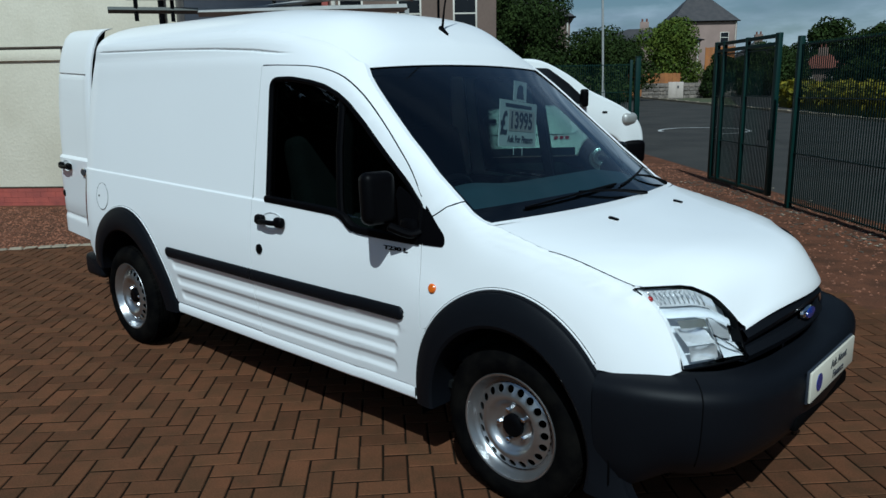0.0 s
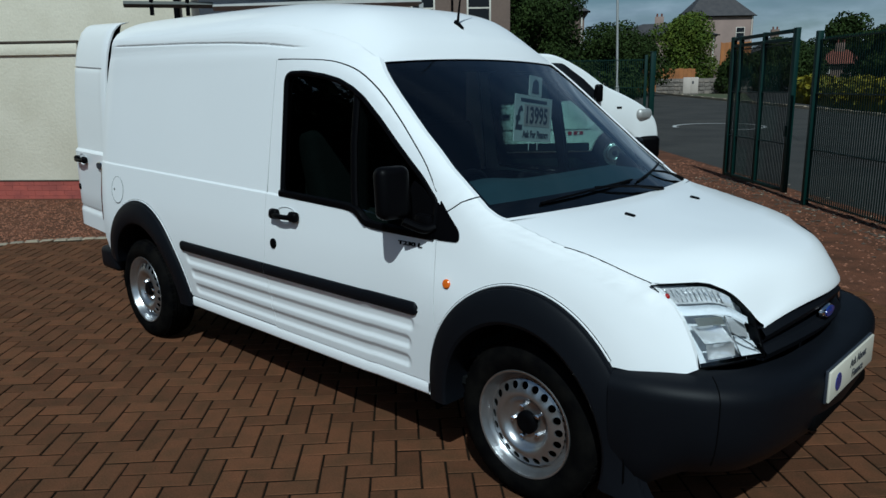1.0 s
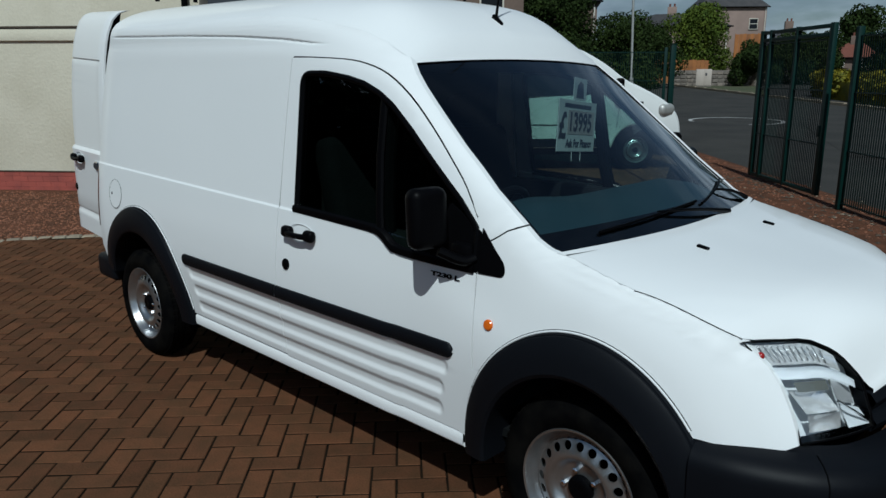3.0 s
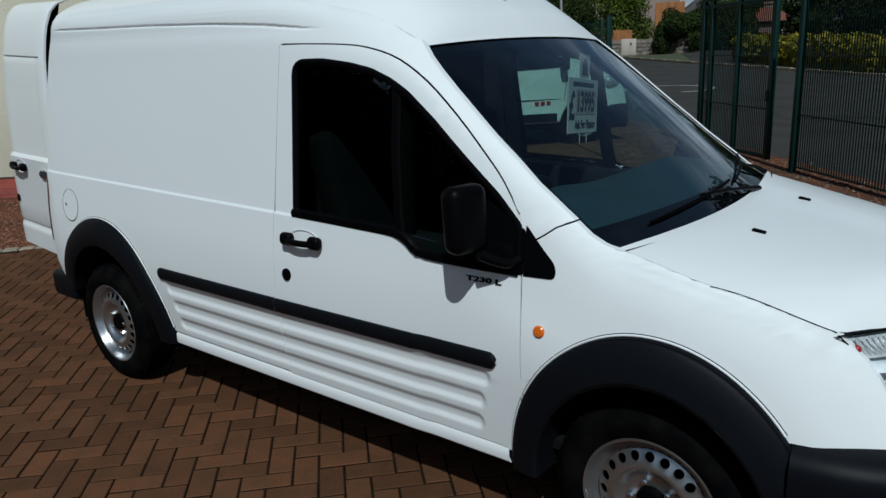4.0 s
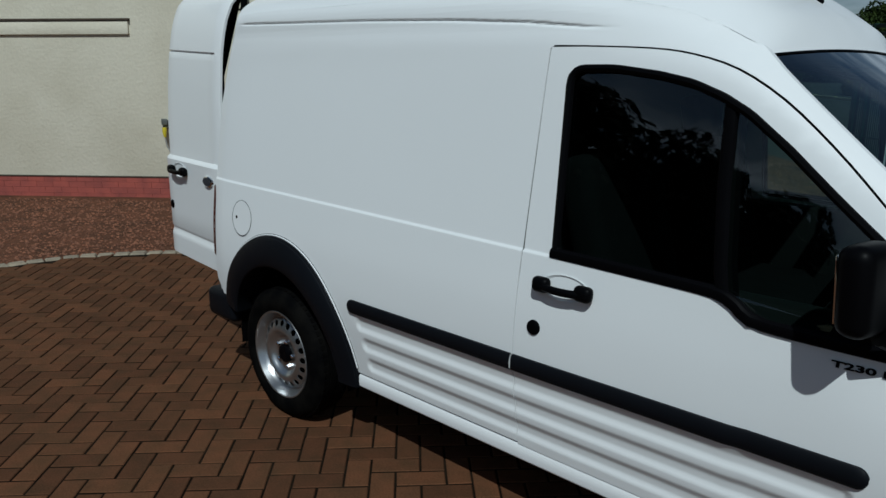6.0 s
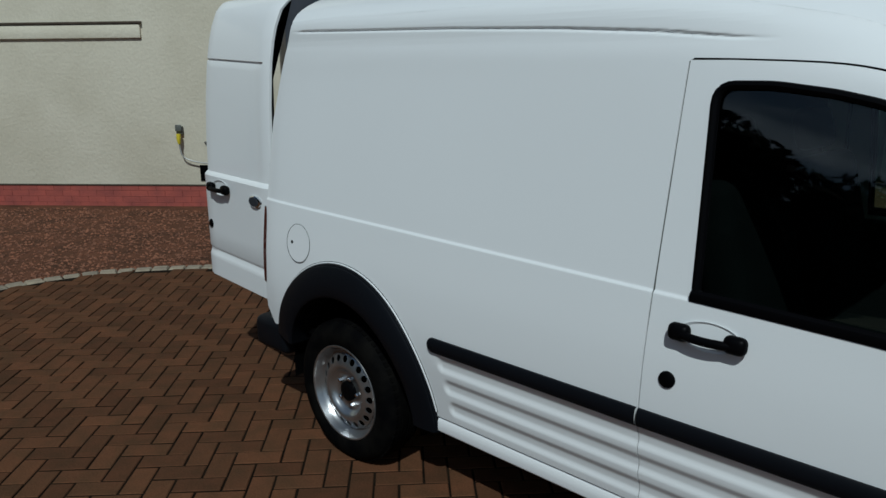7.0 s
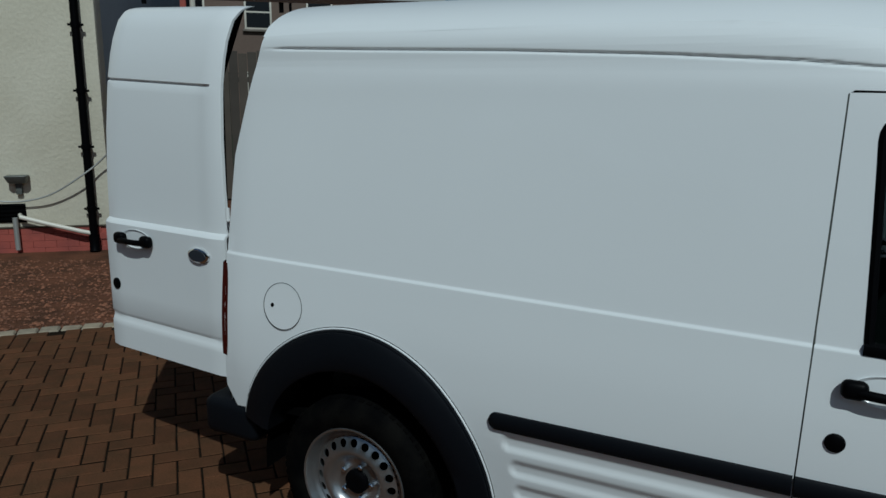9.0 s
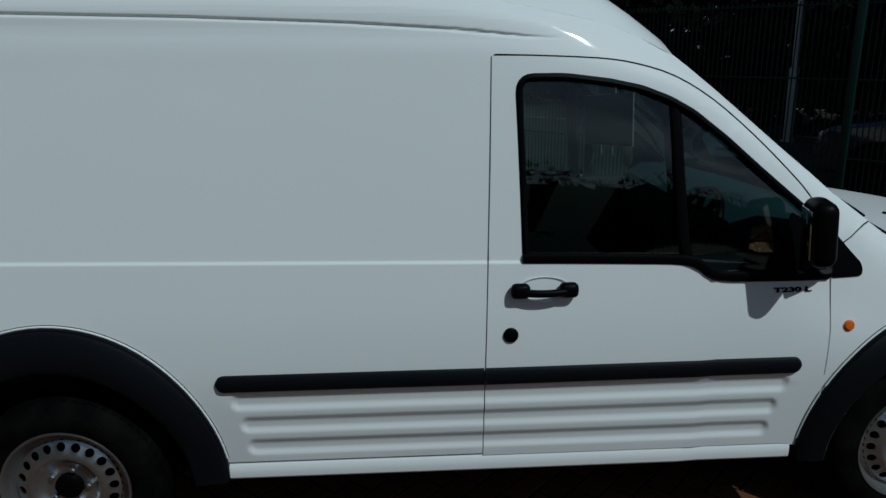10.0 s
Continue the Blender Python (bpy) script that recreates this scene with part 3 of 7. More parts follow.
def hedge(name, label, p, q, height, depth, mat, seed, leaf=0.12, count=5000):
    p, q = Vector((*p, 0)), Vector((*q, 0))
    n = max(3, int((q - p).length / (depth * 0.7)))
    rng = random.Random(seed)
    cs = []
    for k in range(n + 1):
        c = p.lerp(q, k / n)
        z = rise(c.x, c.y)
        for h in (0.28, 0.68):
            cs.append((c.x + rng.uniform(-0.1, 0.1), c.y + rng.uniform(-0.1, 0.1), z + height * h, height * rng.uniform(0.29, 0.40)))
    t = thing(name, label, "hedge", (p.x, p.y, rise(p.x, p.y)))
    me = foliage([(x - p.x, y - p.y, z - rise(p.x, p.y), r) for x, y, z, r in cs], leaf, count, seed)
    me.materials.append(mat)
    ob = new("leaves", me)
    ob.parent = t
    way = q - p
    turn = Matrix.Rotation(math.atan2(way.y, way.x), 4, "Z")
    # box added inside to stop light showing through gaps in the leaves
    part("inner_growth", boxed((0, -depth * 0.3, 0), (way.length, depth * 0.3, height * 0.80), 0.1, turn), mat, t)
    for x, y, z, r in cs[::2]:
        bm = tube(bmesh.new(), [(x - p.x, y - p.y, z - rise(p.x, p.y) - height * 0.3), (x - p.x, y - p.y, z - rise(p.x, p.y) + height * 0.3)], 0.03, 5)
        part("stem", bm, BARK, t)
    return t


hedge("hedge", "clipped yellow-green hedge beside the street", (-4.0, 29.5), (-12.5, 40.7), 1.35, 1.2, LEAF_GOLD, 3, 0.13, 9000)
hedge("hedge", "clipped yellow-green hedge beside the street", (14, 15), (-4.0, 29.5), 1.5, 1.2, LEAF_GOLD, 4, 0.13, 6000)
x, y = out(115.8, 71)
tree("bush", "broad rounded green bush behind a stone wall", x, y, 5.9, 3.7, LEAF, 5, 0.12, 19000, 0.14, 0.12, 20)
for k, (b, d, h, s, mat) in enumerate(((119.6, 56, 4.6, 3.0, LEAF_DARK), (122.0, 52, 4.6, 3.2, LEAF_DARK), (125.4, 50, 8.0, 3.4, LEAF_DARK), (127.0, 47, 6.2, 3.4, LEAF_DARK), (128.6, 44, 7.2, 2.4, LEAF_DARK), (112.0, 62, 3.2, 2.2, LEAF_DARK), (109.4, 66, 3.6, 3.0, LEAF_DARK), (103.2, 55, 4.6, 2.6, LEAF_DARK), (100.6, 50, 4.4, 3.0, LEAF_DARK), (107.9, 74, 3.9, 2.4, LEAF_DARK), (97.5, 44, 5.5, 4.0, LEAF_DARK), (130.5, 48, 5.0, 3.0, LEAF_DARK))):
    x, y = out(b, d)
    tree("tree", "dark leafy tree beyond the street", x, y, h, s, mat, 20 + k, 0.095, 17000, 0.18, 0.15, 18)
x, y = out(105.6, 125)
tree("tree", "far round-headed dark tree", x, y, 8.8, 4.0, LEAF_DARK, 41, 0.26, 7000, 0.3, 0.3, 18)
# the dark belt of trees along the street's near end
# the tree at (7.8, 3.4) is out of view, added to shade the road
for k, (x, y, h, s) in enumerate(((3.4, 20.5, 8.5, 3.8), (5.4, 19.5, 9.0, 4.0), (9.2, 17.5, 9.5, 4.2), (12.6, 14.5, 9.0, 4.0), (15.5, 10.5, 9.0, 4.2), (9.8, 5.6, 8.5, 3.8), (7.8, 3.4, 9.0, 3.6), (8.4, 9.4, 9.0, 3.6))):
    tree("tree", "tall dark tree in full leaf by the street", x, y, h, s, LEAF_BLACK, 60 + k, 0.19, 9000, 0.22, 0.08, 26)

# unseen trees and hedge added behind the yard on the camera's side, to reflect dark in the door glass
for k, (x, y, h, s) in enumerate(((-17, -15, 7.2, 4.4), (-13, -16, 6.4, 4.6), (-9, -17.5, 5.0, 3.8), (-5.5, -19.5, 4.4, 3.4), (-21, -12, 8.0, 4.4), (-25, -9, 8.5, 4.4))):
    tree("tree", "unseen dark tree added behind the yard for the glass reflection", x, y, h, s, LEAF_BLACK, 90 + k, 0.24, 6500, 0.22, 0.06, 28)
hedge("hedge", "unseen near-black hedge added behind the yard for the glass reflection", (-24, -22), (40, -30), 4.6, 2.6, LEAF_BLACK, 8, 0.16, 16000)


# ---- the white van: front axle at x = 0, rear axle at x = -2.912, middle line y = 0 ----
# half sections from the sill up to the middle line: eight side points, then the top
STATIONS = [
    (-3.52, ((.795, .30), (.83, .60), (.832, .80), (.812, 1.0), (.772, 1.3), (.727, 1.6), (.708, 1.73), (.668, 1.855), (.43, 1.955), (0, 1.972))),
    (-3.40, ((.80, .30), (.842, .60), (.845, .80), (.826, 1.0), (.786, 1.3), (.741, 1.6), (.720, 1.74), (.680, 1.875), (.44, 1.972), (0, 1.988))),
    (-2.90, ((.80, .30), (.845, .60), (.848, .80), (.829, 1.0), (.789, 1.3), (.744, 1.6), (.722, 1.735), (.677, 1.872), (.43, 1.972), (0, 1.990))),
    (-1.80, ((.80, .30), (.845, .60), (.848, .80), (.829, 1.0), (.789, 1.3), (.744, 1.6), (.720, 1.72), (.665, 1.85), (.42, 1.955), (0, 1.975))),
    (-1.45, ((.80, .30), (.845, .60), (.848, .80), (.828, 1.0), (.788, 1.3), (.742, 1.6), (.715, 1.71), (.655, 1.82), (.42, 1.925), (0, 1.945))),
    (-1.15, ((.80, .30), (.842, .60), (.845, .80), (.826, 1.0), (.786, 1.3), (.738, 1.58), (.705, 1.67), (.632, 1.762), (.42, 1.871), (0, 1.892))),
    (-0.90, ((.80, .30), (.84, .60), (.842, .80), (.822, 1.0), (.788, 1.28), (.738, 1.53), (.693, 1.601), (.612, 1.652), (.38, 1.717), (0, 1.738))),
    (-0.60, ((.80, .30), (.838, .60), (.840, .80), (.820, .98), (.796, 1.15), (.757, 1.325), (.715, 1.385), (.653, 1.415), (.35, 1.47), (0, 1.49))),
    (-0.35, ((.80, .30), (.836, .60), (.838, .75), (.818, .88), (.800, 1.00), (.775, 1.12), (.742, 1.18), (.690, 1.222), (.37, 1.28), (0, 1.305))),
    (-0.14, ((.80, .30), (.832, .58), (.832, .72), (.815, .84), (.795, .93), (.775, .99), (.750, 1.03), (.715, 1.062), (.38, 1.12), (0, 1.15))),
    (0.05, ((.80, .30), (.828, .56), (.828, .68), (.815, .80), (.798, .88), (.775, .945), (.748, .985), (.715, 1.011), (.38, 1.035), (0, 1.05))),
    (0.25, ((.80, .30), (.815, .54), (.812, .65), (.802, .745), (.785, .825), (.762, .890), (.737, .933), (.702, .965), (.36, 1.00), (0, 1.01))),
    (0.39, ((.78, .30), (.795, .52), (.790, .62), (.778, .70), (.760, .77), (.738, .835), (.714, .880), (.682, .915), (.34, .95), (0, .965))),
    (0.50, ((.74, .30), (.758, .50), (.750, .58), (.735, .65), (.714, .72), (.690, .78), (.656, .83), (.600, .87), (.30, .895), (0, .895))),
    (0.62, ((.66, .30), (.692, .48), (.682, .55), (.667, .60), (.646, .65), (.610, .70), (.550, .76), (.470, .800), (.22, .835), (0, .845))),
    (0.76, ((.55, .30), (.550, .46), (.540, .50), (.525, .54), (.500, .58), (.460, .63), (.400, .68), (.340, .715), (.20, .74), (0, .745))),
]


def section(x):
    """The half section at x, as a fine line of (y, z)."""
    xs = [s[0] for s in STATIONS]
    k = min(max(int(np.searchsorted(xs, x)) - 1, 0), len(xs) - 2)
    t = min(max((x - xs[k]) / (xs[k + 1] - xs[k]), 0), 1)
    q = [np.array(STATIONS[min(max(k + d, 0), len(xs) - 1)][1]) for d in (-1, 0, 1, 2)]
    h = [xs[min(max(k + d, 0), len(xs) - 1)] for d in (-1, 0, 1, 2)]
    m1 = (q[2] - q[0]) / max(h[2] - h[0], 1e-6) * (h[2] - h[1])
    m2 = (q[3] - q[1]) / max(h[3] - h[1], 1e-6) * (h[2] - h[1])
    c = (2 * t ** 3 - 3 * t ** 2 + 1) * q[1] + (t ** 3 - 2 * t ** 2 + t) * m1 + (-2 * t ** 3 + 3 * t ** 2) * q[2] + (t ** 3 - t ** 2) * m2
    fine = smooth_curve([(a, b, 0) for a, b in c], 6)
    return np.array([(p.x, p.y) for p in fine])


TX = np.arange(-3.56, 0.79, 0.01)
TZ = np.arange(0.22, 2.02, 0.01)
SECTIONS = [section(x) for x in TX]
TABLE = np.array([np.interp(TZ, s[:43, 1], s[:43, 0]) for s in SECTIONS])


def groove_z(x):
    return float(np.interp(x, (-3.4, -2.96, -2.43, -1.97, -1.63, -1.38), (1.805, 1.793, 1.780, 1.762, 1.741, 1.716)))


RIBS = ((0.594, -2.365, -0.515), (0.507, -2.342, -0.543), (0.419, -2.328, -0.558))


def half_width(x, z):
    """How far the van's side stands from its middle line."""
    fx = min(max((x - TX[0]) / 0.01, 0), len(TX) - 1.001)
    fz = min(max((z - TZ[0]) / 0.01, 0), len(TZ) - 1.001)
    i, j = int(fx), int(fz)
    a, b = fx - i, fz - j
    y = (TABLE[i, j] * (1 - a) + TABLE[i + 1, j] * a) * (1 - b) + (TABLE[i, j + 1] * (1 - a) + TABLE[i + 1, j + 1] * a) * b
    if x < -0.8 and z < 1.13:                       # the crease below the waist
        edge = 1.039 + 0.0186 * (-1.53 - x)
        y += 0.0055 / (1 + math.exp(max(min((z - edge) / 0.0011, 50), -50)))
    for mid, x0, x1 in RIBS:
        dz = (z - mid) / 0.037
        over = max(x0 + 0.03 - x, x - x1 + 0.03, 0) / 0.034
        r = math.hypot(dz, over)
        if r < 1:
            y -= 0.0085 * (0.5 + 0.5 * math.cos(math.pi * min(1, max(0, r * 1.25 - 0.25))))
    if -3.4 < x < -1.3 and z > 1.68:
        fade = min(1, (-1.33 - x) / 0.12, (x + 3.33) / 0.08)
        if fade > 0:
            d = (z - groove_z(x)) / 0.0042
            if abs(d) < 3:
                y -= 0.0085 * fade * math.exp(-d * d)
    return y


def tessellated(loops):
    """A flat mesh in (x, z) inside the first loop and outside the others."""
    bm = bmesh.new()
    vs = [bm.verts.new((x, 0, z)) for loop in loops for x, z in loop]
    for tri in tessellate_polygon([[Vector((x, z, 0)) for x, z in loop] for loop in loops]):
        if len(set(tri)) == 3:
            bm.faces.new([vs[k] for k in tri])
    return bm


def panel_mesh(outline, holes, side, xs, zs, name, mat, depth=0.022, lift=0.0):
    """A body panel: an outline in (x, z) with holes, laid on the van's side."""
    bm = tessellated([outline, *holes])
    for x in xs:
        bmesh.ops.bisect_plane(bm, geom=bm.verts[:] + bm.edges[:] + bm.faces[:], dist=1e-5, plane_co=(x, 0, 0), plane_no=(1, 0, 0))
    for z in zs:
        bmesh.ops.bisect_plane(bm, geom=bm.verts[:] + bm.edges[:] + bm.faces[:], dist=1e-5, plane_co=(0, 0, z), plane_no=(0, 0, 1))
    outer = bm.faces[:]
    for v in bm.verts:
        v.co.y = side * (half_width(v.co.x, v.co.z) + lift)
    for f in outer:
        f.normal_update()
        if f.normal.y * side < 0:
            f.normal_flip()
    rim = [e for e in bm.edges if e.is_boundary]
    made = bmesh.ops.extrude_edge_only(bm, edges=rim)["geom"]
    for v in (g for g in made if isinstance(g, bmesh.types.BMVert)):
        v.co.y -= side * depth
    outer_set = set(outer)
    me = bpy.data.meshes.new(name)
    bm.faces.index_update()
    flags = [f in outer_set for f in bm.faces]
    bm.to_mesh(me)
    bm.free()
    me.materials.append(mat)
    me.shade_smooth()
    e = 0.004
    cache, normals = {}, []
    for p, flag in zip(me.polygons, flags):
        for li in p.loop_indices:
            if not flag:
                normals.append(p.normal[:])
                continue
            vi = me.loops[li].vertex_index
            if vi not in cache:
                x, _, z = me.vertices[vi].co
                e = 0.035 if (x > -1.3 and z > 1.07) or x > -0.425 else (0.0022 if z > 1.69 else 0.004)
                gx = (half_width(x + e, z) - half_width(x - e, z)) / (2 * e)
                gz = (half_width(x, z + e) - half_width(x, z - e)) / (2 * e)
                cache[vi] = Vector((-gx, side, -gz)).normalized()[:]
            normals.append(cache[vi])
    me.normals_split_custom_set(normals)
    return me


def steps(a, b, d):
    n = max(1, round((b - a) / d))
    return [a + (b - a) * k / n for k in range(1, n)]


RIB_Z = [m + d for m, _, _ in RIBS for d in (-.037, -.030, -.023, -.015, -.007, 0, .007, .015, .023, .030, .037)]
RIB_X = [x0 + d for _, x0, _ in RIBS for d in (-0.002, 0.008, 0.018, 0.028)] + [x1 - d for _, _, x1 in RIBS for d in (-0.002, 0.008, 0.018, 0.028)]
CREASE_Z = [1.024 + 0.0026 * k for k in range(23)]
GROOVE_Z = [1.704 + 0.0022 * k for k in range(50)]
LOW_Z = steps(0.64, 1.02, 0.05)
HIGH_Z = steps(1.10, 1.70, 0.05)


def ellipse(cx, cz, rx, rz, a0, a1, n):
    return [(cx + rx * math.cos(radians(a0 + (a1 - a0) * k / n)), cz + rz * math.sin(radians(a0 + (a1 - a0) * k / n))) for k in range(n + 1)]


def rounded(points, radius, n=5):
    """An outline with its corners rounded; radius per corner or one for all."""
    out_pts = []
    m = len(points)
    for k, p in enumerate(points):
        r = radius[k] if isinstance(radius, (list, tuple)) else radius
        p, a, b = Vector(p), Vector(points[k - 1]), Vector(points[(k + 1) % m])
        if r <= 0:
            out_pts.append(tuple(p))
            continue
        va, vb = (a - p), (b - p)
        r = min(r, va.length * 0.49, vb.length * 0.49)
        s, e = p + va.normalized() * r, p + vb.normalized() * r
        for q in range(n + 1):
            t = q / n
            w = (1 - t) ** 2 * s + 2 * t * (1 - t) * p + t * t * e
            out_pts.append((w.x, w.y))
    return out_pts


van = thing("van", "white high-roof panel van with steel wheels and an open rear door", "van")

ARCH_R = (-2.912, 0.30, 0.490, 0.535)
ARCH_F = (0.0, 0.30, 0.425, 0.515)
DOOR_TOP = [(p.x, p.y) for p in smooth_curve([(-1.40, 1.662, 0), (-1.19, 1.652, 0), (-1.065, 1.634, 0), (-0.94, 1.595, 0), (-0.814, 1.521, 0), (-0.685, 1.415, 0), (-0.572, 1.307, 0), (-0.494, 1.223, 0), (-0.41, 1.10, 0)], 3)]
TOP_LINE = [(-1.15, 1.760), (-1.02, 1.708), (-0.915, 1.655), (-0.88, 1.627), (-0.845, 1.596), (-0.763, 1.527), (-0.64, 1.423), (-0.56, 1.356), (-0.472, 1.286), (-0.40, 1.225), (-0.311, 1.160), (-0.265, 1.127)]
SCREEN_EDGE = [(-0.902, 1.645)] + TOP_LINE[3:] + [(-0.216, 1.091), (-0.172, 1.069), (-0.136, 1.057)]


def rear_side(side):
    """The load space's side with the cant rail and the pillar over the front door."""
    arch = ellipse(*ARCH_R, 2, 178, 34)
    line = [(-2.418, 0.36)] + [q for q in arch[1:-1] if q[0] > -2.9 or q[1] > 0.492] + [(-3.372, 0.488), (-3.455, 0.482), (-3.497, 0.56), (-3.487, 0.75), (-3.485, 1.08), (-3.47, 1.43), (-3.42, 1.64), (-3.375, 1.79), (-3.36, 1.845)]
    line += [(-3.0, 1.858), (-2.4, 1.855), (-1.8, 1.85), (-1.45, 1.82)] + [(x, z + (0.005 if -1.1 < x < -1.0 else 0.002 if -1.0 < x < -0.9 else 0)) for x, z in TOP_LINE]
    line += [(-0.313, 1.1075), (-0.345, 1.084), (-0.388, 1.058), (-0.404, 1.079)] + [(x + 0.003, z + 0.0045) for x, z in DOOR_TOP[::-1][2:]]
    line += [(-1.506, 1.6695), (-1.521, 1.660), (-1.529, 1.321), (-1.538, 0.97), (-1.545, 0.68), (-1.546, 0.36)]
    return panel_mesh(line, [], side, steps(-3.5, -0.1, 0.06) + RIB_X[:12], sorted(RIB_Z + LOW_Z + CREASE_Z + HIGH_Z + GROOVE_Z + [1.83]), "side_panel", PAINT)


WINDOW = rounded([(-1.437, 1.600), (-1.29, 1.600), (-1.15, 1.582), (-1.05, 1.561), (-0.96, 1.527), (-0.885, 1.486), (-0.776, 1.403), (-0.664, 1.307), (-0.511, 1.182), (-0.425, 1.095), (-0.425, 0.972), (-0.77, 0.974), (-0.812, 0.990), (-0.853, 1.021), (-0.905, 1.035), (-1.415, 1.050)], [.05, .03, .02, .02, .02, .02, .02, .02, .02, .02, .01, .03, .02, .02, .03, .02])


def door_skin(side):
    line = [(-1.517, 1.6635)] + DOOR_TOP[:-2] + [(-0.4125, 1.095), (-0.4125, 0.96), (-0.4025, 0.78), (-0.4025, 0.62)]
    line += ellipse(*ARCH_F, 139, 176, 8) + [(-0.50, 0.352), (-1.543, 0.352), (-1.541, 0.68), (-1.534, 0.97), (-1.524, 1.321)]
    return panel_mesh(line, [WINDOW], side, steps(-1.54, -0.42, 0.05) + RIB_X[12:], sorted(RIB_Z + LOW_Z + CREASE_Z + HIGH_Z), "door_skin", PAINT)


# the wing's upper edge, where the bonnet meets it
WING_LINE = [(p.x, p.y) for p in smooth_curve([(-0.135, 1.053, 0), (0.05, 1.008, 0), (0.15, 0.984, 0), (0.27, 0.957, 0), (0.43, 0.899, 0)], 6)]


def wing_skin(side):
    line = [(-0.400, 1.071), (-0.385, 1.053), (-0.342, 1.080), (-0.310, 1.1035), (-0.262, 1.1225), (-0.216, 1.088), (-0.172, 1.066)] + WING_LINE + [(0.462, 0.872), (0.500, 0.830), (0.530, 0.790), (0.566, 0.725), (0.586, 0.682), (0.598, 0.646), (0.575, 0.634), (0.49, 0.625), (0.375, 0.632)]
    line += ellipse(*ARCH_F, 40, 137, 24) + [(-0.3985, 0.62), (-0.3985, 0.78), (-0.407, 0.96)]
    return panel_mesh(line, [], side, steps(-0.42, 0.6, 0.04), steps(0.55, 1.1, 0.04), "wing", PAINT)


def sill_mesh(side):
    rows = []
    for k in range(25):
        x = -2.40 + 1.93 * k / 24
        w = half_width(x, 0.36) - 0.004
        rows.append([(x, side * (w - dy), z) for dy, z in ((0.03, 0.3555), (0.003, 0.3525), (-0.003, 0.343), (-0.004, 0.316), (-0.002, 0.300), (0.008, 0.290), (0.05, 0.285), (0.16, 0.28))])
    return sheet(rows)


SIDES = (("right", -1), ("left", 1))
for _, s in SIDES:
    part("side_panel", rear_side(s), None, van)
    part("wing", wing_skin(s), None, van)
    bm = sill_mesh(s)
    bmesh.ops.recalc_face_normals(bm, faces=bm.faces)
    part("sill", bm, PAINT, van)


def roof_mesh():
    rows = []
    for x in [-3.365] + steps(-3.4, -0.9, 0.06) + [-0.92]:
        i = int(round((x - TX[0]) / 0.01))
        s = SECTIONS[min(max(i, 0), len(SECTIONS) - 1)]
        top = float(np.interp(x, [-3.5, -3.4, -1.8, -1.45] + [q[0] for q in TOP_LINE[:4]], [1.83, 1.845, 1.85, 1.82] + [q[1] for q in TOP_LINE[:4]]))
        line = [(y, z) for y, z in s if z >= top - 1e-4]
        y0 = float(np.interp(top, s[:49, 1], s[:49, 0]))
        line = [(y0 - 0.0, top)] + [q for q in line if q[0] < y0 - 0.004]
        ys = np.linspace(y0, 0, 26)
        zz = np.interp(ys[::-1], [q[0] for q in line][::-1], [q[1] for q in line][::-1])[::-1]
        half = list(zip(ys, zz))
        rows.append([(x, -y, z) for y, z in half] + [(x, y, z) for y, z in half[::-1][1:]])
    for v in (0.06, 0.0):                            # rolled lip down to the head of the windscreen
        rows.append([screen_point(-1 + 2 * k / 50, 1.0, 0.004 + v * 0.25 * (1 - abs(k / 25 - 1) ** 4)) - Vector((v * 0.5, 0, -v * 0.28)) * (1 - abs(k / 25 - 1) ** 4) for k in range(51)])
    bm = sheet(rows)
    for f in bm.faces:
        f.normal_update()
        if f.normal.z < 0:
            f.normal_flip()
    return bm


# windscreen and its black border
def screen_point(u, v, lift=0.0):
    """u across from -1 to 1, v from the foot to the head."""
    mid = Vector((-0.05, 0, 1.060)).lerp(Vector((-0.862, 0, 1.652)), v) + Vector((0.64, 0, 0.77)) * 0.022 * math.sin(math.pi * v)
    z = 1.055 + (1.640 - 1.055) * v
    x = float(np.interp(z, [q[1] for q in SCREEN_EDGE[::-1]], [q[0] for q in SCREEN_EDGE[::-1]]))
    edge = Vector((x - 0.004, half_width(x, z) - 0.004, z - 0.008))
    w = abs(u) ** 2.2
    return Vector((mid.x + (edge.x - mid.x) * w, edge.y * u, mid.z + (edge.z - mid.z) * w)) + Vector((0.64, 0, 0.77)) * lift


def screen_part(u0, u1, v0, v1, lift, n=14, m=10):
    bm = sheet([[screen_point(u0 + (u1 - u0) * a / n, v0 + (v1 - v0) * b / m, lift) for b in range(m + 1)] for a in range(n + 1)])
    for f in bm.faces:
        f.normal_update()
        if f.normal.x < 0:
            f.normal_flip()
    return bm


part("roof", roof_mesh(), PAINT, van)
pane = part("windscreen", screen_part(-1, 1, 0, 1, 0.0, 26, 24), SCREEN_GLASS, van)
pane.visible_shadow = False
for u0, u1, v0, v1 in ((-1.0, -0.955, 0, 1), (0.955, 1.0, 0, 1), (-0.955, 0.955, 0.955, 1.0), (-0.955, 0.955, 0.0, 0.085)):
    part("screen_border", screen_part(u0, u1, v0, v1, -0.004, 14, 24), BLACK, van, "black windscreen border")
# rubber seal round the glass
ring = [screen_point(-1, v / 24) for v in range(25)] + [screen_point(-1 + 2 * u / 24, 1) for u in range(1, 24)] + [screen_point(1, 1 - v / 24) for v in range(25)]
part("screen_seal", tube(bmesh.new(), ring, 0.005, 6), BLACK, van, "black rubber seal")


# bonnet
def wing_top(x):
    return float(np.interp(x, [q[0] for q in WING_LINE], [q[1] for q in WING_LINE]))


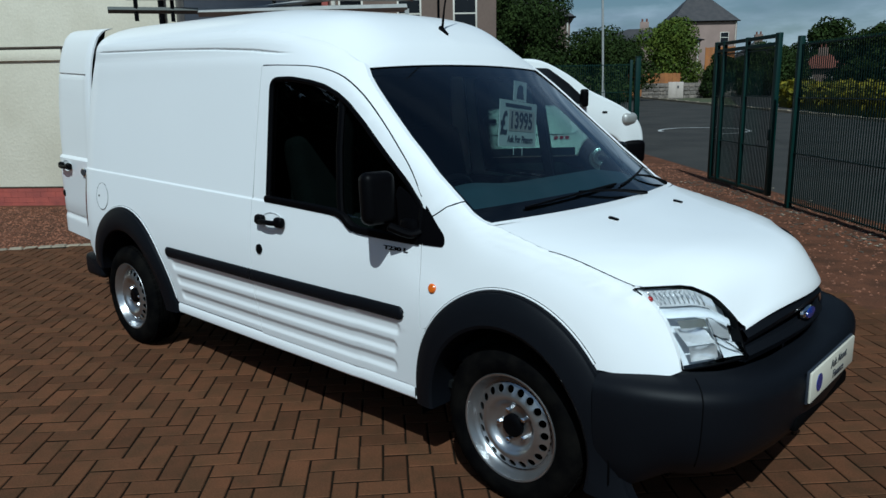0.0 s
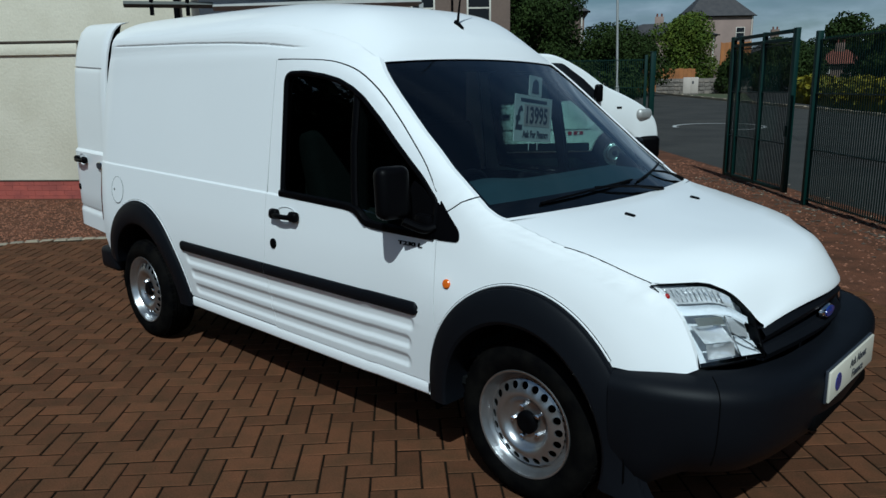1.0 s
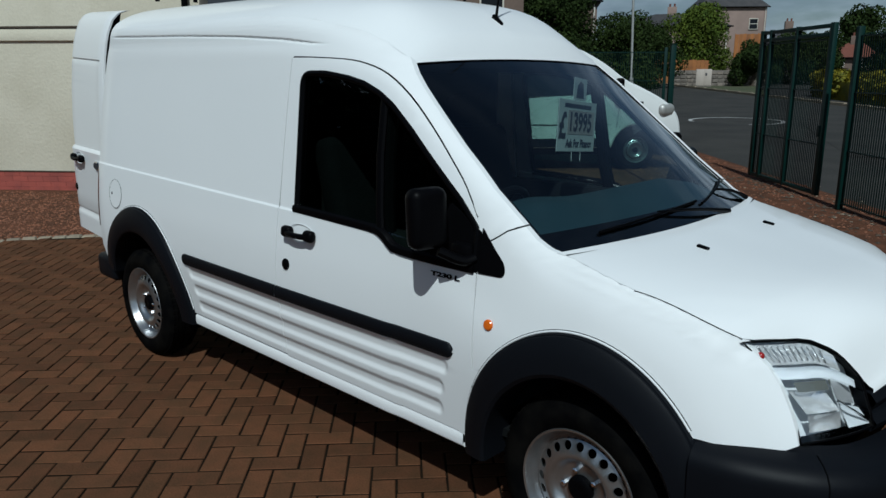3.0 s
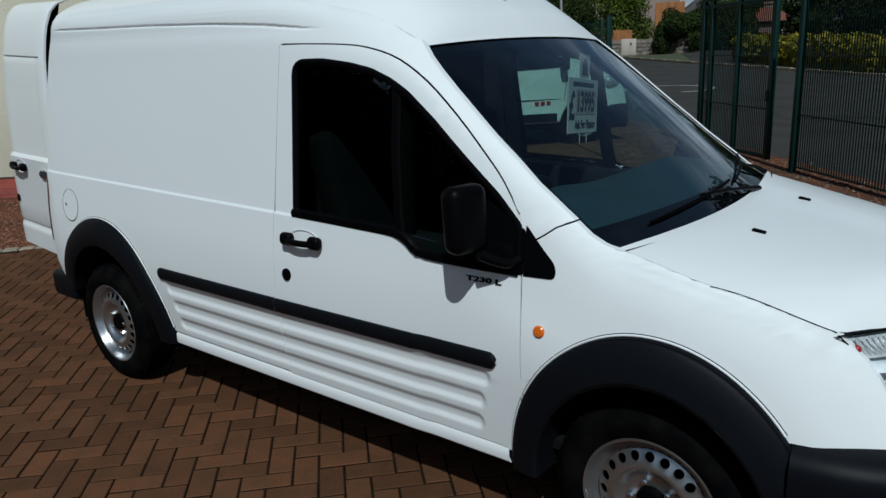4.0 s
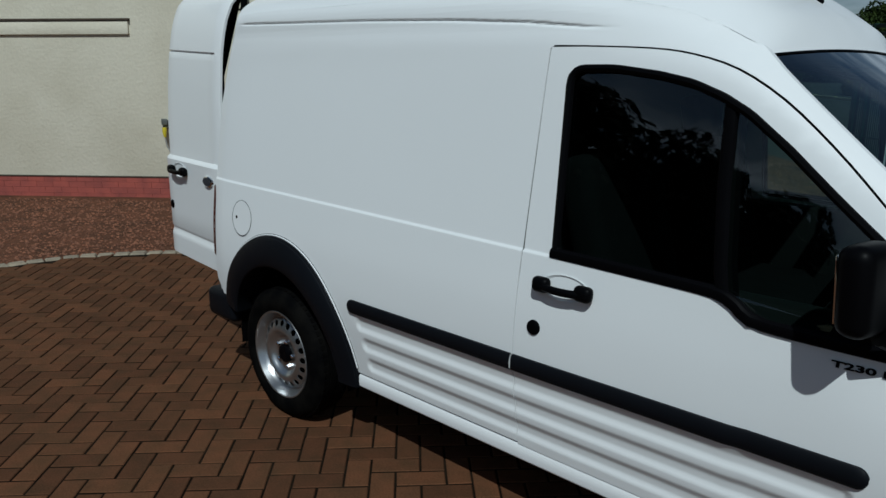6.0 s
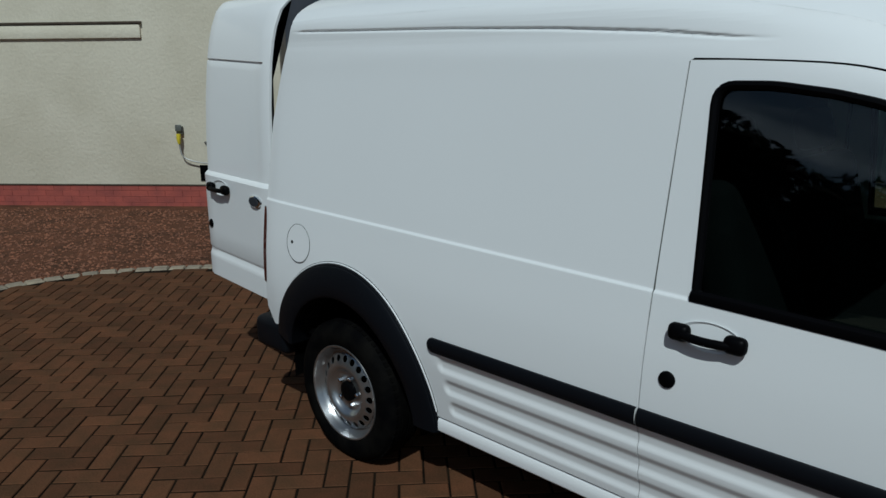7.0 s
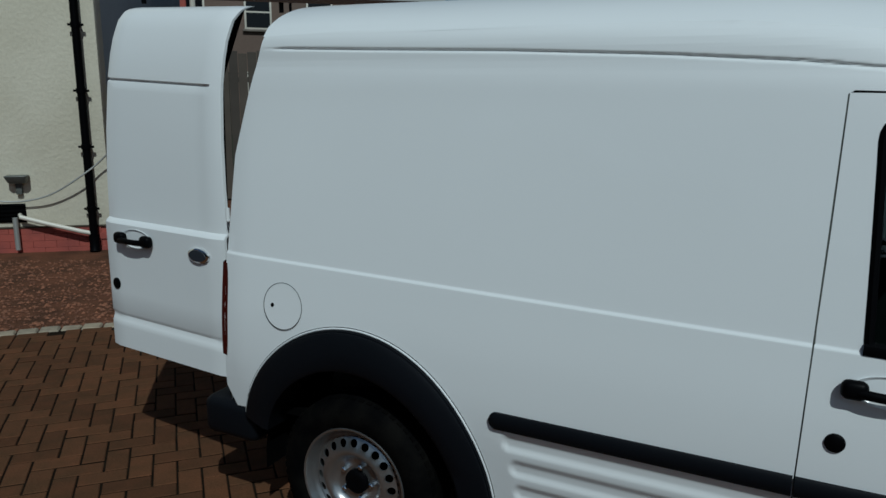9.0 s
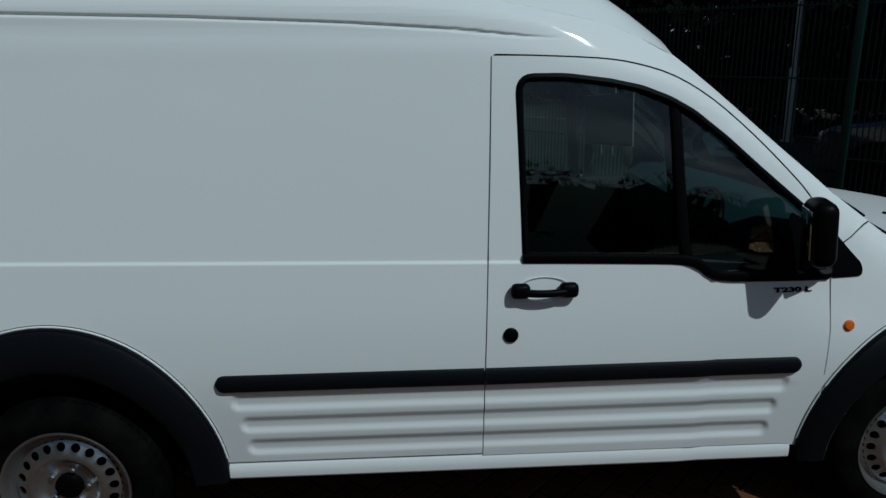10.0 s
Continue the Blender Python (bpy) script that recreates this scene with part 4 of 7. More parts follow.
def bonnet_half(x):
    if x < 0.43:                                     # meets the wing's upper edge
        return half_width(x, wing_top(x)) + 0.001
    return float(np.interp(x, (0.43, 0.457, 0.496, 0.533, 0.57, 0.61, 0.65, 0.69, 0.77), (half_width(0.43, wing_top(0.43)) + 0.001, 0.628, 0.560, 0.512, 0.480, 0.452, 0.418, 0.388, 0.385)))


BONNET_MID = smooth_curve([(-0.15, 1.066, 0), (0.0, 1.055, 0), (0.11, 1.040, 0), (0.25, 1.022, 0), (0.39, 1.004, 0), (0.50, 0.989, 0), (0.58, 0.971, 0), (0.65, 0.944, 0), (0.71, 0.904, 0), (0.752, 0.850, 0), (0.776, 0.806, 0), (0.79, 0.78, 0)], 6)
BONNET_EDGE = smooth_curve([(-0.15, 1.059, 0), (-0.05, 1.0315, 0), (0.05, 1.009, 0), (0.15, 0.985, 0), (0.27, 0.958, 0), (0.43, 0.900, 0), (0.457, 0.896, 0), (0.496, 0.889, 0), (0.533, 0.881, 0), (0.57, 0.872, 0), (0.61, 0.846, 0), (0.65, 0.796, 0), (0.690, 0.746, 0), (0.76, 0.736, 0)], 6)


def bonnet_z(x, y):
    u = min(1, abs(y) / bonnet_half(x))
    back, front = -0.045 - 0.095 * u * u, 0.775 - 0.085 * u * u
    s = (x - back) / (front - back)
    zc = float(np.interp(-0.045 + 0.82 * s, [q.x for q in BONNET_MID], [q.y for q in BONNET_MID]))
    xe = -0.140 + 0.83 * s
    ze = wing_top(xe) + 0.0008 if -0.13 < xe < 0.43 else float(np.interp(xe, [q.x for q in BONNET_EDGE], [q.y for q in BONNET_EDGE]))
    return zc - (zc - ze) * u ** (3.6 + 0.9 * min(1, max(0, (s - 0.60) / 0.15)) - 1.5 * min(1, max(0, (s - 0.86) / 0.14)))


def bonnet_mesh():
    rows = []
    for u in np.linspace(-1, 1, 49):
        row = []
        front = 0.775 - 0.085 * u * u
        back = -0.045 - 0.095 * u * u
        for t in np.linspace(0, 1, 38):
            x = back + (front - back) * (1 - (1 - t) ** 1.25)
            y = u * bonnet_half(x)
            row.append((x, y, bonnet_z(x, y)))
        last = row[-1]
        row += [(last[0] + 0.002, last[1], last[2] - 0.012), (last[0] - 0.03, last[1], last[2] - 0.02)]
        rows.append(row)
    bm = sheet(rows)
    for f in bm.faces:
        f.normal_update()
        if f.normal.z < 0:
            f.normal_flip()
    return bm


part("bonnet", bonnet_mesh(), PAINT, van)
for s in (-1, 1):
    jet = boxed((-0.026, -0.009, 0), (0.016, 0.009, 0.011), 0.004, pose(0.125, s * 0.281, bonnet_z(0.125, 0.281) - 0.003, 0, 10, 0))
    part("washer_jet", jet, BLACK, van, "black washer jet")
    xs = np.linspace(0.13, 0.427, 40)
    line = [np.polyfit(xs, [f(x) for x in xs], 3) for f in (lambda x: half_width(x, wing_top(x)), wing_top)]
    seam = [(x, s * (float(np.polyval(line[0], x)) + 0.0012), float(np.polyval(line[1], x)) + 0.0018) for x in xs]
    part("shut_line", tube(bmesh.new(), seam, 0.0013, 6), DARK, van, "dark gap beside the bonnet")
    scuttle = sheet([[(-0.045 - 0.095 * u * u + d, 0.725 * u, z) for d, z in ((0.03, 1.052), (-0.02, 1.046), (-0.07, 1.05))] for u in (s * k / 12 for k in range(13))])
    part("scuttle", scuttle, PLASTIC, van, "black scuttle panel")


# headlights
def lamp_cap(u):
    """How high the lens reaches: its inner top corner is swept down."""
    return 1 - 0.38 * max(0.0, (u - 0.52) / 0.48) ** 1.8


def lamp_point(s, u, v, capped=True):
    """u from the rear edge to the inner edge, v from the foot to the top."""
    if capped:
        v = v * lamp_cap(u)
    rear = Vector((0.600, 0.660, 0.648)).lerp(Vector((0.434, 0.687, 0.897)), v)
    inner = Vector((0.706, 0.402, 0.645)).lerp(Vector((0.600, 0.396, 0.880)), v)
    p = rear.lerp(inner, u)
    b = 0.036 * math.sin(math.pi * u) * (0.62 - 0.20 * v) + 0.014 * math.sin(math.pi * v)
    p += Vector((0.70, 0.62, 0.30)).normalized() * b
    p.y -= 0.034 * (1 - u) ** 4 * math.sin(math.pi * min(1, v)) ** 0.7      # tucked behind the wing's edge
    return Vector((p.x, s * p.y, p.z))


for s in (-1, 1):
    lens_bm = sheet([[lamp_point(s, a / 12, b / 10) for b in range(11)] for a in range(13)])
    for f in lens_bm.faces:
        f.normal_update()
        if f.normal.x < 0:
            f.normal_flip()
    lens = part("headlight", lens_bm, CLEAR, van, "clear headlight lens over bright reflectors")
    lens.visible_shadow = False

    def inner(u0, u1, v0, v1, deep, n=6, curve=0.0, tu=0.0, tv=0.0):
        """A reflector face behind the lens: bowed by curve, leaning by tu across and tv upwards."""
        rows = []
        for a in range(n + 1):
            row = []
            for b in range(n + 1):
                p = lamp_point(s, u0 + (u1 - u0) * a / n, v0 + (v1 - v0) * b / n)
                d = deep + tu * a / n + tv * b / n + curve * (1 - (2 * a / n - 1) ** 2) * (1 - (2 * b / n - 1) ** 2)
                row.append(p - Vector((0.85, s * 0.35, 0.12)) * d)
            rows.append(row)
        return sheet(rows)

    def inset(u, v, d):
        return lamp_point(s, u, v) - Vector((0.85, s * 0.35, 0.12)) * d
    part("housing", inner(0.0, 1.0, 0.0, 1.0, 0.050, 10, 0.02), LAMP_GREY, lens, "grey lamp housing")
    pod = part("indicator_pod", inner(0.06, 0.82, 0.74, 0.95, 0.012, 10, 0.03), REFLECTOR, lens, "ribbed indicator reflector")
    for k in range(11):
        u = 0.12 + 0.058 * k
        part("rib", tube(bmesh.new(), [inset(u, 0.77, 0.014), inset(u + 0.012, 0.84, 0.020), inset(u, 0.92, 0.014)], 0.0022, 6), STEEL, pod)
    part("reflector", inner(0.06, 0.92, 0.595, 0.72, 0.010, 8, 0.012, 0.0, -0.006), LAMP_GREY, lens)
    part("slot", inner(0.24, 0.60, 0.46, 0.56, 0.014, 6), GREYBOX, lens, "dark slot above the main reflector")
    part("reflector", inner(0.20, 0.60, 0.25, 0.45, 0.008, 8, 0.020, 0.0, 0.030), REFLECTOR, lens, "bright main reflector")
    part("reflector", inner(0.20, 0.60, 0.05, 0.24, 0.026, 8, 0.016, 0.0, -0.020), REFLECTOR, lens)
    part("reflector", inner(0.64, 0.95, 0.32, 0.57, 0.010, 8, 0.006, 0.030, 0.0), REFLECTOR, lens)
    part("reflector", inner(0.62, 0.97, 0.05, 0.28, 0.010, 8, 0.010, -0.004, 0.026), LAMP_GREY, lens)
    part("divider", tube(bmesh.new(), [inset(0.60, 0.36, 0.006), inset(0.78, 0.24, 0.006), inset(0.965, 0.10, 0.005)], 0.0042, 8), CHROME, lens, "bright diagonal edge")
    part("divider", tube(bmesh.new(), [inset(0.62, 0.05, 0.006), inset(0.615, 0.3, 0.008), inset(0.62, 0.58, 0.006)], 0.0030, 8), CHROME, lens)
    p = inset(0.07, 0.84, 0.010)
    bulb = bmesh.new()
    bmesh.ops.create_uvsphere(bulb, u_segments=12, v_segments=8, radius=0.011, matrix=Matrix.Translation(p))
    part("bulb", bulb, RED, lens, "small dark red bulb cover")
    rim_line = [lamp_point(s, 0, v / 8) for v in range(9)] + [lamp_point(s, u / 8, 1) for u in range(1, 9)] + [lamp_point(s, 1, 1 - v / 8) for v in range(1, 9)] + [lamp_point(s, 1 - u / 8, 0) for u in range(1, 8)]
    rows = []
    for a in range(25):
        u = a / 24
        x = 0.432 + 0.232 * u ** 1.12
        edge = Vector((x - 0.004, s * (bonnet_half(x) - 0.003), bonnet_z(x, bonnet_half(x)) - 0.007))
        lip = lamp_point(s, u, 1)
        rows.append([lip - Vector((0.02, 0.012 * s, 0.012)), lip, lip.lerp(edge, 0.5) - Vector((0.003, 0.003 * s, 0.002)), edge, edge - Vector((0.02, 0.02 * s, 0.01))])
    corner = sheet(rows)
    bmesh.ops.recalc_face_normals(corner, faces=corner.faces)
    rows = [[lamp_point(s, 1, v / 6), lamp_point(s, 1, v / 6) + Vector((-0.010, -0.014 * s, 0)), lamp_point(s, 1, v / 6) + Vector((-0.05, -0.020 * s, 0))] for v in range(7)]
    side = sheet(rows)
    bmesh.ops.recalc_face_normals(side, faces=side.faces)
    part("lamp_frame", side, PLASTIC, lens, "dark frame beside the lens")
    part("lamp_frame", corner, BLACK, lens, "black frame above the lens")
    part("lamp_seal", tube(bmesh.new(), rim_line + rim_line[:1], 0.0036, 6), BLACK, lens)

# grille
for k, (z0, z1, x0, arch) in enumerate(((0.684, 0.736, 0.756, 0.056), (0.622, 0.674, 0.764, 0.032))):
    rows = []
    for u in np.linspace(-1, 1, 25):
        y = 0.396 * u
        x = x0 - 0.070 * u * u
        up = arch * (1 - u * u)
        rows.append([(x - 0.06, y, z1 + up), (x, y, z1 - 0.003 + up), (x + 0.018, y, (z0 + z1) / 2 + up), (x + 0.006, y, z0 + up), (x - 0.06, y, z0 + up)])
    bm = sheet(rows)
    bmesh.ops.recalc_face_normals(bm, faces=bm.faces)
    part("grille_bar", bm, PLASTIC, van, "dark grey grille bar")
part("grille_back", sheet([[(0.705 - 0.070 * u * u, 0.41 * u, z) for z in (0.59, 0.740 + 0.05 * (1 - u * u))] for u in np.linspace(-1, 1, 15)]), DARK, van)
bm = lathe(bmesh.new(), [(0.0001, 0.020), (0.050, 0.017), (0.060, 0.010), (0.062, 0)], 32, "x")
bmesh.ops.scale(bm, vec=(1, 0.95, 0.42), verts=bm.verts)
bmesh.ops.translate(bm, vec=(0.764, 0, 0.722), verts=bm.verts)
badge = part("badge", bm, CHROME, van, "oval blue badge with a bright rim")
bm = lathe(bmesh.new(), [(0.0001, 0.024), (0.047, 0.021), (0.050, 0.015)], 32, "x")
bmesh.ops.scale(bm, vec=(1, 0.95, 0.40), verts=bm.verts)
bmesh.ops.translate(bm, vec=(0.764, 0, 0.722), verts=bm.verts)
part("enamel", bm, BLUE, badge)


# front bumper: plan line of the outer face, and a profile
def bumper_half():
    """Plan points from the wheel arch round to the middle."""
    pts = smooth_curve([(0.375, 0.805, 0), (0.48, 0.792, 0), (0.58, 0.755, 0), (0.675, 0.695, 0), (0.752, 0.60, 0), (0.798, 0.46, 0), (0.830, 0.24, 0), (0.840, 0, 0)], 5)
    return pts


def bumper_mesh():
    half = bumper_half()
    line = [Vector((p.x, -p.y, 0)) for p in half] + [Vector((p.x, p.y, 0)) for p in half[::-1][1:]]
    rows = []
    n = len(line)
    for k, p in enumerate(line):
        way = (line[min(k + 1, n - 1)] - line[max(k - 1, 0)]).normalized()
        out_n = Vector((way.y, -way.x, 0))
        if out_n.dot(p - Vector((0.2, 0, 0))) < 0:
            out_n = -out_n
        mid = 1 - min(1, abs(p.y) / 0.8)
        top = 0.632 - 0.030 * min(1, mid * 1.5)
        lift = 0.075 * min(1.0, max(0.0, (p.x - 0.47) / 0.14))
        prof = ((-0.10, top + 0.008), (-0.05, top + 0.004), (-0.012, top - 0.005), (0.014, top - 0.017), (0.030, top - 0.036), (0.0345, top - 0.050), (0.0355, top - 0.066), (0.035, 0.53), (0.032, 0.48), (0.027, 0.43 + 0.2 * lift), (0.014, 0.35 + 0.6 * lift), (-0.012, 0.272 + lift), (-0.05, 0.225 + lift), (-0.14, 0.205 + lift))
        rows.append([p + out_n * d + Vector((0, 0, z)) for d, z in prof])
    BUMPER_ROWS.extend(rows)
    bm = sheet(rows)
    bmesh.ops.recalc_face_normals(bm, faces=bm.faces)
    return bm


BUMPER_ROWS = []
part("front_bumper", bumper_mesh(), PLASTIC, van, "dark grey plastic front bumper")
part("lower_grille", boxed((0.78, -0.30, 0.375), (0.856, 0.30, 0.435), 0.015), DARK, van, "dark lower intake")
for s in (-1, 1):
    part("bumper_seam", tube(bmesh.new(), [p for p in min((r for r in BUMPER_ROWS if r[0].y * s > 0), key=lambda r: abs(r[5].x - 0.690))[1:12]], 0.0022, 6), DARK, van)
# sales plate in the number plate's place
plate = part("plate", boxed((0.868, -0.262, 0.476), (0.878, 0.262, 0.586), 0.004), PLATE, van, "white sales plate with blue emblem and dark words")
part("plate_edge", boxed((0.860, -0.266, 0.472), (0.870, 0.266, 0.590), 0.003), INK, plate)
PLATE_M = Matrix(((0, 0, 1, 0.8795), (1, 0, 0, 0.055), (0, 1, 0, 0.552), (0, 0, 0, 1)))
writing("lettering", "Ask About", 0.045, INK, plate, PLATE_M)
writing("lettering", "Finance", 0.045, INK, plate, PLATE_M @ Matrix.Translation((0, -0.045, 0)))
bm = lathe(bmesh.new(), [(0.0001, 0.0018), (0.032, 0.0018), (0.032, 0)], 24, "x")
bmesh.ops.translate(bm, vec=(0.8785, -0.175, 0.530), verts=bm.verts)
part("emblem", bm, BLUE, plate)


# wheel arch trims
def arch_mesh(side, arch, a0, a1, inner, outer, flare=0.0, n=46):
    cx, cz, _, _ = arch
    rows = []
    for k in range(n + 1):
        a = radians(a0 + (a1 - a0) * k / n)
        ca, sa = math.cos(a), math.sin(a)

        def at(f, outy):
            wide = outer[0] + (flare * ca if ca > 0 else 0) + (5 * flare * (a / radians(a0)) ** 2 if a * a0 > 0 and a0 < -5 else 0)
            x = cx + (inner[0] + (wide - inner[0]) * f) * ca
            z = cz + (inner[1] + (outer[1] - inner[1]) * f) * sa
            return (x, side * (half_width(x, max(z, 0.3)) + outy), z)
        rows.append([at(1.04, -0.01), at(1.0, 0.007), at(0.985, 0.0125), at(0.955, 0.0125), at(0.945, 0.019), at(0.85, 0.026), at(0.45, 0.034), at(0.1, 0.036), at(0.0, 0.028), at(-0.02, 0.0), at(-0.03, -0.10)])
    bm = sheet(rows)
    bmesh.ops.recalc_face_normals(bm, faces=bm.faces)
    return bm


for _, s in SIDES:
    part("arch_trim", arch_mesh(s, ARCH_R, -1, 163, (0.398, 0.430), (0.517, 0.568)), PLASTIC, van, "dark grey plastic arch trim")
    part("arch_trim", arch_mesh(s, ARCH_F, -15, 181, (0.352, 0.405), (0.452, 0.538), 0.013), PLASTIC, van, "dark grey plastic arch trim")
    # painted flange of the body round each trim
    for arch, a0, a1, outer, flare in ((ARCH_R, 8, 172, (0.517, 0.568), 0.0), (ARCH_F, 40, 172, (0.452, 0.538), 0.013)):
        # arch_gap is a black line drawn for the groove's shade
        for name, off, lift, r, mat in (("arch_flange", 0.0040, 0.002, 0.0036, PAINT), ("arch_gap", 0.0086, 0.0005, 0.0012, DARK)):
            line = []
            for k in range(41):
                a = radians(a0 + (a1 - a0) * k / 40)
                x = arch[0] + (outer[0] + flare * max(0.0, math.cos(a)) + off) * math.cos(a)
                z = arch[1] + (outer[1] + off) * math.sin(a)
                line.append((x, s * (half_width(x, z) + lift), z))
            part(name, tube(bmesh.new(), line, r, 8), mat, van)
    # inner arches, the wheel wells' shade put into their black colour
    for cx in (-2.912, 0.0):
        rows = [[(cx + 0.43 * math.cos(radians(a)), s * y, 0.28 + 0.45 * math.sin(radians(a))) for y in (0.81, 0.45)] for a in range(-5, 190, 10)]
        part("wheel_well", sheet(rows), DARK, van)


# side mouldings, in two lengths each
def moulding(side, x0, x1, round0, round1):
    rows = []
    n = 44
    for k in range(n + 1):
        x = x0 + (x1 - x0) * (0.5 - 0.5 * math.cos(math.pi * k / n))
        e0 = min(1, max(0.02, (x - x0) / 0.026)) if round0 else 1
        e1 = min(1, max(0.02, (x1 - x) / 0.026)) if round1 else 1
        g = math.sqrt(1 - (1 - min(e0, e1)) ** 2)
        mid = 0.6645
        row = []
        for dz, d in ((-0.0285, -0.004), (-0.0275, 0.006), (-0.02, 0.011), (0, 0.013), (0.02, 0.011), (0.0275, 0.006), (0.0285, -0.004)):
            z = mid + dz * g
            row.append((x, side * (half_width(x, mid) + 0.002 + d * (0.35 + 0.65 * g)), z))
        rows.append(row)
    bm = sheet(rows)
    bmesh.ops.holes_fill(bm, edges=bm.edges[:], sides=8)
    bmesh.ops.recalc_face_normals(bm, faces=bm.faces)
    return bm


for _, s in SIDES:
    part("side_moulding", moulding(s, -2.403, -1.547, True, False), PLASTIC, van, "dark plastic side moulding")


def side_frame(x, z, side, lift=0.0):
    """A pose on the van's side: x forward along it, y up, z out."""
    e = 0.01
    gz = (half_width(x, z + e) - half_width(x, z - e)) / (2 * e)
    gx = (half_width(x + e, z) - half_width(x - e, z)) / (2 * e)
    nrm = Vector((-gx, side, -gz)).normalized()
    fwd = Vector((1, side * gx, 0)).normalized()
    up = nrm.cross(fwd) * (1 if side < 0 else -1)
    up = up if up.z > 0 else -up
    fwd = up.cross(nrm)
    p = Vector((x, side * (half_width(x, z)), z)) + nrm * lift
    return Matrix(((fwd.x, up.x, nrm.x, p.x), (fwd.y, up.y, nrm.y, p.y), (fwd.z, up.z, nrm.z, p.z), (0, 0, 0, 1)))


def pull_handle(parent, m, length=0.215):
    """A black bar handle over a scooped recess."""
    h = length / 2
    bm = lathe(bmesh.new(), [(0.0001, -0.014), (0.5, -0.012), (0.80, -0.005), (1.0, 0.0015)], 36, "z")
    bmesh.ops.scale(bm, vec=(h * 0.80, 0.040, 1), verts=bm.verts)
    bmesh.ops.translate(bm, vec=(0, 0, 0.0035), verts=bm.verts)
    cup = part("handle_cup", bm, PAINT, parent)
    cup.matrix_basis = m
    bm = tube(bmesh.new(), smooth_curve([(-h + 0.03, -0.004, 0.026), (-h + 0.07, -0.006, 0.034), (0, -0.007, 0.036), (h - 0.07, -0.006, 0.034), (h - 0.03, -0.004, 0.026)], 6), 0.0125, 12, flat=(1.0, 0.85))
    box(bm, (-h, -0.025, 0.0), (-h + 0.062, 0.025, 0.038), 0.018, None, 4)
    box(bm, (h - 0.062, -0.025, 0.0), (h, 0.025, 0.038), 0.018, None, 4)
    grip = part("door_handle", bm, BLACK, parent, "black bar handle")
    grip.matrix_basis = m
    return grip


def key_lock(parent, m):
    bm = lathe(bmesh.new(), [(0.025, -0.004), (0.024, 0.004), (0.018, 0.008), (0.0001, 0.008)], 28, "z")
    ob = part("lock_cap", bm, BLACK, parent, "round black lock cap")
    ob.matrix_basis = m


def mirror_thing(parent, s):
    arm = part("door_mirror", boxed((-0.040, -0.070, -0.104), (0.040, 0.070, 0.100), 0.034, None, 5), BLACK, parent, "black door mirror")
    arm.matrix_basis = pose(-0.532, s * 0.922, 1.140, 0, -4, s * 14)
    bm = tube(bmesh.new(), smooth_curve([(-0.43, s * 0.80, 1.00), (-0.45, s * 0.84, 0.995), (-0.50, s * 0.90, 1.03)], 5), 0.020, 12, flat=(1.2, 0.9))
    box(bm, (-0.52, min(s * 0.79, s * 0.83), 0.97), (-0.43, max(s * 0.79, s * 0.83), 1.05), 0.02)
    part("mirror_arm", bm, BLACK, parent)
    gl = part("mirror_glass", boxed((-0.003, -0.050, -0.078), (0.003, 0.050, 0.074), 0.002), CHROME, arm)
    gl.location = (-0.0385, 0, 0)


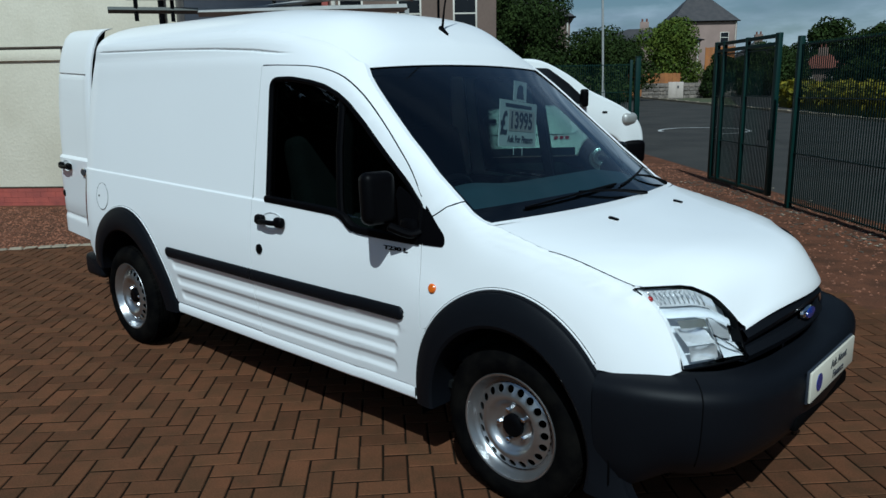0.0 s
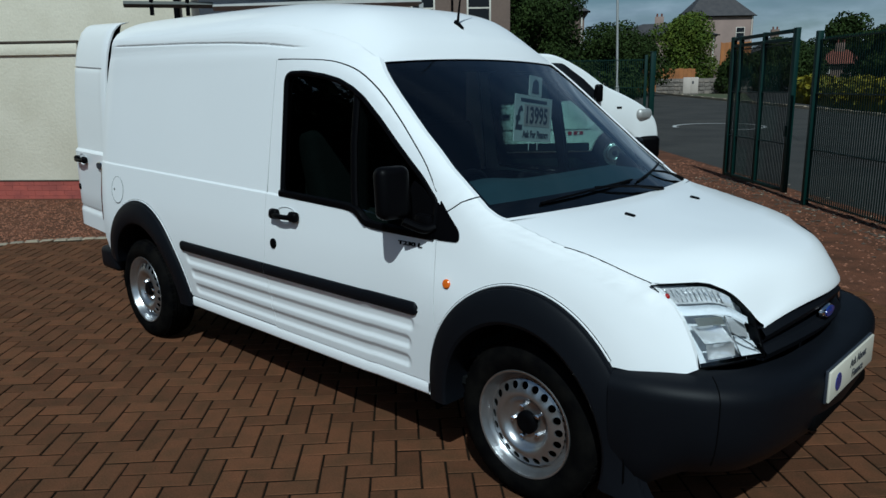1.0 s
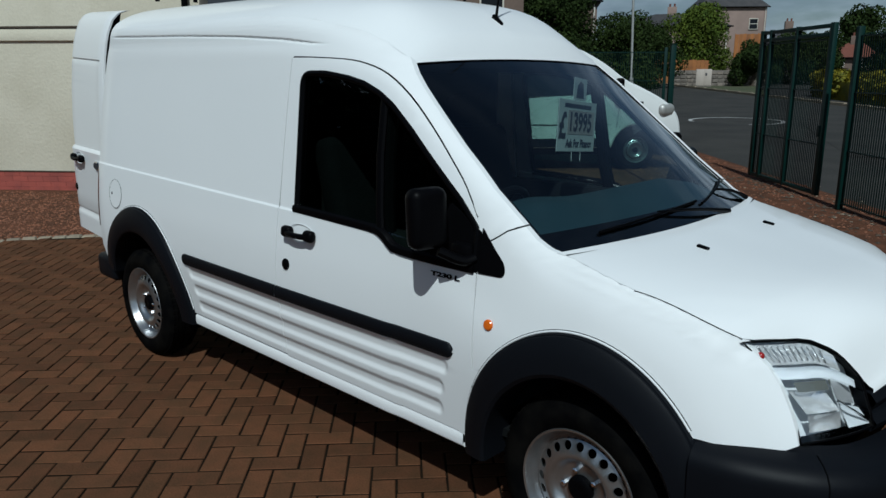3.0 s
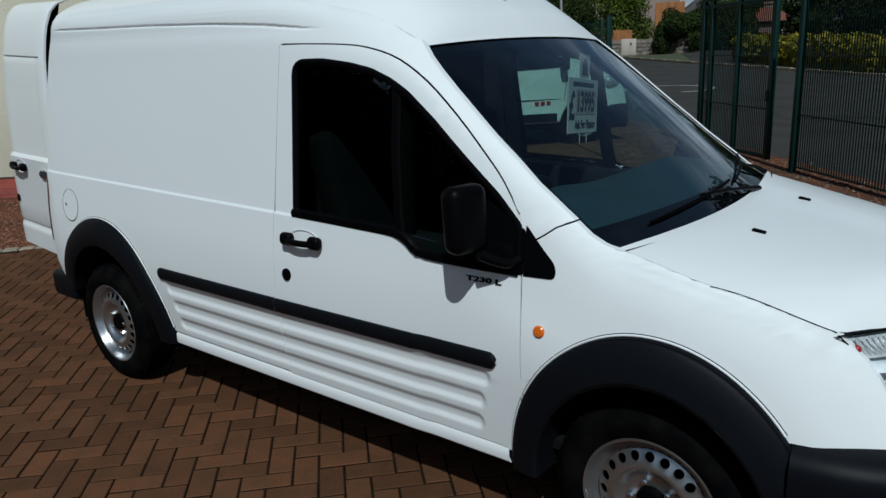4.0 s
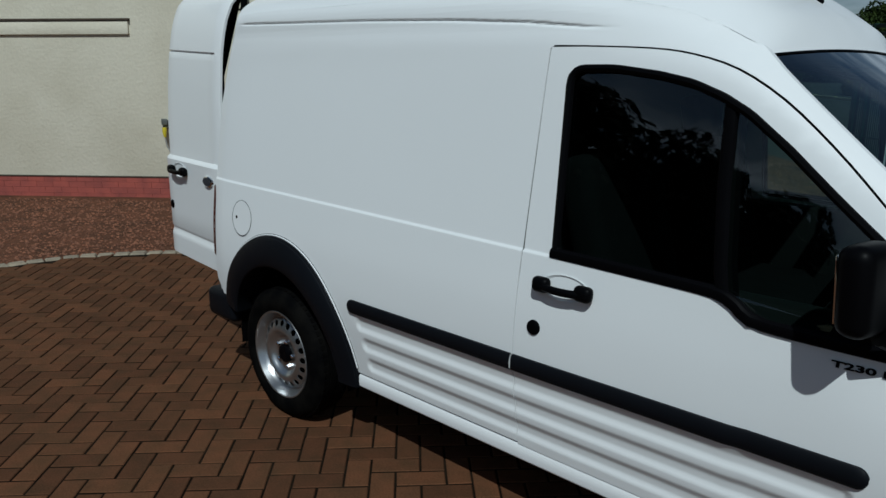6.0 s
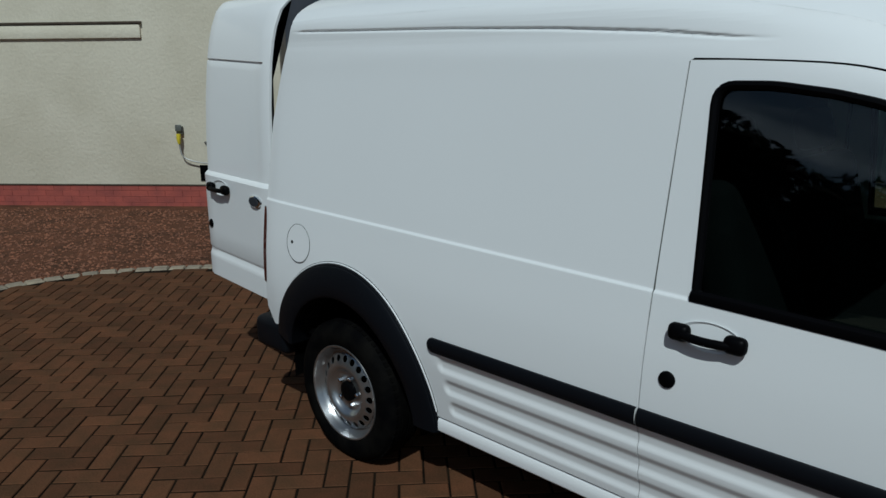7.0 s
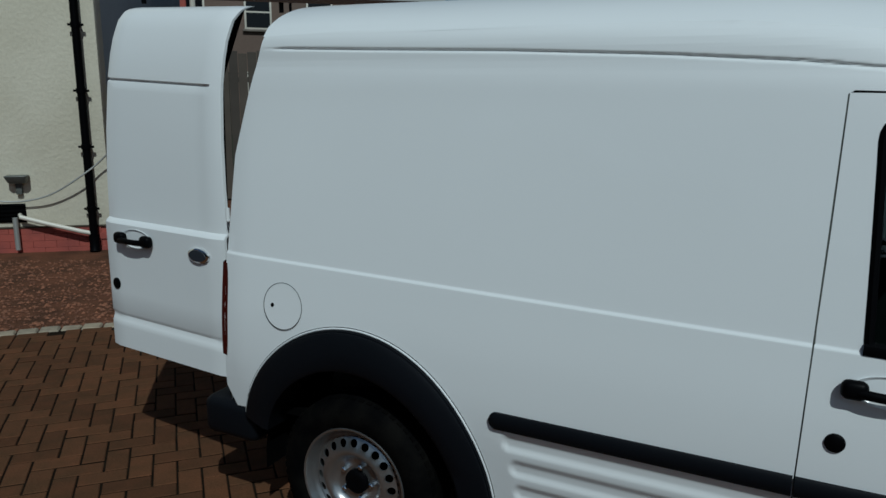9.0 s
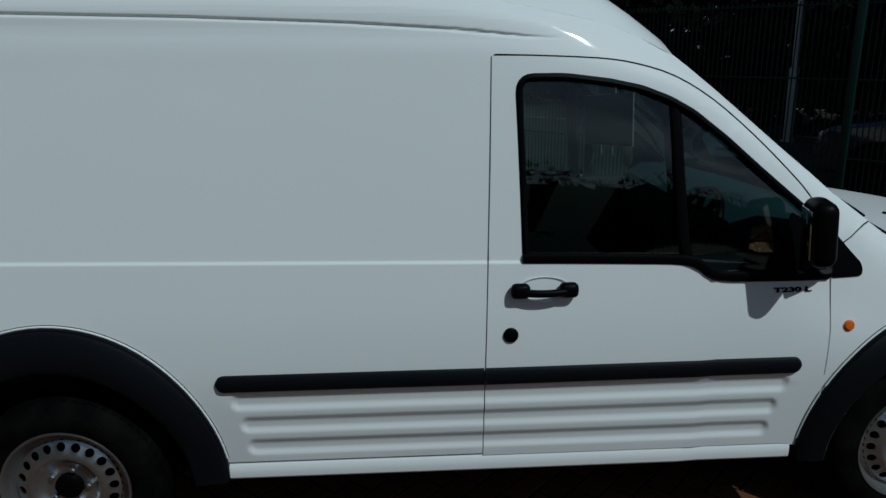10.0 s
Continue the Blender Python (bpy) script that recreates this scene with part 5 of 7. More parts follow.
def front_door(s):
    d = part("front_door", door_skin(s), None, van, "white front door with black window frame")
    part("side_moulding", moulding(s, -1.541, -0.488, False, True), PLASTIC, d, "dark plastic side moulding")
    m = side_frame(-1.358, 0.949, s)
    pull_handle(d, m)
    key_lock(d, side_frame(-1.462, 0.803, s, 0.001))
    # glass, a little inside the skin
    def glass_sheet(x_split):
        bm = tessellated([WINDOW])
        for x in steps(-1.45, -0.4, 0.12):
            bmesh.ops.bisect_plane(bm, geom=bm.verts[:] + bm.edges[:] + bm.faces[:], dist=1e-5, plane_co=(x, 0, 0), plane_no=(1, 0, 0))
        for z in steps(0.95, 1.6, 0.12):
            bmesh.ops.bisect_plane(bm, geom=bm.verts[:] + bm.edges[:] + bm.faces[:], dist=1e-5, plane_co=(0, 0, z), plane_no=(0, 0, 1))
        for v in bm.verts:
            v.co.y = s * (half_width(v.co.x, v.co.z) - 0.016)
        for f in bm.faces:
            f.normal_update()
            if f.normal.y * s < 0:
                f.normal_flip()
        return bm
    g = part("window_glass", glass_sheet(0), SIDE_GLASS, d, "dark tinted door window")
    g.visible_shadow = False

    def strip(points, r, flat=None, lift=0.0):
        return tube(bmesh.new(), [(x, s * (half_width(x, z) + lift), z) for x, z in points], r, 8, flat=flat)
    part("window_seal", strip(WINDOW + WINDOW[:3], 0.013, None, -0.006), BLACK, d, "black rubber window seal")
    lower = [(-1.425, 1.046), (-1.30, 1.043), (-1.1, 1.037), (-0.91, 1.029), (-0.855, 1.013), (-0.82, 0.988), (-0.77, 0.973), (-0.60, 0.968), (-0.42, 0.965)]
    part("waist_strip", strip(smooth_curve([(x, z, 0) for x, z in lower], 4) and [(p.x, p.y) for p in smooth_curve([(x, z, 0) for x, z in lower], 4)], 0.017, (0.6, 1.0), 0.003), BLACK, d, "black waist strip")
    div = [(-0.942, 1.545), (-0.925, 1.30), (-0.905, 1.10), (-0.885, 1.01)]
    part("window_divider", strip(div, 0.019, (0.6, 1.0), -0.012), BLACK, d)
    part("inner_divider", strip(div, 0.027, (1.0, 1.0), -0.055), BLACK, d)
    part("quarter_trim", panel_mesh(rounded([(-0.4055, 1.09), (-0.4055, 0.955), (-0.63, 0.960), (-0.60, 1.04), (-0.55, 1.17)], 0.006), [], s, [-0.5], [1.0, 1.05], "quarter_trim", BLACK, 0.01, 0.002), None, d)
    mirror_thing(d, s)
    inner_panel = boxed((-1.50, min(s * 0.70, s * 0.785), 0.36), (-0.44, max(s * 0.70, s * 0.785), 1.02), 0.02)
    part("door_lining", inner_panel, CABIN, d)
    return d


doors = [front_door(s) for _, s in SIDES]
for _, s in SIDES:
    trim = panel_mesh(rounded([(-0.4035, 1.105), (-0.345, 1.041), (-0.300, 0.996), (-0.297, 0.956), (-0.4035, 0.954)], [.004, .02, .02, .03, .004]), [], s, steps(-0.42, -0.32, 0.03), [0.98, 1.02, 1.06], "corner_trim", BLACK, 0.012, 0.003)
    part("corner_trim", trim, None, van, "black triangular corner trim")
    seam = [(-0.386, 1.0555), (-0.3435, 1.082), (-0.3115, 1.1055), (-0.285, 1.118), (-0.2635, 1.1248)]
    part("shut_line", tube(bmesh.new(), [(x, s * (half_width(x, z) - 0.001), z) for x, z in seam], 0.0018, 6), DARK, van)
    bm = lathe(bmesh.new(), [(0.0185, -0.002), (0.0185, 0.004), (0.014, 0.008), (0.0001, 0.009)], 24, "z")
    ob = part("side_indicator", bm, ORANGE, van, "round orange side indicator")
    ob.matrix_basis = side_frame(-0.337, 0.795, s)
    # tubes behind the shut lines, the gaps' shade put into their grey and black
    back_gap = [(-1.543, 0.36), (-1.5415, 0.68), (-1.535, 0.97), (-1.526, 1.321), (-1.518, 1.661)]
    part("gap_fill", tube(bmesh.new(), [(x, s * (half_width(x, z) - (0.020 if z < 0.7 else 0.0105)), z) for x, z in back_gap], 0.0085, 6), GREYBOX, van)
    part("gap_fill", tube(bmesh.new(), [(x, s * (half_width(x, z) - 0.014), z) for x, z in ((-0.408, 1.09), (-0.408, 0.96), (-0.4005, 0.78), (-0.4005, 0.61))], 0.010, 6), DARK, van)
    head_gap = [(-1.510, 1.665), (-1.46, 1.6655)] + [(x + 0.0015, z + 0.0022) for x, z in DOOR_TOP[:-1]]
    part("gap_fill", tube(bmesh.new(), [side_frame(x, z, s, -0.0045).translation for x, z in head_gap], 0.0052, 6), DARK, van, "dark gap over the front door")
# model letters on the driver's door
ob = writing("lettering", "T230 L", 0.036, BLACK, doors[0], side_frame(-0.540, 0.922, -1, 0.002) @ Matrix.Diagonal((1.24, 0.60, 1, 1)), 0.002, 0.0011)

# fuel flap
bm = lathe(bmesh.new(), [(0.083, -0.002), (0.082, 0.0015), (0.0001, 0.0015)], 40, "z")
ob = part("fuel_flap", bm, PAINT, van, "round white fuel flap")
ob.matrix_basis = side_frame(-3.207, 0.912, -1, 0.0005)
bm = lathe(bmesh.new(), [(0.0835, 0.0004), (0.0835, 0.0018), (0.0850, 0.0018), (0.0850, 0.0004)], 40, "z")
part("flap_gap", bm, DARK, ob)
bm = lathe(bmesh.new(), [(0.008, 0.001), (0.007, 0.003), (0.0001, 0.003)], 14, "z")
lk = part("flap_lock", bm, BLACK, ob)
lk.location = (-0.045, 0.0, 0.0)


# ---- rear end ----
def rear_frame():
    """The rear door opening's frame."""
    bm = bmesh.new()
    for s in (-1, 1):
        rows = []
        for z in (0.50, 0.7, 0.9, 1.08, 1.3, 1.45, 1.64, 1.79, 1.86):
            x = float(np.interp(z, (0.5, 0.56, 0.75, 1.08, 1.43, 1.64, 1.79, 1.86), (-3.48, -3.497, -3.487, -3.485, -3.47, -3.42, -3.375, -3.36)))
            w = half_width(x, z)
            rows.append([(x, s * w, z), (x - 0.02, s * (w - 0.025), z), (x - 0.025, s * (w - 0.06), z), (x + 0.04, s * (w - 0.10), z)])
        sub = sheet(rows)
        me = bpy.data.meshes.new("t")
        sub.to_mesh(me)
        sub.free()
        bm.from_mesh(me)
        bpy.data.meshes.remove(me)
    bmesh.ops.recalc_face_normals(bm, faces=bm.faces)
    return bm


part("rear_frame", rear_frame(), PAINT, van)
for s in (-1, 1):
    rows = []
    for k in range(11):
        z = 0.685 + 0.35 * k / 10
        w = half_width(-3.487, z)
        rows.append([(-3.470 - 0.008 * abs(k / 5 - 1) ** 4, s * (w + 0.0035), z), (-3.505, s * (w - 0.004), z), (-3.52, s * (w - 0.03), z), (-3.522, s * (w - 0.085), z)])
    bm = sheet(rows)
    bmesh.ops.recalc_face_normals(bm, faces=bm.faces)
    part("tail_light", bm, TAIL, van, "tall red tail light")
part("rear_bumper", boxed((-3.63, -0.838, 0.335), (-3.37, 0.838, 0.490), 0.035, None, 3), PLASTIC, van, "dark grey rear bumper")


def rear_door_mesh(width, depth=0.012):
    """A tall rear door, x to its free edge, y out of its face, z up; its head leans in and forward."""
    rows = []
    zs = [0.545, 0.56, 0.60, 0.640, 0.655, 0.667, 0.678, 0.688, 0.697, 0.706, 0.80, 0.95, 1.085, 1.098, 1.108, 1.118, 1.3, 1.5, 1.66, 1.695, 1.703, 1.711, 1.73, 1.80, 1.86, 1.90, 1.93, 1.945, 1.958, 1.968, 1.976, 1.981, 1.984]
    for z in zs:
        row = []
        lean = float(np.interp(z, (1.1, 1.3, 1.44, 1.55, 1.64, 1.72, 1.79, 1.87, 1.93, 1.965, 1.978, 1.984), (0.0, 0.006, 0.015, 0.026, 0.037, 0.049, 0.063, 0.088, 0.118, 0.152, 0.182, 0.212)))
        step = 0.012 if z < 1.099 else (0.005 if z > 1.108 else 0.005 + 0.007 * (1.108 - z) / 0.009)
        skirt = -0.011 * max(0.0, 1 - abs(z - 0.680) / 0.026) + (0.004 if z < 0.68 else 0)
        tuck = float(np.interp(z, (0.5, 0.9, 1.1, 1.4, 1.7, 1.85, 1.93, 1.97, 2.0), (0.0, 0.0, 0.005, 0.03, 0.055, 0.06, 0.056, 0.046, 0.036)))
        groove = 0.010 if abs(z - 1.703) < 0.006 else 0
        for k in range(15):
            u = k / 14
            x = 0.012 + tuck + (width - 0.012 - tuck) * u
            edge = min(u, 1 - u) * width
            roundness = 0.012 * max(0, 1 - edge / 0.03) ** 2
            pane_in = 0.006 if (0.10 < u < 1.0 and 1.118 < z < 1.70) else 0
            fall = -0.032 * (1 - u) * min(1, max(0, (z - 1.12) / 0.58)) + 0.026 * max(0, (z - 1.75) / 0.234)
            row.append((x, lean - step + roundness + (groove if u > 0.09 else 0) + pane_in - skirt * 0.9 + (0.012 if z >= 1.112 else 0), z + fall))
        rows.append(row)
    bm = sheet(rows)
    for f in bm.faces:
        f.normal_update()
        if f.normal.y > 0:
            f.normal_flip()
    rim = [e for e in bm.edges if e.is_boundary]
    made = bmesh.ops.extrude_edge_only(bm, edges=rim)["geom"]
    vs = [g for g in made if isinstance(g, bmesh.types.BMVert)]
    for v in vs:
        v.co.y += depth
    bmesh.ops.contextual_create(bm, geom=[e for e in bm.edges if e.is_boundary])
    return bm


def rear_door(s, angle):
    hinge = (-3.545, s * 0.745, 0)
    # the mesh runs out along +x with its face towards -y; turned so that +x leads away from the van
    m = Matrix.Translation(hinge) @ Matrix.Rotation(radians(angle), 4, "Z") @ Matrix.Diagonal((-1, 1, 1, 1))
    bm = rear_door_mesh(0.772)
    bmesh.ops.transform(bm, matrix=m, verts=bm.verts)
    bmesh.ops.reverse_faces(bm, faces=bm.faces)
    d = part("rear_door", bm, PAINT, van, "open white rear door" if angle else "", smooth=28)
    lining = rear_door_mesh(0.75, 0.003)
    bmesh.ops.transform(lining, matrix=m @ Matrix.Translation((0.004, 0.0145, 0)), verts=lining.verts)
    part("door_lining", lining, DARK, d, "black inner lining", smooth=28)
    base = Matrix.Translation(hinge) @ Matrix.Rotation(radians(angle), 4, "Z")

    def face(x, z, lift=0.0):
        return base @ Matrix(((1, 0, 0, -x), (0, 0, -1, -0.012 - lift), (0, 1, 0, z), (0, 0, 0, 1)))
    pull_handle(d, face(0.545, 1.045, 0.0), 0.235)
    key_lock(d, face(0.706, 0.832, 0.0))
    bm = lathe(bmesh.new(), [(0.062, 0), (0.060, 0.008), (0.050, 0.012), (0.0001, 0.013)], 28, "z")
    bmesh.ops.scale(bm, vec=(1, 0.48, 1), verts=bm.verts)
    b = part("badge", bm, CHROME, d, "oval dark badge with a bright rim")
    b.matrix_basis = face(0.150, 1.024)
    bm = lathe(bmesh.new(), [(0.050, 0.0125), (0.048, 0.0145), (0.0001, 0.015)], 28, "z")
    bmesh.ops.scale(bm, vec=(1, 0.45, 1), verts=bm.verts)
    part("enamel", bm, INK, b)
    for z in (0.72, 1.20):
        part("hinge", tube(bmesh.new(), [(hinge[0] + 0.01, hinge[1], z - 0.025), (hinge[0] + 0.01, hinge[1], z + 0.025)], 0.008, 8), PAINT, d)
    return d


rear_door(-1, -5.8)
# the other rear door stays shut
part("rear_door", boxed((-3.47, 0.0, 0.545), (-3.425, 0.70, 1.76), 0.02), PAINT, van)
part("rear_header", tube(bmesh.new(), [(-3.362, 0.66 * k / 8, 1.845 + 0.115 * (1 - (k / 8) ** 2)) for k in range(-8, 9)], 0.016, 8), PAINT, van)

# load space and cabin shell, dark sheets added to block light and the view through
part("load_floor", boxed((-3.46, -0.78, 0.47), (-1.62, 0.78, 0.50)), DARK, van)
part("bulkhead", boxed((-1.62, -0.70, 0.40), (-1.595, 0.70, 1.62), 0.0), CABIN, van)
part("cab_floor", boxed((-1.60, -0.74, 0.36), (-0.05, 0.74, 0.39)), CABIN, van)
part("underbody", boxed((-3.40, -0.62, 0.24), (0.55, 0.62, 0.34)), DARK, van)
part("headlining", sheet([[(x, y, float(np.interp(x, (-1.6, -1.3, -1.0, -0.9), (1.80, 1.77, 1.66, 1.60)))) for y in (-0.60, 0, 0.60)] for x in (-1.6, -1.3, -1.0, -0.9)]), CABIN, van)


def dash():
    rows = []
    for u in np.linspace(-1, 1, 25):
        y = 0.70 * u
        hump = 0.03 * math.exp(-((y + 0.36) / 0.2) ** 2)
        rows.append([(-0.07 - 0.08 * u * u, y, 1.035), (-0.20 - 0.08 * u * u, y, 1.065 + 0.3 * hump), (-0.40, y, 1.100 + hump), (-0.56, y, 1.105 + hump), (-0.635, y, 1.06 + hump), (-0.65, y, 0.90), (-0.54, y, 0.70), (-0.34, y, 0.45)])
    return sheet(rows)


part("dashboard", dash(), DASH, van, "plastic dashboard, the sky's blue reflection in its colour")
wheel_ring = [(0.19 * math.cos(a), 0.19 * math.sin(a), 0) for a in (2 * math.pi * k / 36 for k in range(37))]
bm = tube(bmesh.new(), wheel_ring, 0.016, 10, caps=False)
box(bm, (-0.06, -0.05, -0.03), (0.06, 0.05, 0.01), 0.02)
for a in (0, 180, 250, 290):
    tube(bm, [(0, 0, -0.01), (0.18 * math.cos(radians(a)), 0.18 * math.sin(radians(a)), 0)], 0.014, 6)
ob = part("steering_wheel", bm, BLACK, van)
ob.matrix_basis = pose(-0.72, -0.36, 0.99, 0, 0, 0) @ Matrix.Rotation(radians(-62), 4, "Y") @ Matrix.Rotation(radians(90), 4, "Z")


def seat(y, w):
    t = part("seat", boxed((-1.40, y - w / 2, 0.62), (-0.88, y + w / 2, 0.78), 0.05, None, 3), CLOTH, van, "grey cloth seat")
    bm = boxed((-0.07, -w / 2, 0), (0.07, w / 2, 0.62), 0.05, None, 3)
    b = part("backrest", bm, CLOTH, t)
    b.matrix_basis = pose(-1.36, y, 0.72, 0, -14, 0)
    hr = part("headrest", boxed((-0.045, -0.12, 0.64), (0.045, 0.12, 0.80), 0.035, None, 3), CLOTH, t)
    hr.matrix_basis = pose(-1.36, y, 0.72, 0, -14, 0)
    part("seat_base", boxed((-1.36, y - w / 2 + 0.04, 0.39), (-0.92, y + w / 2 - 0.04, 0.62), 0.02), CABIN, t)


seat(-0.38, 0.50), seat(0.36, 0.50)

# wipers and aerial
for pivot, arm_end, blade_run in (((0.30, -0.01), (-0.17, 0.072), ((-0.50, 0.045), (0.13, 0.078))), ((0.665, 0.01), (0.40, 0.098), ((0.16, 0.062), (0.60, 0.135)))):
    def wiped(p, q, t, lift):
        return screen_point((p[0] + (q[0] - p[0]) * t) / 0.722, p[1] + (q[1] - p[1]) * t, lift)
    arm = tube(bmesh.new(), [wiped(pivot, arm_end, k / 6, 0.012 + 0.012 * math.sin(math.pi * k / 6)) for k in range(7)], [0.011, 0.009, 0.007, 0.006, 0.006, 0.005, 0.005], 8)
    w = part("wiper_arm", arm, BLACK, van, "black wiper arm")
    part("wiper_blade", tube(bmesh.new(), [wiped(*blade_run, k / 10, 0.008 + 0.006 * math.sin(math.pi * k / 10)) for k in range(11)], 0.0055, 6), BLACK, w)
bm = boxed((-0.030, -0.012, -0.004), (0.036, 0.012, 0.020), 0.007)
for q in bm.verts:
    if q.co.x > 0:
        q.co.y *= 0.55
        q.co.z *= 0.6
aer = part("aerial_base", bm, BLACK, van)
aer.matrix_basis = pose(-1.02, 0, float(SECTIONS[int(round((-1.02 - TX[0]) / 0.01))][-1][1]) - 0.002, 0, 32, 0)
part("aerial_rod", tube(bmesh.new(), [(-0.012, 0, 0.012), (-0.05, 0, 0.10), (-0.15, 0, 0.40)], [0.007, 0.0045, 0.0020], 8), BLACK, aer)


# ---- wheels ----
def tyre_mesh(r=0.313, w=0.19, rim=0.198):
    prof = [(rim, -w / 2 + 0.012), (rim + 0.018, -w / 2 - 0.002), (rim + 0.045, -w / 2 - 0.008), (r - 0.045, -w / 2 - 0.006), (r - 0.02, -w / 2 + 0.008), (r - 0.006, -w / 2 + 0.024), (r, -w / 2 + 0.05)]
    prof += [(r - 0.007, -w / 2 + 0.051), (r - 0.007, -w / 2 + 0.057), (r, -w / 2 + 0.058), (r, -0.004), (r - 0.007, -0.003), (r - 0.007, 0.003), (r, 0.004)]
    prof = prof + [(a, -b) for a, b in prof[::-1][4:]]
    bm = lathe(bmesh.new(), prof, 72)
    # shoulder blocks
    for k in range(60):
        a = 2 * math.pi * k / 60
        m = Matrix.Rotation(-a, 4, "Y") @ Matrix.Translation((r - 0.014, 0, 0))
        box(bm, (-0.006, -w / 2 + 0.024, -0.011), (0.0125, -w / 2 + 0.046, 0.009), 0, m)
    bmesh.ops.recalc_face_normals(bm, faces=bm.faces)
    return bm


def rim_mesh(holes=20):
    """A pressed steel disc with a ring of round holes; its face towards -y."""
    bm = lathe(bmesh.new(), [(0.205, -0.085), (0.209, -0.091), (0.207, -0.096), (0.201, -0.094), (0.197, -0.084), (0.191, -0.069), (0.185, -0.056), (0.177, -0.048), (0.171, -0.053), (0.167, -0.064)], 80)
    lathe(bm, [(0.127, -0.083), (0.118, -0.087), (0.107, -0.084), (0.097, -0.073), (0.088, -0.061), (0.078, -0.057), (0.040, -0.057), (0.037, -0.071), (0.0001, -0.071)], 80)
    lathe(bm, [(0.191, -0.069), (0.186, 0.02), (0.190, 0.08)], 80)
    ring_n = 16
    for k in range(holes):
        a0, a1 = 2 * math.pi * (k - 0.5) / holes, 2 * math.pi * (k + 0.5) / holes
        mid = 2 * math.pi * k / holes

        def y_at(r):
            return -0.083 + (r - 0.127) / 0.040 * 0.019
        border, hole, deep = [], [], []
        for q in range(ring_n):
            t = 2 * math.pi * q / ring_n
            c, s = math.cos(t), math.sin(t)
            scale = 1 / max(abs(c), abs(s))
            u, v = c * scale, s * scale
            rr = 0.147 + 0.020 * u
            aa = mid + v * (a1 - a0) / 2
            border.append(bm.verts.new((rr * math.cos(aa), y_at(rr), rr * math.sin(aa))))
            rr, aa = 0.147 + 0.0148 * c, mid + 0.0150 * s / 0.147
            hole.append(bm.verts.new((rr * math.cos(aa), y_at(rr) - 0.001, rr * math.sin(aa))))
            rr, aa = 0.147 + 0.0142 * c, mid + 0.0144 * s / 0.147
            deep.append(bm.verts.new((rr * math.cos(aa), y_at(rr) + 0.004, rr * math.sin(aa))))
        for q in range(ring_n):
            p = (q + 1) % ring_n
            bm.faces.new((border[q], border[p], hole[p], hole[q]))
            bm.faces.new((hole[q], hole[p], deep[p], deep[q]))
    bmesh.ops.remove_doubles(bm, verts=bm.verts, dist=0.0004)
    bmesh.ops.recalc_face_normals(bm, faces=bm.faces)
    return bm


TYRE = finish("tyre", tyre_mesh(), RUBBER, 40)
RIM = finish("rim", rim_mesh(), STEEL, 40)
bolt_bm = lathe(bmesh.new(), [(0.0105, 0), (0.0105, -0.018), (0.006, -0.021), (0.0001, -0.021)], 6)
BOLT = finish("bolt", bolt_bm, CHROME, 30)
cap_bm = lathe(bmesh.new(), [(0.045, 0.012), (0.044, -0.006), (0.036, -0.012), (0.022, -0.014), (0.0001, -0.010)], 28)
CAP = finish("hub_cap", cap_bm, BLACK, 35)
drum_bm = lathe(bmesh.new(), [(0.185, 0.0), (0.185, 0.06), (0.0001, 0.06)], 32)
DRUM = finish("brake_drum", drum_bm, DARK, 30)


def wheel(parent, x, s, spin, hub_y):
    w = part("wheel", TYRE, None, parent, "black tyre on a silver steel wheel")
    w.matrix_basis = pose(x, s * hub_y, 0.308, 0, 0, 0 if s < 0 else 180) @ Matrix.Rotation(radians(spin), 4, "Y")
    part("rim", RIM, None, w, "silver pierced steel rim")
    part("hub_cap", CAP, None, w).location = (0, -0.066, 0)
    part("brake_drum", DRUM, None, w)
    for k in range(5):
        a = 2 * math.pi * k / 5 + 0.3
        part("bolt", BOLT, None, w).location = (0.062 * math.cos(a), -0.055, 0.062 * math.sin(a))


for x, hub in ((0.0, 0.698), (-2.912, 0.770)):
    for s in (-1, 1):
        wheel(van, x, s, 37 * x + 20 * s, hub)


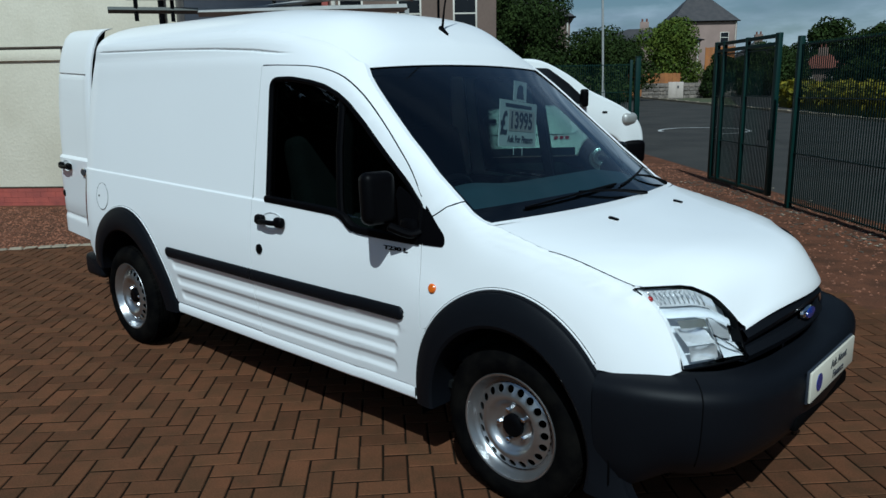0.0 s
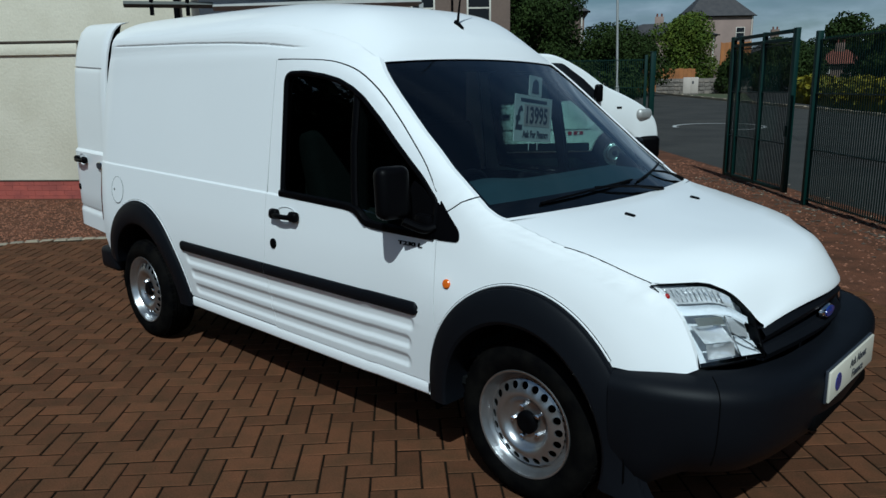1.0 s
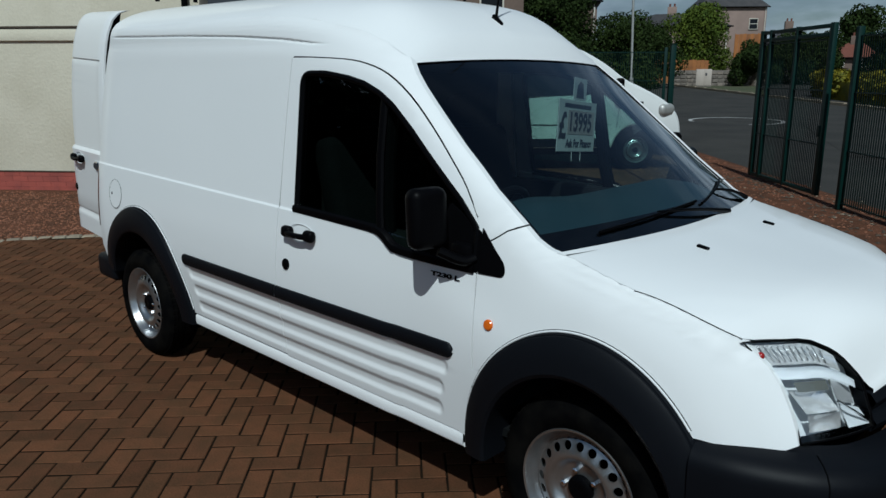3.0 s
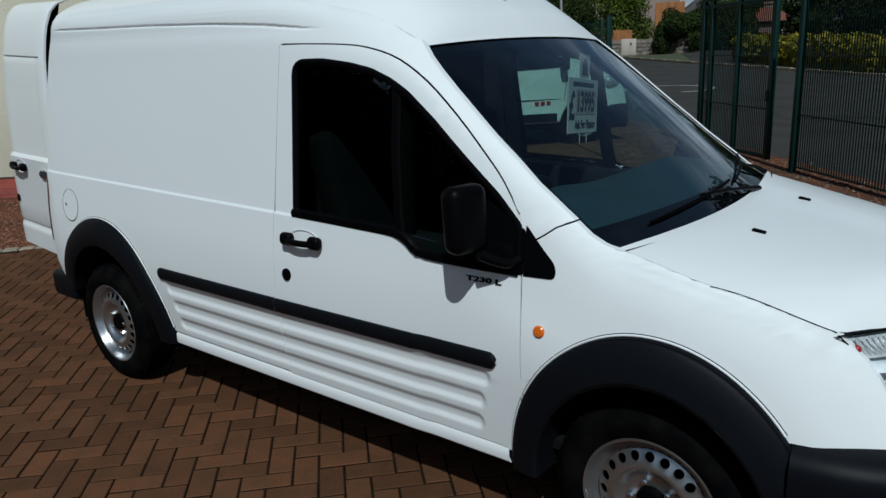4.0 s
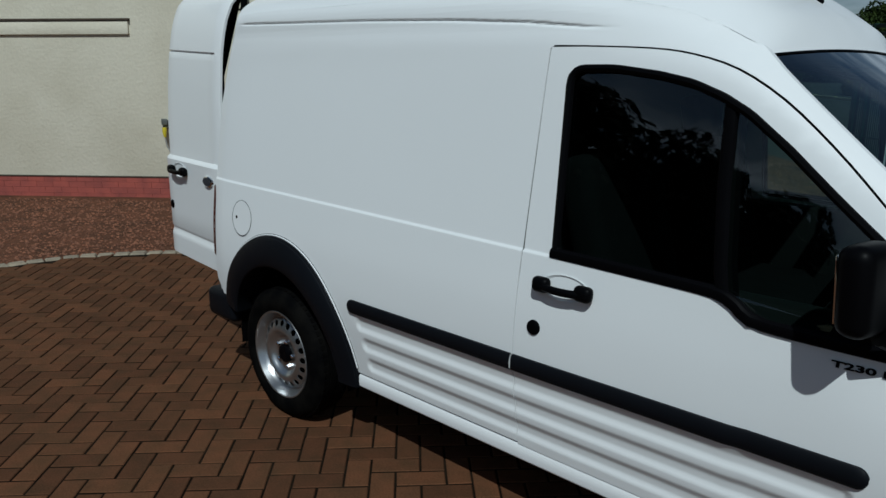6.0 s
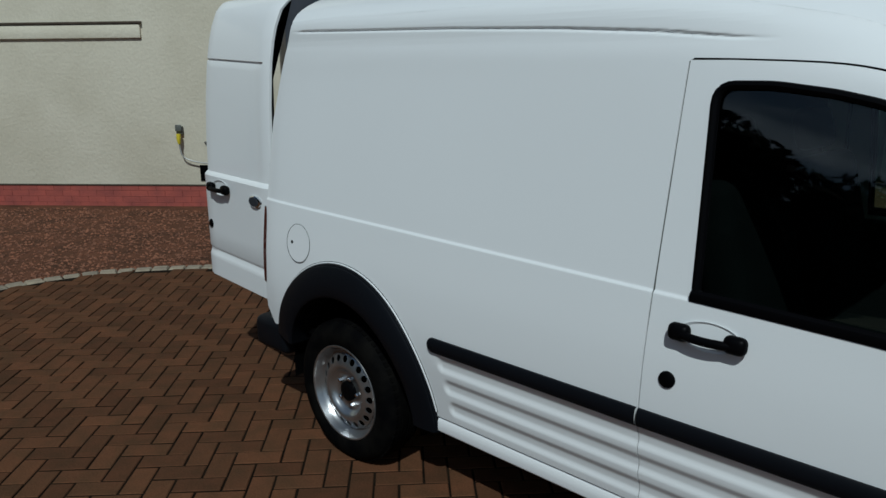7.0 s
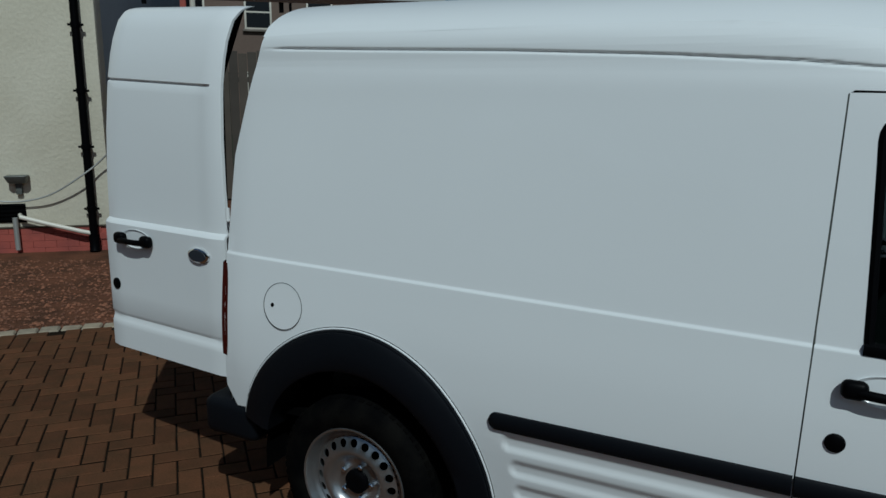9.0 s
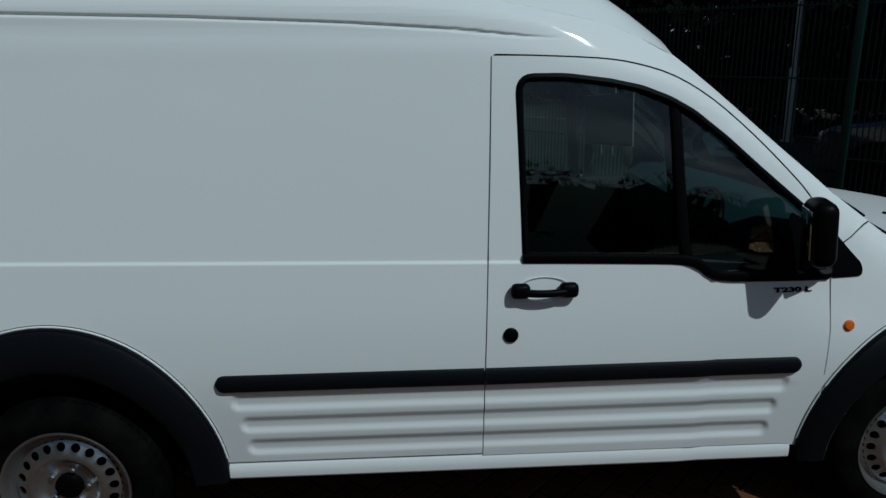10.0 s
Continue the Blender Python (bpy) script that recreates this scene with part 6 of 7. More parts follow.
# price card hung inside the windscreen
def price_card():
    t = thing("price_card", "white sales card with a price behind the windscreen", "price card")
    u = Vector((-0.21, 0.97, -0.09)).normalized()
    n = u.cross(Vector((0, 0, 1))).normalized()
    up = n.cross(u)
    c = Vector((-0.838, 0.385, 1.362))
    t.matrix_basis = Matrix(((u.x, up.x, n.x, c.x), (u.y, up.y, n.y, c.y), (u.z, up.z, n.z, c.z), (0, 0, 0, 1)))
    part("card", boxed((-0.235, -0.125, -0.0015), (0.235, 0.110, 0.0015), 0.001), WHITE_CARD, t, smooth=0)
    # dark sheet added so the pale card doesn't show from behind
    part("card_back", boxed((-0.232, -0.122, -0.0040), (0.232, 0.107, -0.0022)), INK, t, "dark back of the card", smooth=0)
    part("tag", boxed((-0.075, 0.112, -0.0015), (0.085, 0.215, 0.0015)), WHITE_CARD, t, smooth=0)
    bm = bmesh.new()
    vs = [bm.verts.new(p) for p in ((-0.045, 0.125, 0.003), (0.05, 0.125, 0.003), (0.035, 0.19, 0.003), (0.0, 0.20, 0.003), (-0.035, 0.18, 0.003))]
    bm.faces.new(vs)
    part("tag_mark", bm, INK, t, smooth=0)
    part("print_bar", boxed((-0.17, 0.077, 0.002), (0.16, 0.094, 0.003)), INK, t, smooth=0)
    part("digit_patch", boxed((-0.125, -0.045, 0.0018), (0.205, 0.065, 0.0026)), GALV, t, smooth=0)
    writing("lettering", "£", 0.16, INK, t, pose(-0.185, -0.012, 0.003), bold=0.004)
    writing("lettering", "13995", 0.118, INK, t, pose(0.030, 0.008, 0.0035), bold=0.003)
    writing("lettering", "Ask For Finance", 0.050, INK, t, pose(0.03, -0.088, 0.003), bold=0.0015)
    for x in (-0.05, 0.06):
        part("cord", tube(bmesh.new(), [(x, -0.125, 0), (x, -0.17, 0.002)], 0.0015, 5), WHITE_CARD, t)


price_card()


# ---- the second white van, parked by the entrance ----
def rounded_prism(profile, half, bevel, seg=3, taper=None):
    """A side outline in (x, z) carried across the width; taper narrows it with height and towards the nose."""
    bm = bmesh.new()
    n = len(profile)
    ys = [-1, -0.5, 0, 0.5, 1]
    rows = [[bm.verts.new((x, half * y, z)) for x, z in profile] for y in ys]
    for a, b in zip(rows, rows[1:]):
        for q in range(n):
            bm.faces.new((a[q], a[(q + 1) % n], b[(q + 1) % n], b[q]))
    bm.faces.new(rows[0])
    bm.faces.new(rows[-1][::-1])
    bmesh.ops.recalc_face_normals(bm, faces=bm.faces)
    rim = [e for e in bm.edges if e.calc_length() > 0 and abs(abs(e.verts[0].co.y) - half) < 1e-5 and abs(abs(e.verts[1].co.y) - half) < 1e-5]
    bmesh.ops.bevel(bm, geom=rim, offset=bevel, segments=seg, affect="EDGES", profile=0.5)
    if taper:
        for v in bm.verts:
            v.co.y *= taper(v.co.x, v.co.z)
    return bm


def second_van():
    v = thing("van", "white panel van with black bumper parked beside the gate", "van", (-5.90, 9.36, 0), 47)

    def narrow(x, z):
        return (1 - 0.10 * max(0, z - 0.95)) * (1 - 0.16 * max(0, (x - 0.15) / 0.7) ** 2)
    side = [(p.x, p.y) for p in smooth_curve([(-3.95, 0.42, 0), (-3.97, 1.1, 0), (-3.90, 1.86, 0), (-3.75, 2.02, 0), (-2.5, 2.06, 0), (-1.45, 2.05, 0), (-1.05, 2.00, 0), (-0.60, 1.77, 0), (-0.22, 1.50, 0), (0.05, 1.37, 0), (0.40, 1.19, 0), (0.62, 1.03, 0), (0.75, 0.84, 0), (0.80, 0.62, 0)], 4)]
    side += [(0.74, 0.50), (0.42, 0.42)] + [(0.40 * math.cos(radians(a)), 0.34 + 0.40 * math.sin(radians(a))) for a in range(8, 173, 11)] + [(-0.42, 0.36), (-2.68, 0.36)]
    side += [(-3.10 + 0.40 * math.cos(radians(a)), 0.34 + 0.40 * math.sin(radians(a))) for a in range(8, 173, 11)] + [(-3.55, 0.40)]
    part("body", rounded_prism(side, 0.93, 0.05, 3, narrow), PAINT_OLD, v)

    def on_side(loop, name, mat, lift=0.004, label=""):
        for s in (-1, 1):
            bm = bmesh.new()
            vs = [bm.verts.new((x, s * (0.93 * narrow(x, z) + lift), z)) for x, z in loop]
            f = bm.faces.new(vs)
            f.normal_update()
            if f.normal.y * s < 0:
                f.normal_flip()
            made = bmesh.ops.extrude_face_region(bm, geom=[f])["geom"]
            for g in made:
                if isinstance(g, bmesh.types.BMVert):
                    g.co.y -= s * 0.02
            part(name, bm, mat, v, label, smooth=0)
    on_side(rounded([(-2.05, 1.21), (-0.24, 1.28), (-0.60, 1.62), (-0.96, 1.88), (-2.05, 1.92)], 0.05), "side_window", PANE, 0.004, "dark door window")
    on_side([(-2.15, 0.55), (-2.142, 0.55), (-2.142, 1.85), (-2.15, 1.85)], "shut_line", DARK, 0.003)
    on_side([(-0.36, 0.72), (-0.352, 0.72), (-0.30, 1.12), (-0.308, 1.12)], "shut_line", DARK, 0.003)
    on_side(rounded([(-2.62, 0.385), (-0.48, 0.385), (-0.48, 0.525), (-2.62, 0.525)], 0.02), "rub_strip", PLASTIC, 0.016, "black side strip")
    on_side([(-2.02, 0.97), (-1.88, 0.97), (-1.88, 1.03), (-2.02, 1.03)], "door_handle", BLACK, 0.02)
    for k in range(3):
        on_side([(-0.86 + 0.10 * k, 0.665), (-0.79 + 0.10 * k, 0.665), (-0.79 + 0.10 * k, 0.725), (-0.86 + 0.10 * k, 0.725)], "print_bar", RED, 0.005, "small red sign letters as bars")
    on_side([(-2.6, 0.755), (-0.45, 0.755), (-0.45, 0.762), (-2.6, 0.762)], "pinstripe", GREYBOX, 0.004)
    rows = [[Vector((-0.98 + 0.70 * k / 8, 0.80 * u, 1.955 - 0.455 * k / 8 + 0.012)) for k in range(9)] for u in np.linspace(-0.95, 0.95, 7)]
    part("windscreen", sheet(rows), PANE, v)
    bm = boxed((0.36, -0.93, 0.22), (0.93, 0.93, 0.62), 0.08, None, 4)
    for q in bm.verts:
        q.co.x -= 0.16 * (abs(q.co.y) / 0.93) ** 3 * (1 if q.co.x > 0.6 else 0)
    part("front_bumper", bm, BLACK, v, "black front bumper")
    for s in (-1, 1):
        bm = boxed((0.30, s * 0.725 - 0.12, 0.88), (0.640, s * 0.725 + 0.070, 1.10), 0.09, None, 5)
        bmesh.ops.rotate(bm, cent=(0.64, s * 0.72, 0.9), matrix=Matrix.Rotation(radians(-s * 25), 3, "Z"), verts=bm.verts)
        part("headlight", bm, GALV, v, "clear oval headlight")
        part("door_mirror", boxed((-0.42, s * 1.02 - 0.09, 1.22), (-0.30, s * 1.02 + 0.09, 1.52), 0.04, None, 3), BLACK, v, "black door mirror")
        part("mirror_arm", boxed((-0.40, min(s * 0.88, s * 1.0), 1.22), (-0.34, max(s * 0.88, s * 1.0), 1.27), 0.01), BLACK, v)
        for x in (0.0, -3.10):
            w = part("wheel", TYRE, None, v, "black tyre on a silver steel wheel")
            w.matrix_basis = pose(x, s * 0.82, 0.325, 0, 0, 0 if s < 0 else 180) @ Matrix.Diagonal((1.04, 1, 1.04, 1))
            part("rim", RIM, None, w)
            part("hub_cap", CAP, None, w).location = (0, -0.066, 0)
        part("side_indicator", boxed((0.0, s * 0.90 - 0.012, 1.10), (0.09, s * 0.90 + 0.012, 1.135), 0.006), BLACK, v)
        part("wheel_well", boxed((-0.40, min(s * 0.35, s * 0.66), 0.30), (0.40, max(s * 0.35, s * 0.66), 0.76)), DARK, v)
    part("underbody", boxed((-3.7, -0.7, 0.24), (0.5, 0.7, 0.40)), DARK, v)


second_van()


# a dark car parked at the kerb beyond the fence
def dark_car(x, y, turn):
    """Nose along +x, front axle at x = 0."""
    c = thing("car", "dark blue hatchback parked in the shade beyond the fence", "car", (x, y, -0.03), turn)
    side = rounded([(-3.20, 0.24), (0.66, 0.22), (0.74, 0.42), (0.70, 0.62), (0.58, 0.76), (-0.42, 0.93), (-0.60, 0.955), (-1.30, 1.38), (-1.60, 1.44), (-2.70, 1.42), (-3.15, 0.98), (-3.26, 0.60)], [.05, .06, .08, .08, .10, .20, .12, .25, .25, .25, .15, .10], 5)

    def narrow(px, pz):
        return (1 - 0.22 * max(0.0, (pz - 0.85) / 0.6) ** 1.2) * (1 - 0.16 * max(0.0, (px - 0.10) / 0.64) ** 2) * (1 - 0.08 * max(0.0, (-2.6 - px) / 0.66) ** 2)
    part("body", rounded_prism(side, 0.83, 0.05, 3, narrow), CAR_BLUE, c, "dark blue body")
    for s in (-1, 1):
        for loop, name in (([(-0.78, 0.97), (-1.62, 0.97), (-1.62, 1.34), (-1.36, 1.33)], "side_window"), ([(-1.70, 0.97), (-2.72, 1.00), (-2.62, 1.32), (-1.70, 1.34)], "side_window")):
            bm = bmesh.new()
            f = bm.faces.new([bm.verts.new((px, s * (0.83 * narrow(px, pz) + 0.006), pz)) for px, pz in rounded(loop, 0.05)])
            for g in bmesh.ops.extrude_face_region(bm, geom=[f])["geom"]:
                if isinstance(g, bmesh.types.BMVert):
                    g.co.y -= s * 0.02
            bmesh.ops.recalc_face_normals(bm, faces=bm.faces)
            part(name, bm, PANE, c, smooth=0)
        lamp = boxed((0.40, s * 0.60 - 0.13, 0.55), (0.69, s * 0.60 + 0.10, 0.70), 0.05, None, 3)
        part("headlight", lamp, GALV, c, "clear headlight")
        part("door_mirror", boxed((-0.86, s * 0.90 - 0.08, 0.96), (-0.76, s * 0.90 + 0.08, 1.09), 0.03, None, 3), CAR_BLUE, c)
        for px in (0.0, -2.5):
            well = lathe(bmesh.new(), [(0.0001, 0.0), (0.335, 0.0), (0.335, 0.10)], 28, "y")
            bmesh.ops.translate(well, vec=(px, s * 0.832 - 0.05, 0.30), verts=well.verts)
            part("wheel_well", well, DARK, c)
            w = part("wheel", TYRE, None, c, "black tyre on a silver wheel")
            w.matrix_basis = pose(px, s * 0.76, 0.30, 0, 0, 0 if s < 0 else 180) @ Matrix.Diagonal((0.955, 0.9, 0.955, 1))
            disc = lathe(bmesh.new(), [(0.0001, 0.082), (0.05, 0.086), (0.09, 0.070), (0.17, 0.074), (0.195, 0.086), (0.205, 0.06)], 28, "y")
            part("rim", disc, GREYBOX, w, "dull grey wheel disc")
    screen = sheet([[(-0.62 - 0.66 * k / 6, 0.70 * u * (1 - 0.10 * k / 6), 0.985 + 0.40 * k / 6) for k in range(7)] for u in (-1, -0.5, 0, 0.5, 1)])
    part("windscreen", screen, PANE, c)


dark_car(4.15, 5.55, 133.6)


# grey canopy frame behind the van: posts and long beams
def canopy_frame():
    t = thing("canopy_frame", "grey metal canopy frame on thin posts", "canopy", (-5.05, 4.15, -0.02))
    base = Vector((-5.05, 4.15, -0.02))

    def bar(name, a, b, r, mat, flat=None):
        part(name, tube(bmesh.new(), [Vector(a) - base, Vector(b) - base], r, 4, flat=flat), mat, t)
    bar("beam", (-6.63, 0.85, 2.43), (-6.21, 1.67, 2.44), 0.035, GREYBOX)
    bar("beam", (-6.21, 1.67, 2.42), (-4.79, 3.52, 2.48), 0.045, GALV)
    bar("beam", (-6.55, 1.02, 2.57), (-4.75, 3.58, 2.59), 0.035, GALV)
    bar("brace", (-5.95, 2.05, 2.45), (-5.35, 2.85, 2.58), 0.025, GALV)
    for x, y in ((-6.50, 1.10), (-6.33, 1.43), (-5.75, 2.36)):
        bar("bracket", (x, y, 2.56), (x, y, 2.32), 0.025, BLACK)
    bar("post", (-4.79, 3.52, -0.02), (-4.79, 3.52, 2.47), 0.035, GALV)


canopy_frame()


# ---- beyond the yard ----
def window_unit(parent, x, y, z, w, h, name="window"):
    f = part(name, boxed((x - w / 2, y - 0.05, z), (x + w / 2, y + 0.02, z + h), 0.01), WHITE_PVC, parent)
    part("pane", boxed((x - w / 2 + 0.07, y - 0.056, z + 0.07), (x + w / 2 - 0.07, y - 0.045, z + h * 0.48)), PANE, f, smooth=0)
    part("pane", boxed((x - w / 2 + 0.07, y - 0.056, z + h * 0.53), (x + w / 2 - 0.07, y - 0.045, z + h - 0.07)), PANE, f, smooth=0)
    part("sill", boxed((x - w / 2 - 0.08, y - 0.12, z - 0.08), (x + w / 2 + 0.08, y + 0.02, z - 0.004), 0.01), STONE, f)


def hip_roof(bm_w, depth, z0, h, over=0.35, ridge=0.35):
    bm = bmesh.new()
    w, d = bm_w / 2 + over, depth / 2 + over
    lo = [bm.verts.new((sx * w, sy * d, z0)) for sx, sy in ((-1, -1), (1, -1), (1, 1), (-1, 1))]
    r = [bm.verts.new((-bm_w * ridge / 2, 0, z0 + h)), bm.verts.new((bm_w * ridge / 2, 0, z0 + h))]
    for f in ((lo[0], lo[1], r[1], r[0]), (lo[1], lo[2], r[1]), (lo[2], lo[3], r[0], r[1]), (lo[3], lo[0], r[0]), (lo[3], lo[2], lo[1], lo[0])):
        bm.faces.new(f)
    bmesh.ops.recalc_face_normals(bm, faces=bm.faces)
    return bm


def house(x, y, turn, w, d, eaves, roof_h, wall, roofmat, label, wins, ridge=0.3):
    h = thing("house", label, "house", (x, y, rise(x, y) - 0.3), turn)
    part("wall", boxed((-w / 2, -d / 2, 0), (w / 2, d / 2, eaves), 0.02), wall, h)
    roof = part("roof", hip_roof(w, d, eaves, roof_h, 0.35, ridge), roofmat, h, smooth=0)
    part("gutter", boxed((-w / 2 - 0.4, -d / 2 - 0.42, eaves - 0.12), (w / 2 + 0.4, -d / 2 - 0.3, eaves + 0.02), 0.02), BLACK, h)
    part("chimney", boxed((-0.5, -0.35, eaves + roof_h * 0.55), (0.5, 0.35, eaves + roof_h + 0.75), 0.03), wall, roof)
    for cx in (-0.25, 0.25):
        part("chimney_pot", tube(bmesh.new(), [(cx, 0, eaves + roof_h + 0.75), (cx, 0, eaves + roof_h + 1.1)], 0.11, 10), ROOF_TILE, roof)
    for wx, wz, ww, wh in wins:
        window_unit(h, wx, -d / 2, wz, ww, wh)
    for s in (-1, 1):
        part("drainpipe", tube(bmesh.new(), [(s * (w / 2 - 0.2), -d / 2 - 0.08, 0), (s * (w / 2 - 0.2), -d / 2 - 0.08, eaves)], 0.06, 8), WHITE_PVC, h)
    return h


x, y = out(114.0, 130)
house(x, y, 40, 9.7, 9.1, 9.7, 4.1, PEBBLEDASH, SLATE, "pinkish two-storey house with a dark hipped roof", [(-3.0, 6.4, 1.3, 1.6), (3.0, 6.4, 1.3, 1.6), (-3.0, 2.4, 1.5, 1.7), (3.0, 2.4, 1.5, 1.7)])
x, y = out(109.9, 110)
house(x, y, 30, 6.0, 5.6, 3.6, 2.5, BROWNSTONE, SLATE, "far cottage with a dark pyramid roof and chimney", [(-1.4, 1.3, 1.0, 1.2), (1.4, 1.3, 1.0, 1.2)], 0.1)
x, y = out(105.8, 96)
house(x, y, 15, 5, 5, 2.2, 1.6, BROWNSTONE, ROOF_TILE, "far house with a red tiled roof among trees", [(-1.3, 1.2, 1.0, 1.1), (1.3, 1.2, 1.0, 1.1)])
x, y = out(117.6, 92)
house(x, y, 28, 12, 7, 5.6, 1.6, PEBBLEDASH, SLATE, "far low house with chimneys above the trees", [(-3.3, 3.4, 1.0, 1.1), (2.3, 3.4, 1.0, 1.1)])
x, y = out(126.3, 62)
house(x, y, 36, 7, 7, 6.4, 2.4, BROWNSTONE, SLATE, "far house with a grey slate roof", [(-1.6, 4.0, 1.0, 1.2), (1.6, 4.0, 1.0, 1.2)])

# the brown tenement behind the yard
h = thing("tenement", "brown roughcast tenement with rows of windows", "building", (-22.0, 18.6, 0), 44)
part("wall", boxed((-8, 0, 0), (5.2, 8, 10.5), 0.03), BROWNSTONE, h)
part("roof", boxed((-8.3, -0.3, 10.5), (5.5, 8.3, 10.8), 0.03), SLATE, h)
for fx in (-6.4, -3.6, -0.8, 1.6, 3.9):
    for fz in (1.2, 4.0, 5.9, 8.0):
        window_unit(h, fx, 0, fz, 1.0, 1.25)
part("drainpipe", tube(bmesh.new(), [(-2.2, -0.1, 0), (-2.2, -0.1, 10.4)], 0.06, 8), WHITE_PVC, h)
part("drainpipe", tube(bmesh.new(), [(2.8, -0.1, 0), (2.8, -0.1, 10.4)], 0.05, 8), BLACK, h)

# red outbuilding with a shutter
r = thing("outbuilding", "red painted brick outbuilding behind the yard", "building", (-17.6, 11.0, 0), 50)
part("wall", boxed((-1.2, 0, 0), (1.4, 4, 6.0), 0.03), REDPAINT, r)
part("shutter", boxed((0.2, -0.05, 2.2), (1.2, 0.02, 5.6), 0.02), DARK, r)
part("roof", boxed((-1.4, -0.2, 6.0), (1.6, 4.2, 6.15), 0.03), SLATE, r)
part("pipe", tube(bmesh.new(), [(1.55, -0.1, 0), (1.55, -0.1, 6.2)], 0.07, 8), WHITE_PVC, r)


def plank_fence(x, y, turn, length, height, mat, label, gap=0.14):
    t = thing("timber_fence", label, "fence", (x, y, rise(x, y) - 0.03), turn)
    board = finish("board", boxed((0.004, -0.011, 0.05), (gap - 0.006, 0.011, height), 0.003, None, 1), mat, 0)
    n = int(length / gap)
    for k in range(n):
        part("board", board, None, t).location = (k * gap, 0, 0.012 * ((k * 7) % 5 - 2))
    for z in (height * 0.22, height * 0.82):
        part("rail", boxed((0, 0.013, z - 0.04), (length, 0.055, z + 0.04), 0.004), mat, t)
    for k in range(int(length / 1.8) + 1):
        part("post", boxed((k * 1.8 - 0.04, 0.056, 0), (k * 1.8 + 0.04, 0.136, height + 0.05), 0.004), mat, t)


plank_fence(-11.2, 4.7, 43, 5.0, 2.3, TIMBER_DARK, "dark weathered timber fence behind the house")
x, y = out(119.2, 64.5)
plank_fence(x, y, 26, 4.9, 1.9, TIMBER, "orange-brown timber fence on top of the bank", 0.3)
x, y = out(113.3, 70)
plank_fence(x, y, 20, 2.4, 4.0, TIMBER, "orange-brown timber gate below the house", 0.3)


# stone wall and cabinet across the street
def stone_wall():
    x0, y0 = out(117.6, 62)
    x1, y1 = out(111.0, 62)
    w = Vector((x1 - x0, y1 - y0, 0))
    t = thing("stone_wall", "low grey rubble stone wall across the street", "wall", (x0, y0, rise(x0, y0) - 0.1), math.degrees(math.atan2(w.y, w.x)))
    rng = random.Random(9)
    part("core", boxed((0, 0.03, 0), (w.length, 0.38, 1.22), 0.02), STONE, t)
    shapes = [finish("stone", boxed((0.01, -0.02, 0.01), (0.42, 0.06, 0.27 - 0.02 * k), 0.03, None, 1), STONE, 40) for k in range(4)]
    for row in range(4):
        xx = rng.uniform(-0.1, 0.1)
        while xx < w.length - 0.4:
            part("stone", rng.choice(shapes), None, t).location = (xx, rng.uniform(-0.02, 0.02), 0.02 + 0.29 * row)
            xx += 0.45


stone_wall()
x, y = out(115.2, 60)
cab = thing("street_cabinet", "cream telecom cabinet before the stone wall", "cabinet", (x, y, rise(x, y) - 0.05), 25)
body = part("body", boxed((-0.55, -0.22, 0.06), (0.55, 0.22, 1.28), 0.03), CREAM, cab)
part("plinth", boxed((-0.57, -0.24, 0), (0.57, 0.24, 0.06), 0.01), STONE, cab)
for s in (-1, 1):
    part("door", boxed((min(s * 0.01, s * 0.52), -0.235, 0.1), (max(s * 0.01, s * 0.52), -0.221, 1.24), 0.005), CREAM, cab)
part("notice", boxed((0.1, -0.242, 0.8), (0.22, -0.236, 1.0)), INK, cab, smooth=0)


def lamp_post(x, y, height, arm, turn, lean=0.0):
    t = thing("street_lamp", "tall grey street lamp post", "street lamp", (x, y, rise(x, y) - 0.05), turn)
    t.matrix_basis = t.matrix_basis @ Matrix.Rotation(radians(lean), 4, "Y")
    part("column", tube(bmesh.new(), [(0, 0, 0), (0, 0, 1.3), (0, 0, 1.32), (0, 0, height - 0.3)] + [(arm * k / 4, 0, height - 0.3 + 0.3 * math.sin(k / 4 * math.pi / 2)) for k in range(1, 5)], [0.085, 0.085, 0.055, 0.045, 0.04, 0.035, 0.03, 0.03], 12), GALV, t)
    part("lantern", boxed((arm - 0.05, -0.11, height - 0.06), (arm + 0.45, 0.11, height + 0.06), 0.04, None, 3), GALV, t)
    part("base", tube(bmesh.new(), [(0, 0, 0), (0, 0, 0.05)], 0.13, 12), GALV, t)


x, y = out(120.3, 33)
lamp_post(x, y, 5.7, 0.35, 0, -2)
lamp_post(5.13, 9.9, 6.5, 0.6, 90, 2)
for b, d, hh in ((104.2, 70, 4.6), (102.9, 78, 3.9)):
    x, y = out(b, d)
    lamp_post(x, y, hh, 0.9, -60)
x, y = out(101.6, 72)
sign = thing("street_sign", "small white street sign on a pole", "sign", (x, y, rise(x, y)), 12)
part("pole", tube(bmesh.new(), [(-0.8, 0, 0), (-0.8, 0, 5.2)], 0.05, 8), GALV, sign)
part("board", boxed((-0.6, -0.03, 3.2), (0.7, 0.03, 3.8), 0.01), WHITE_CARD, sign)


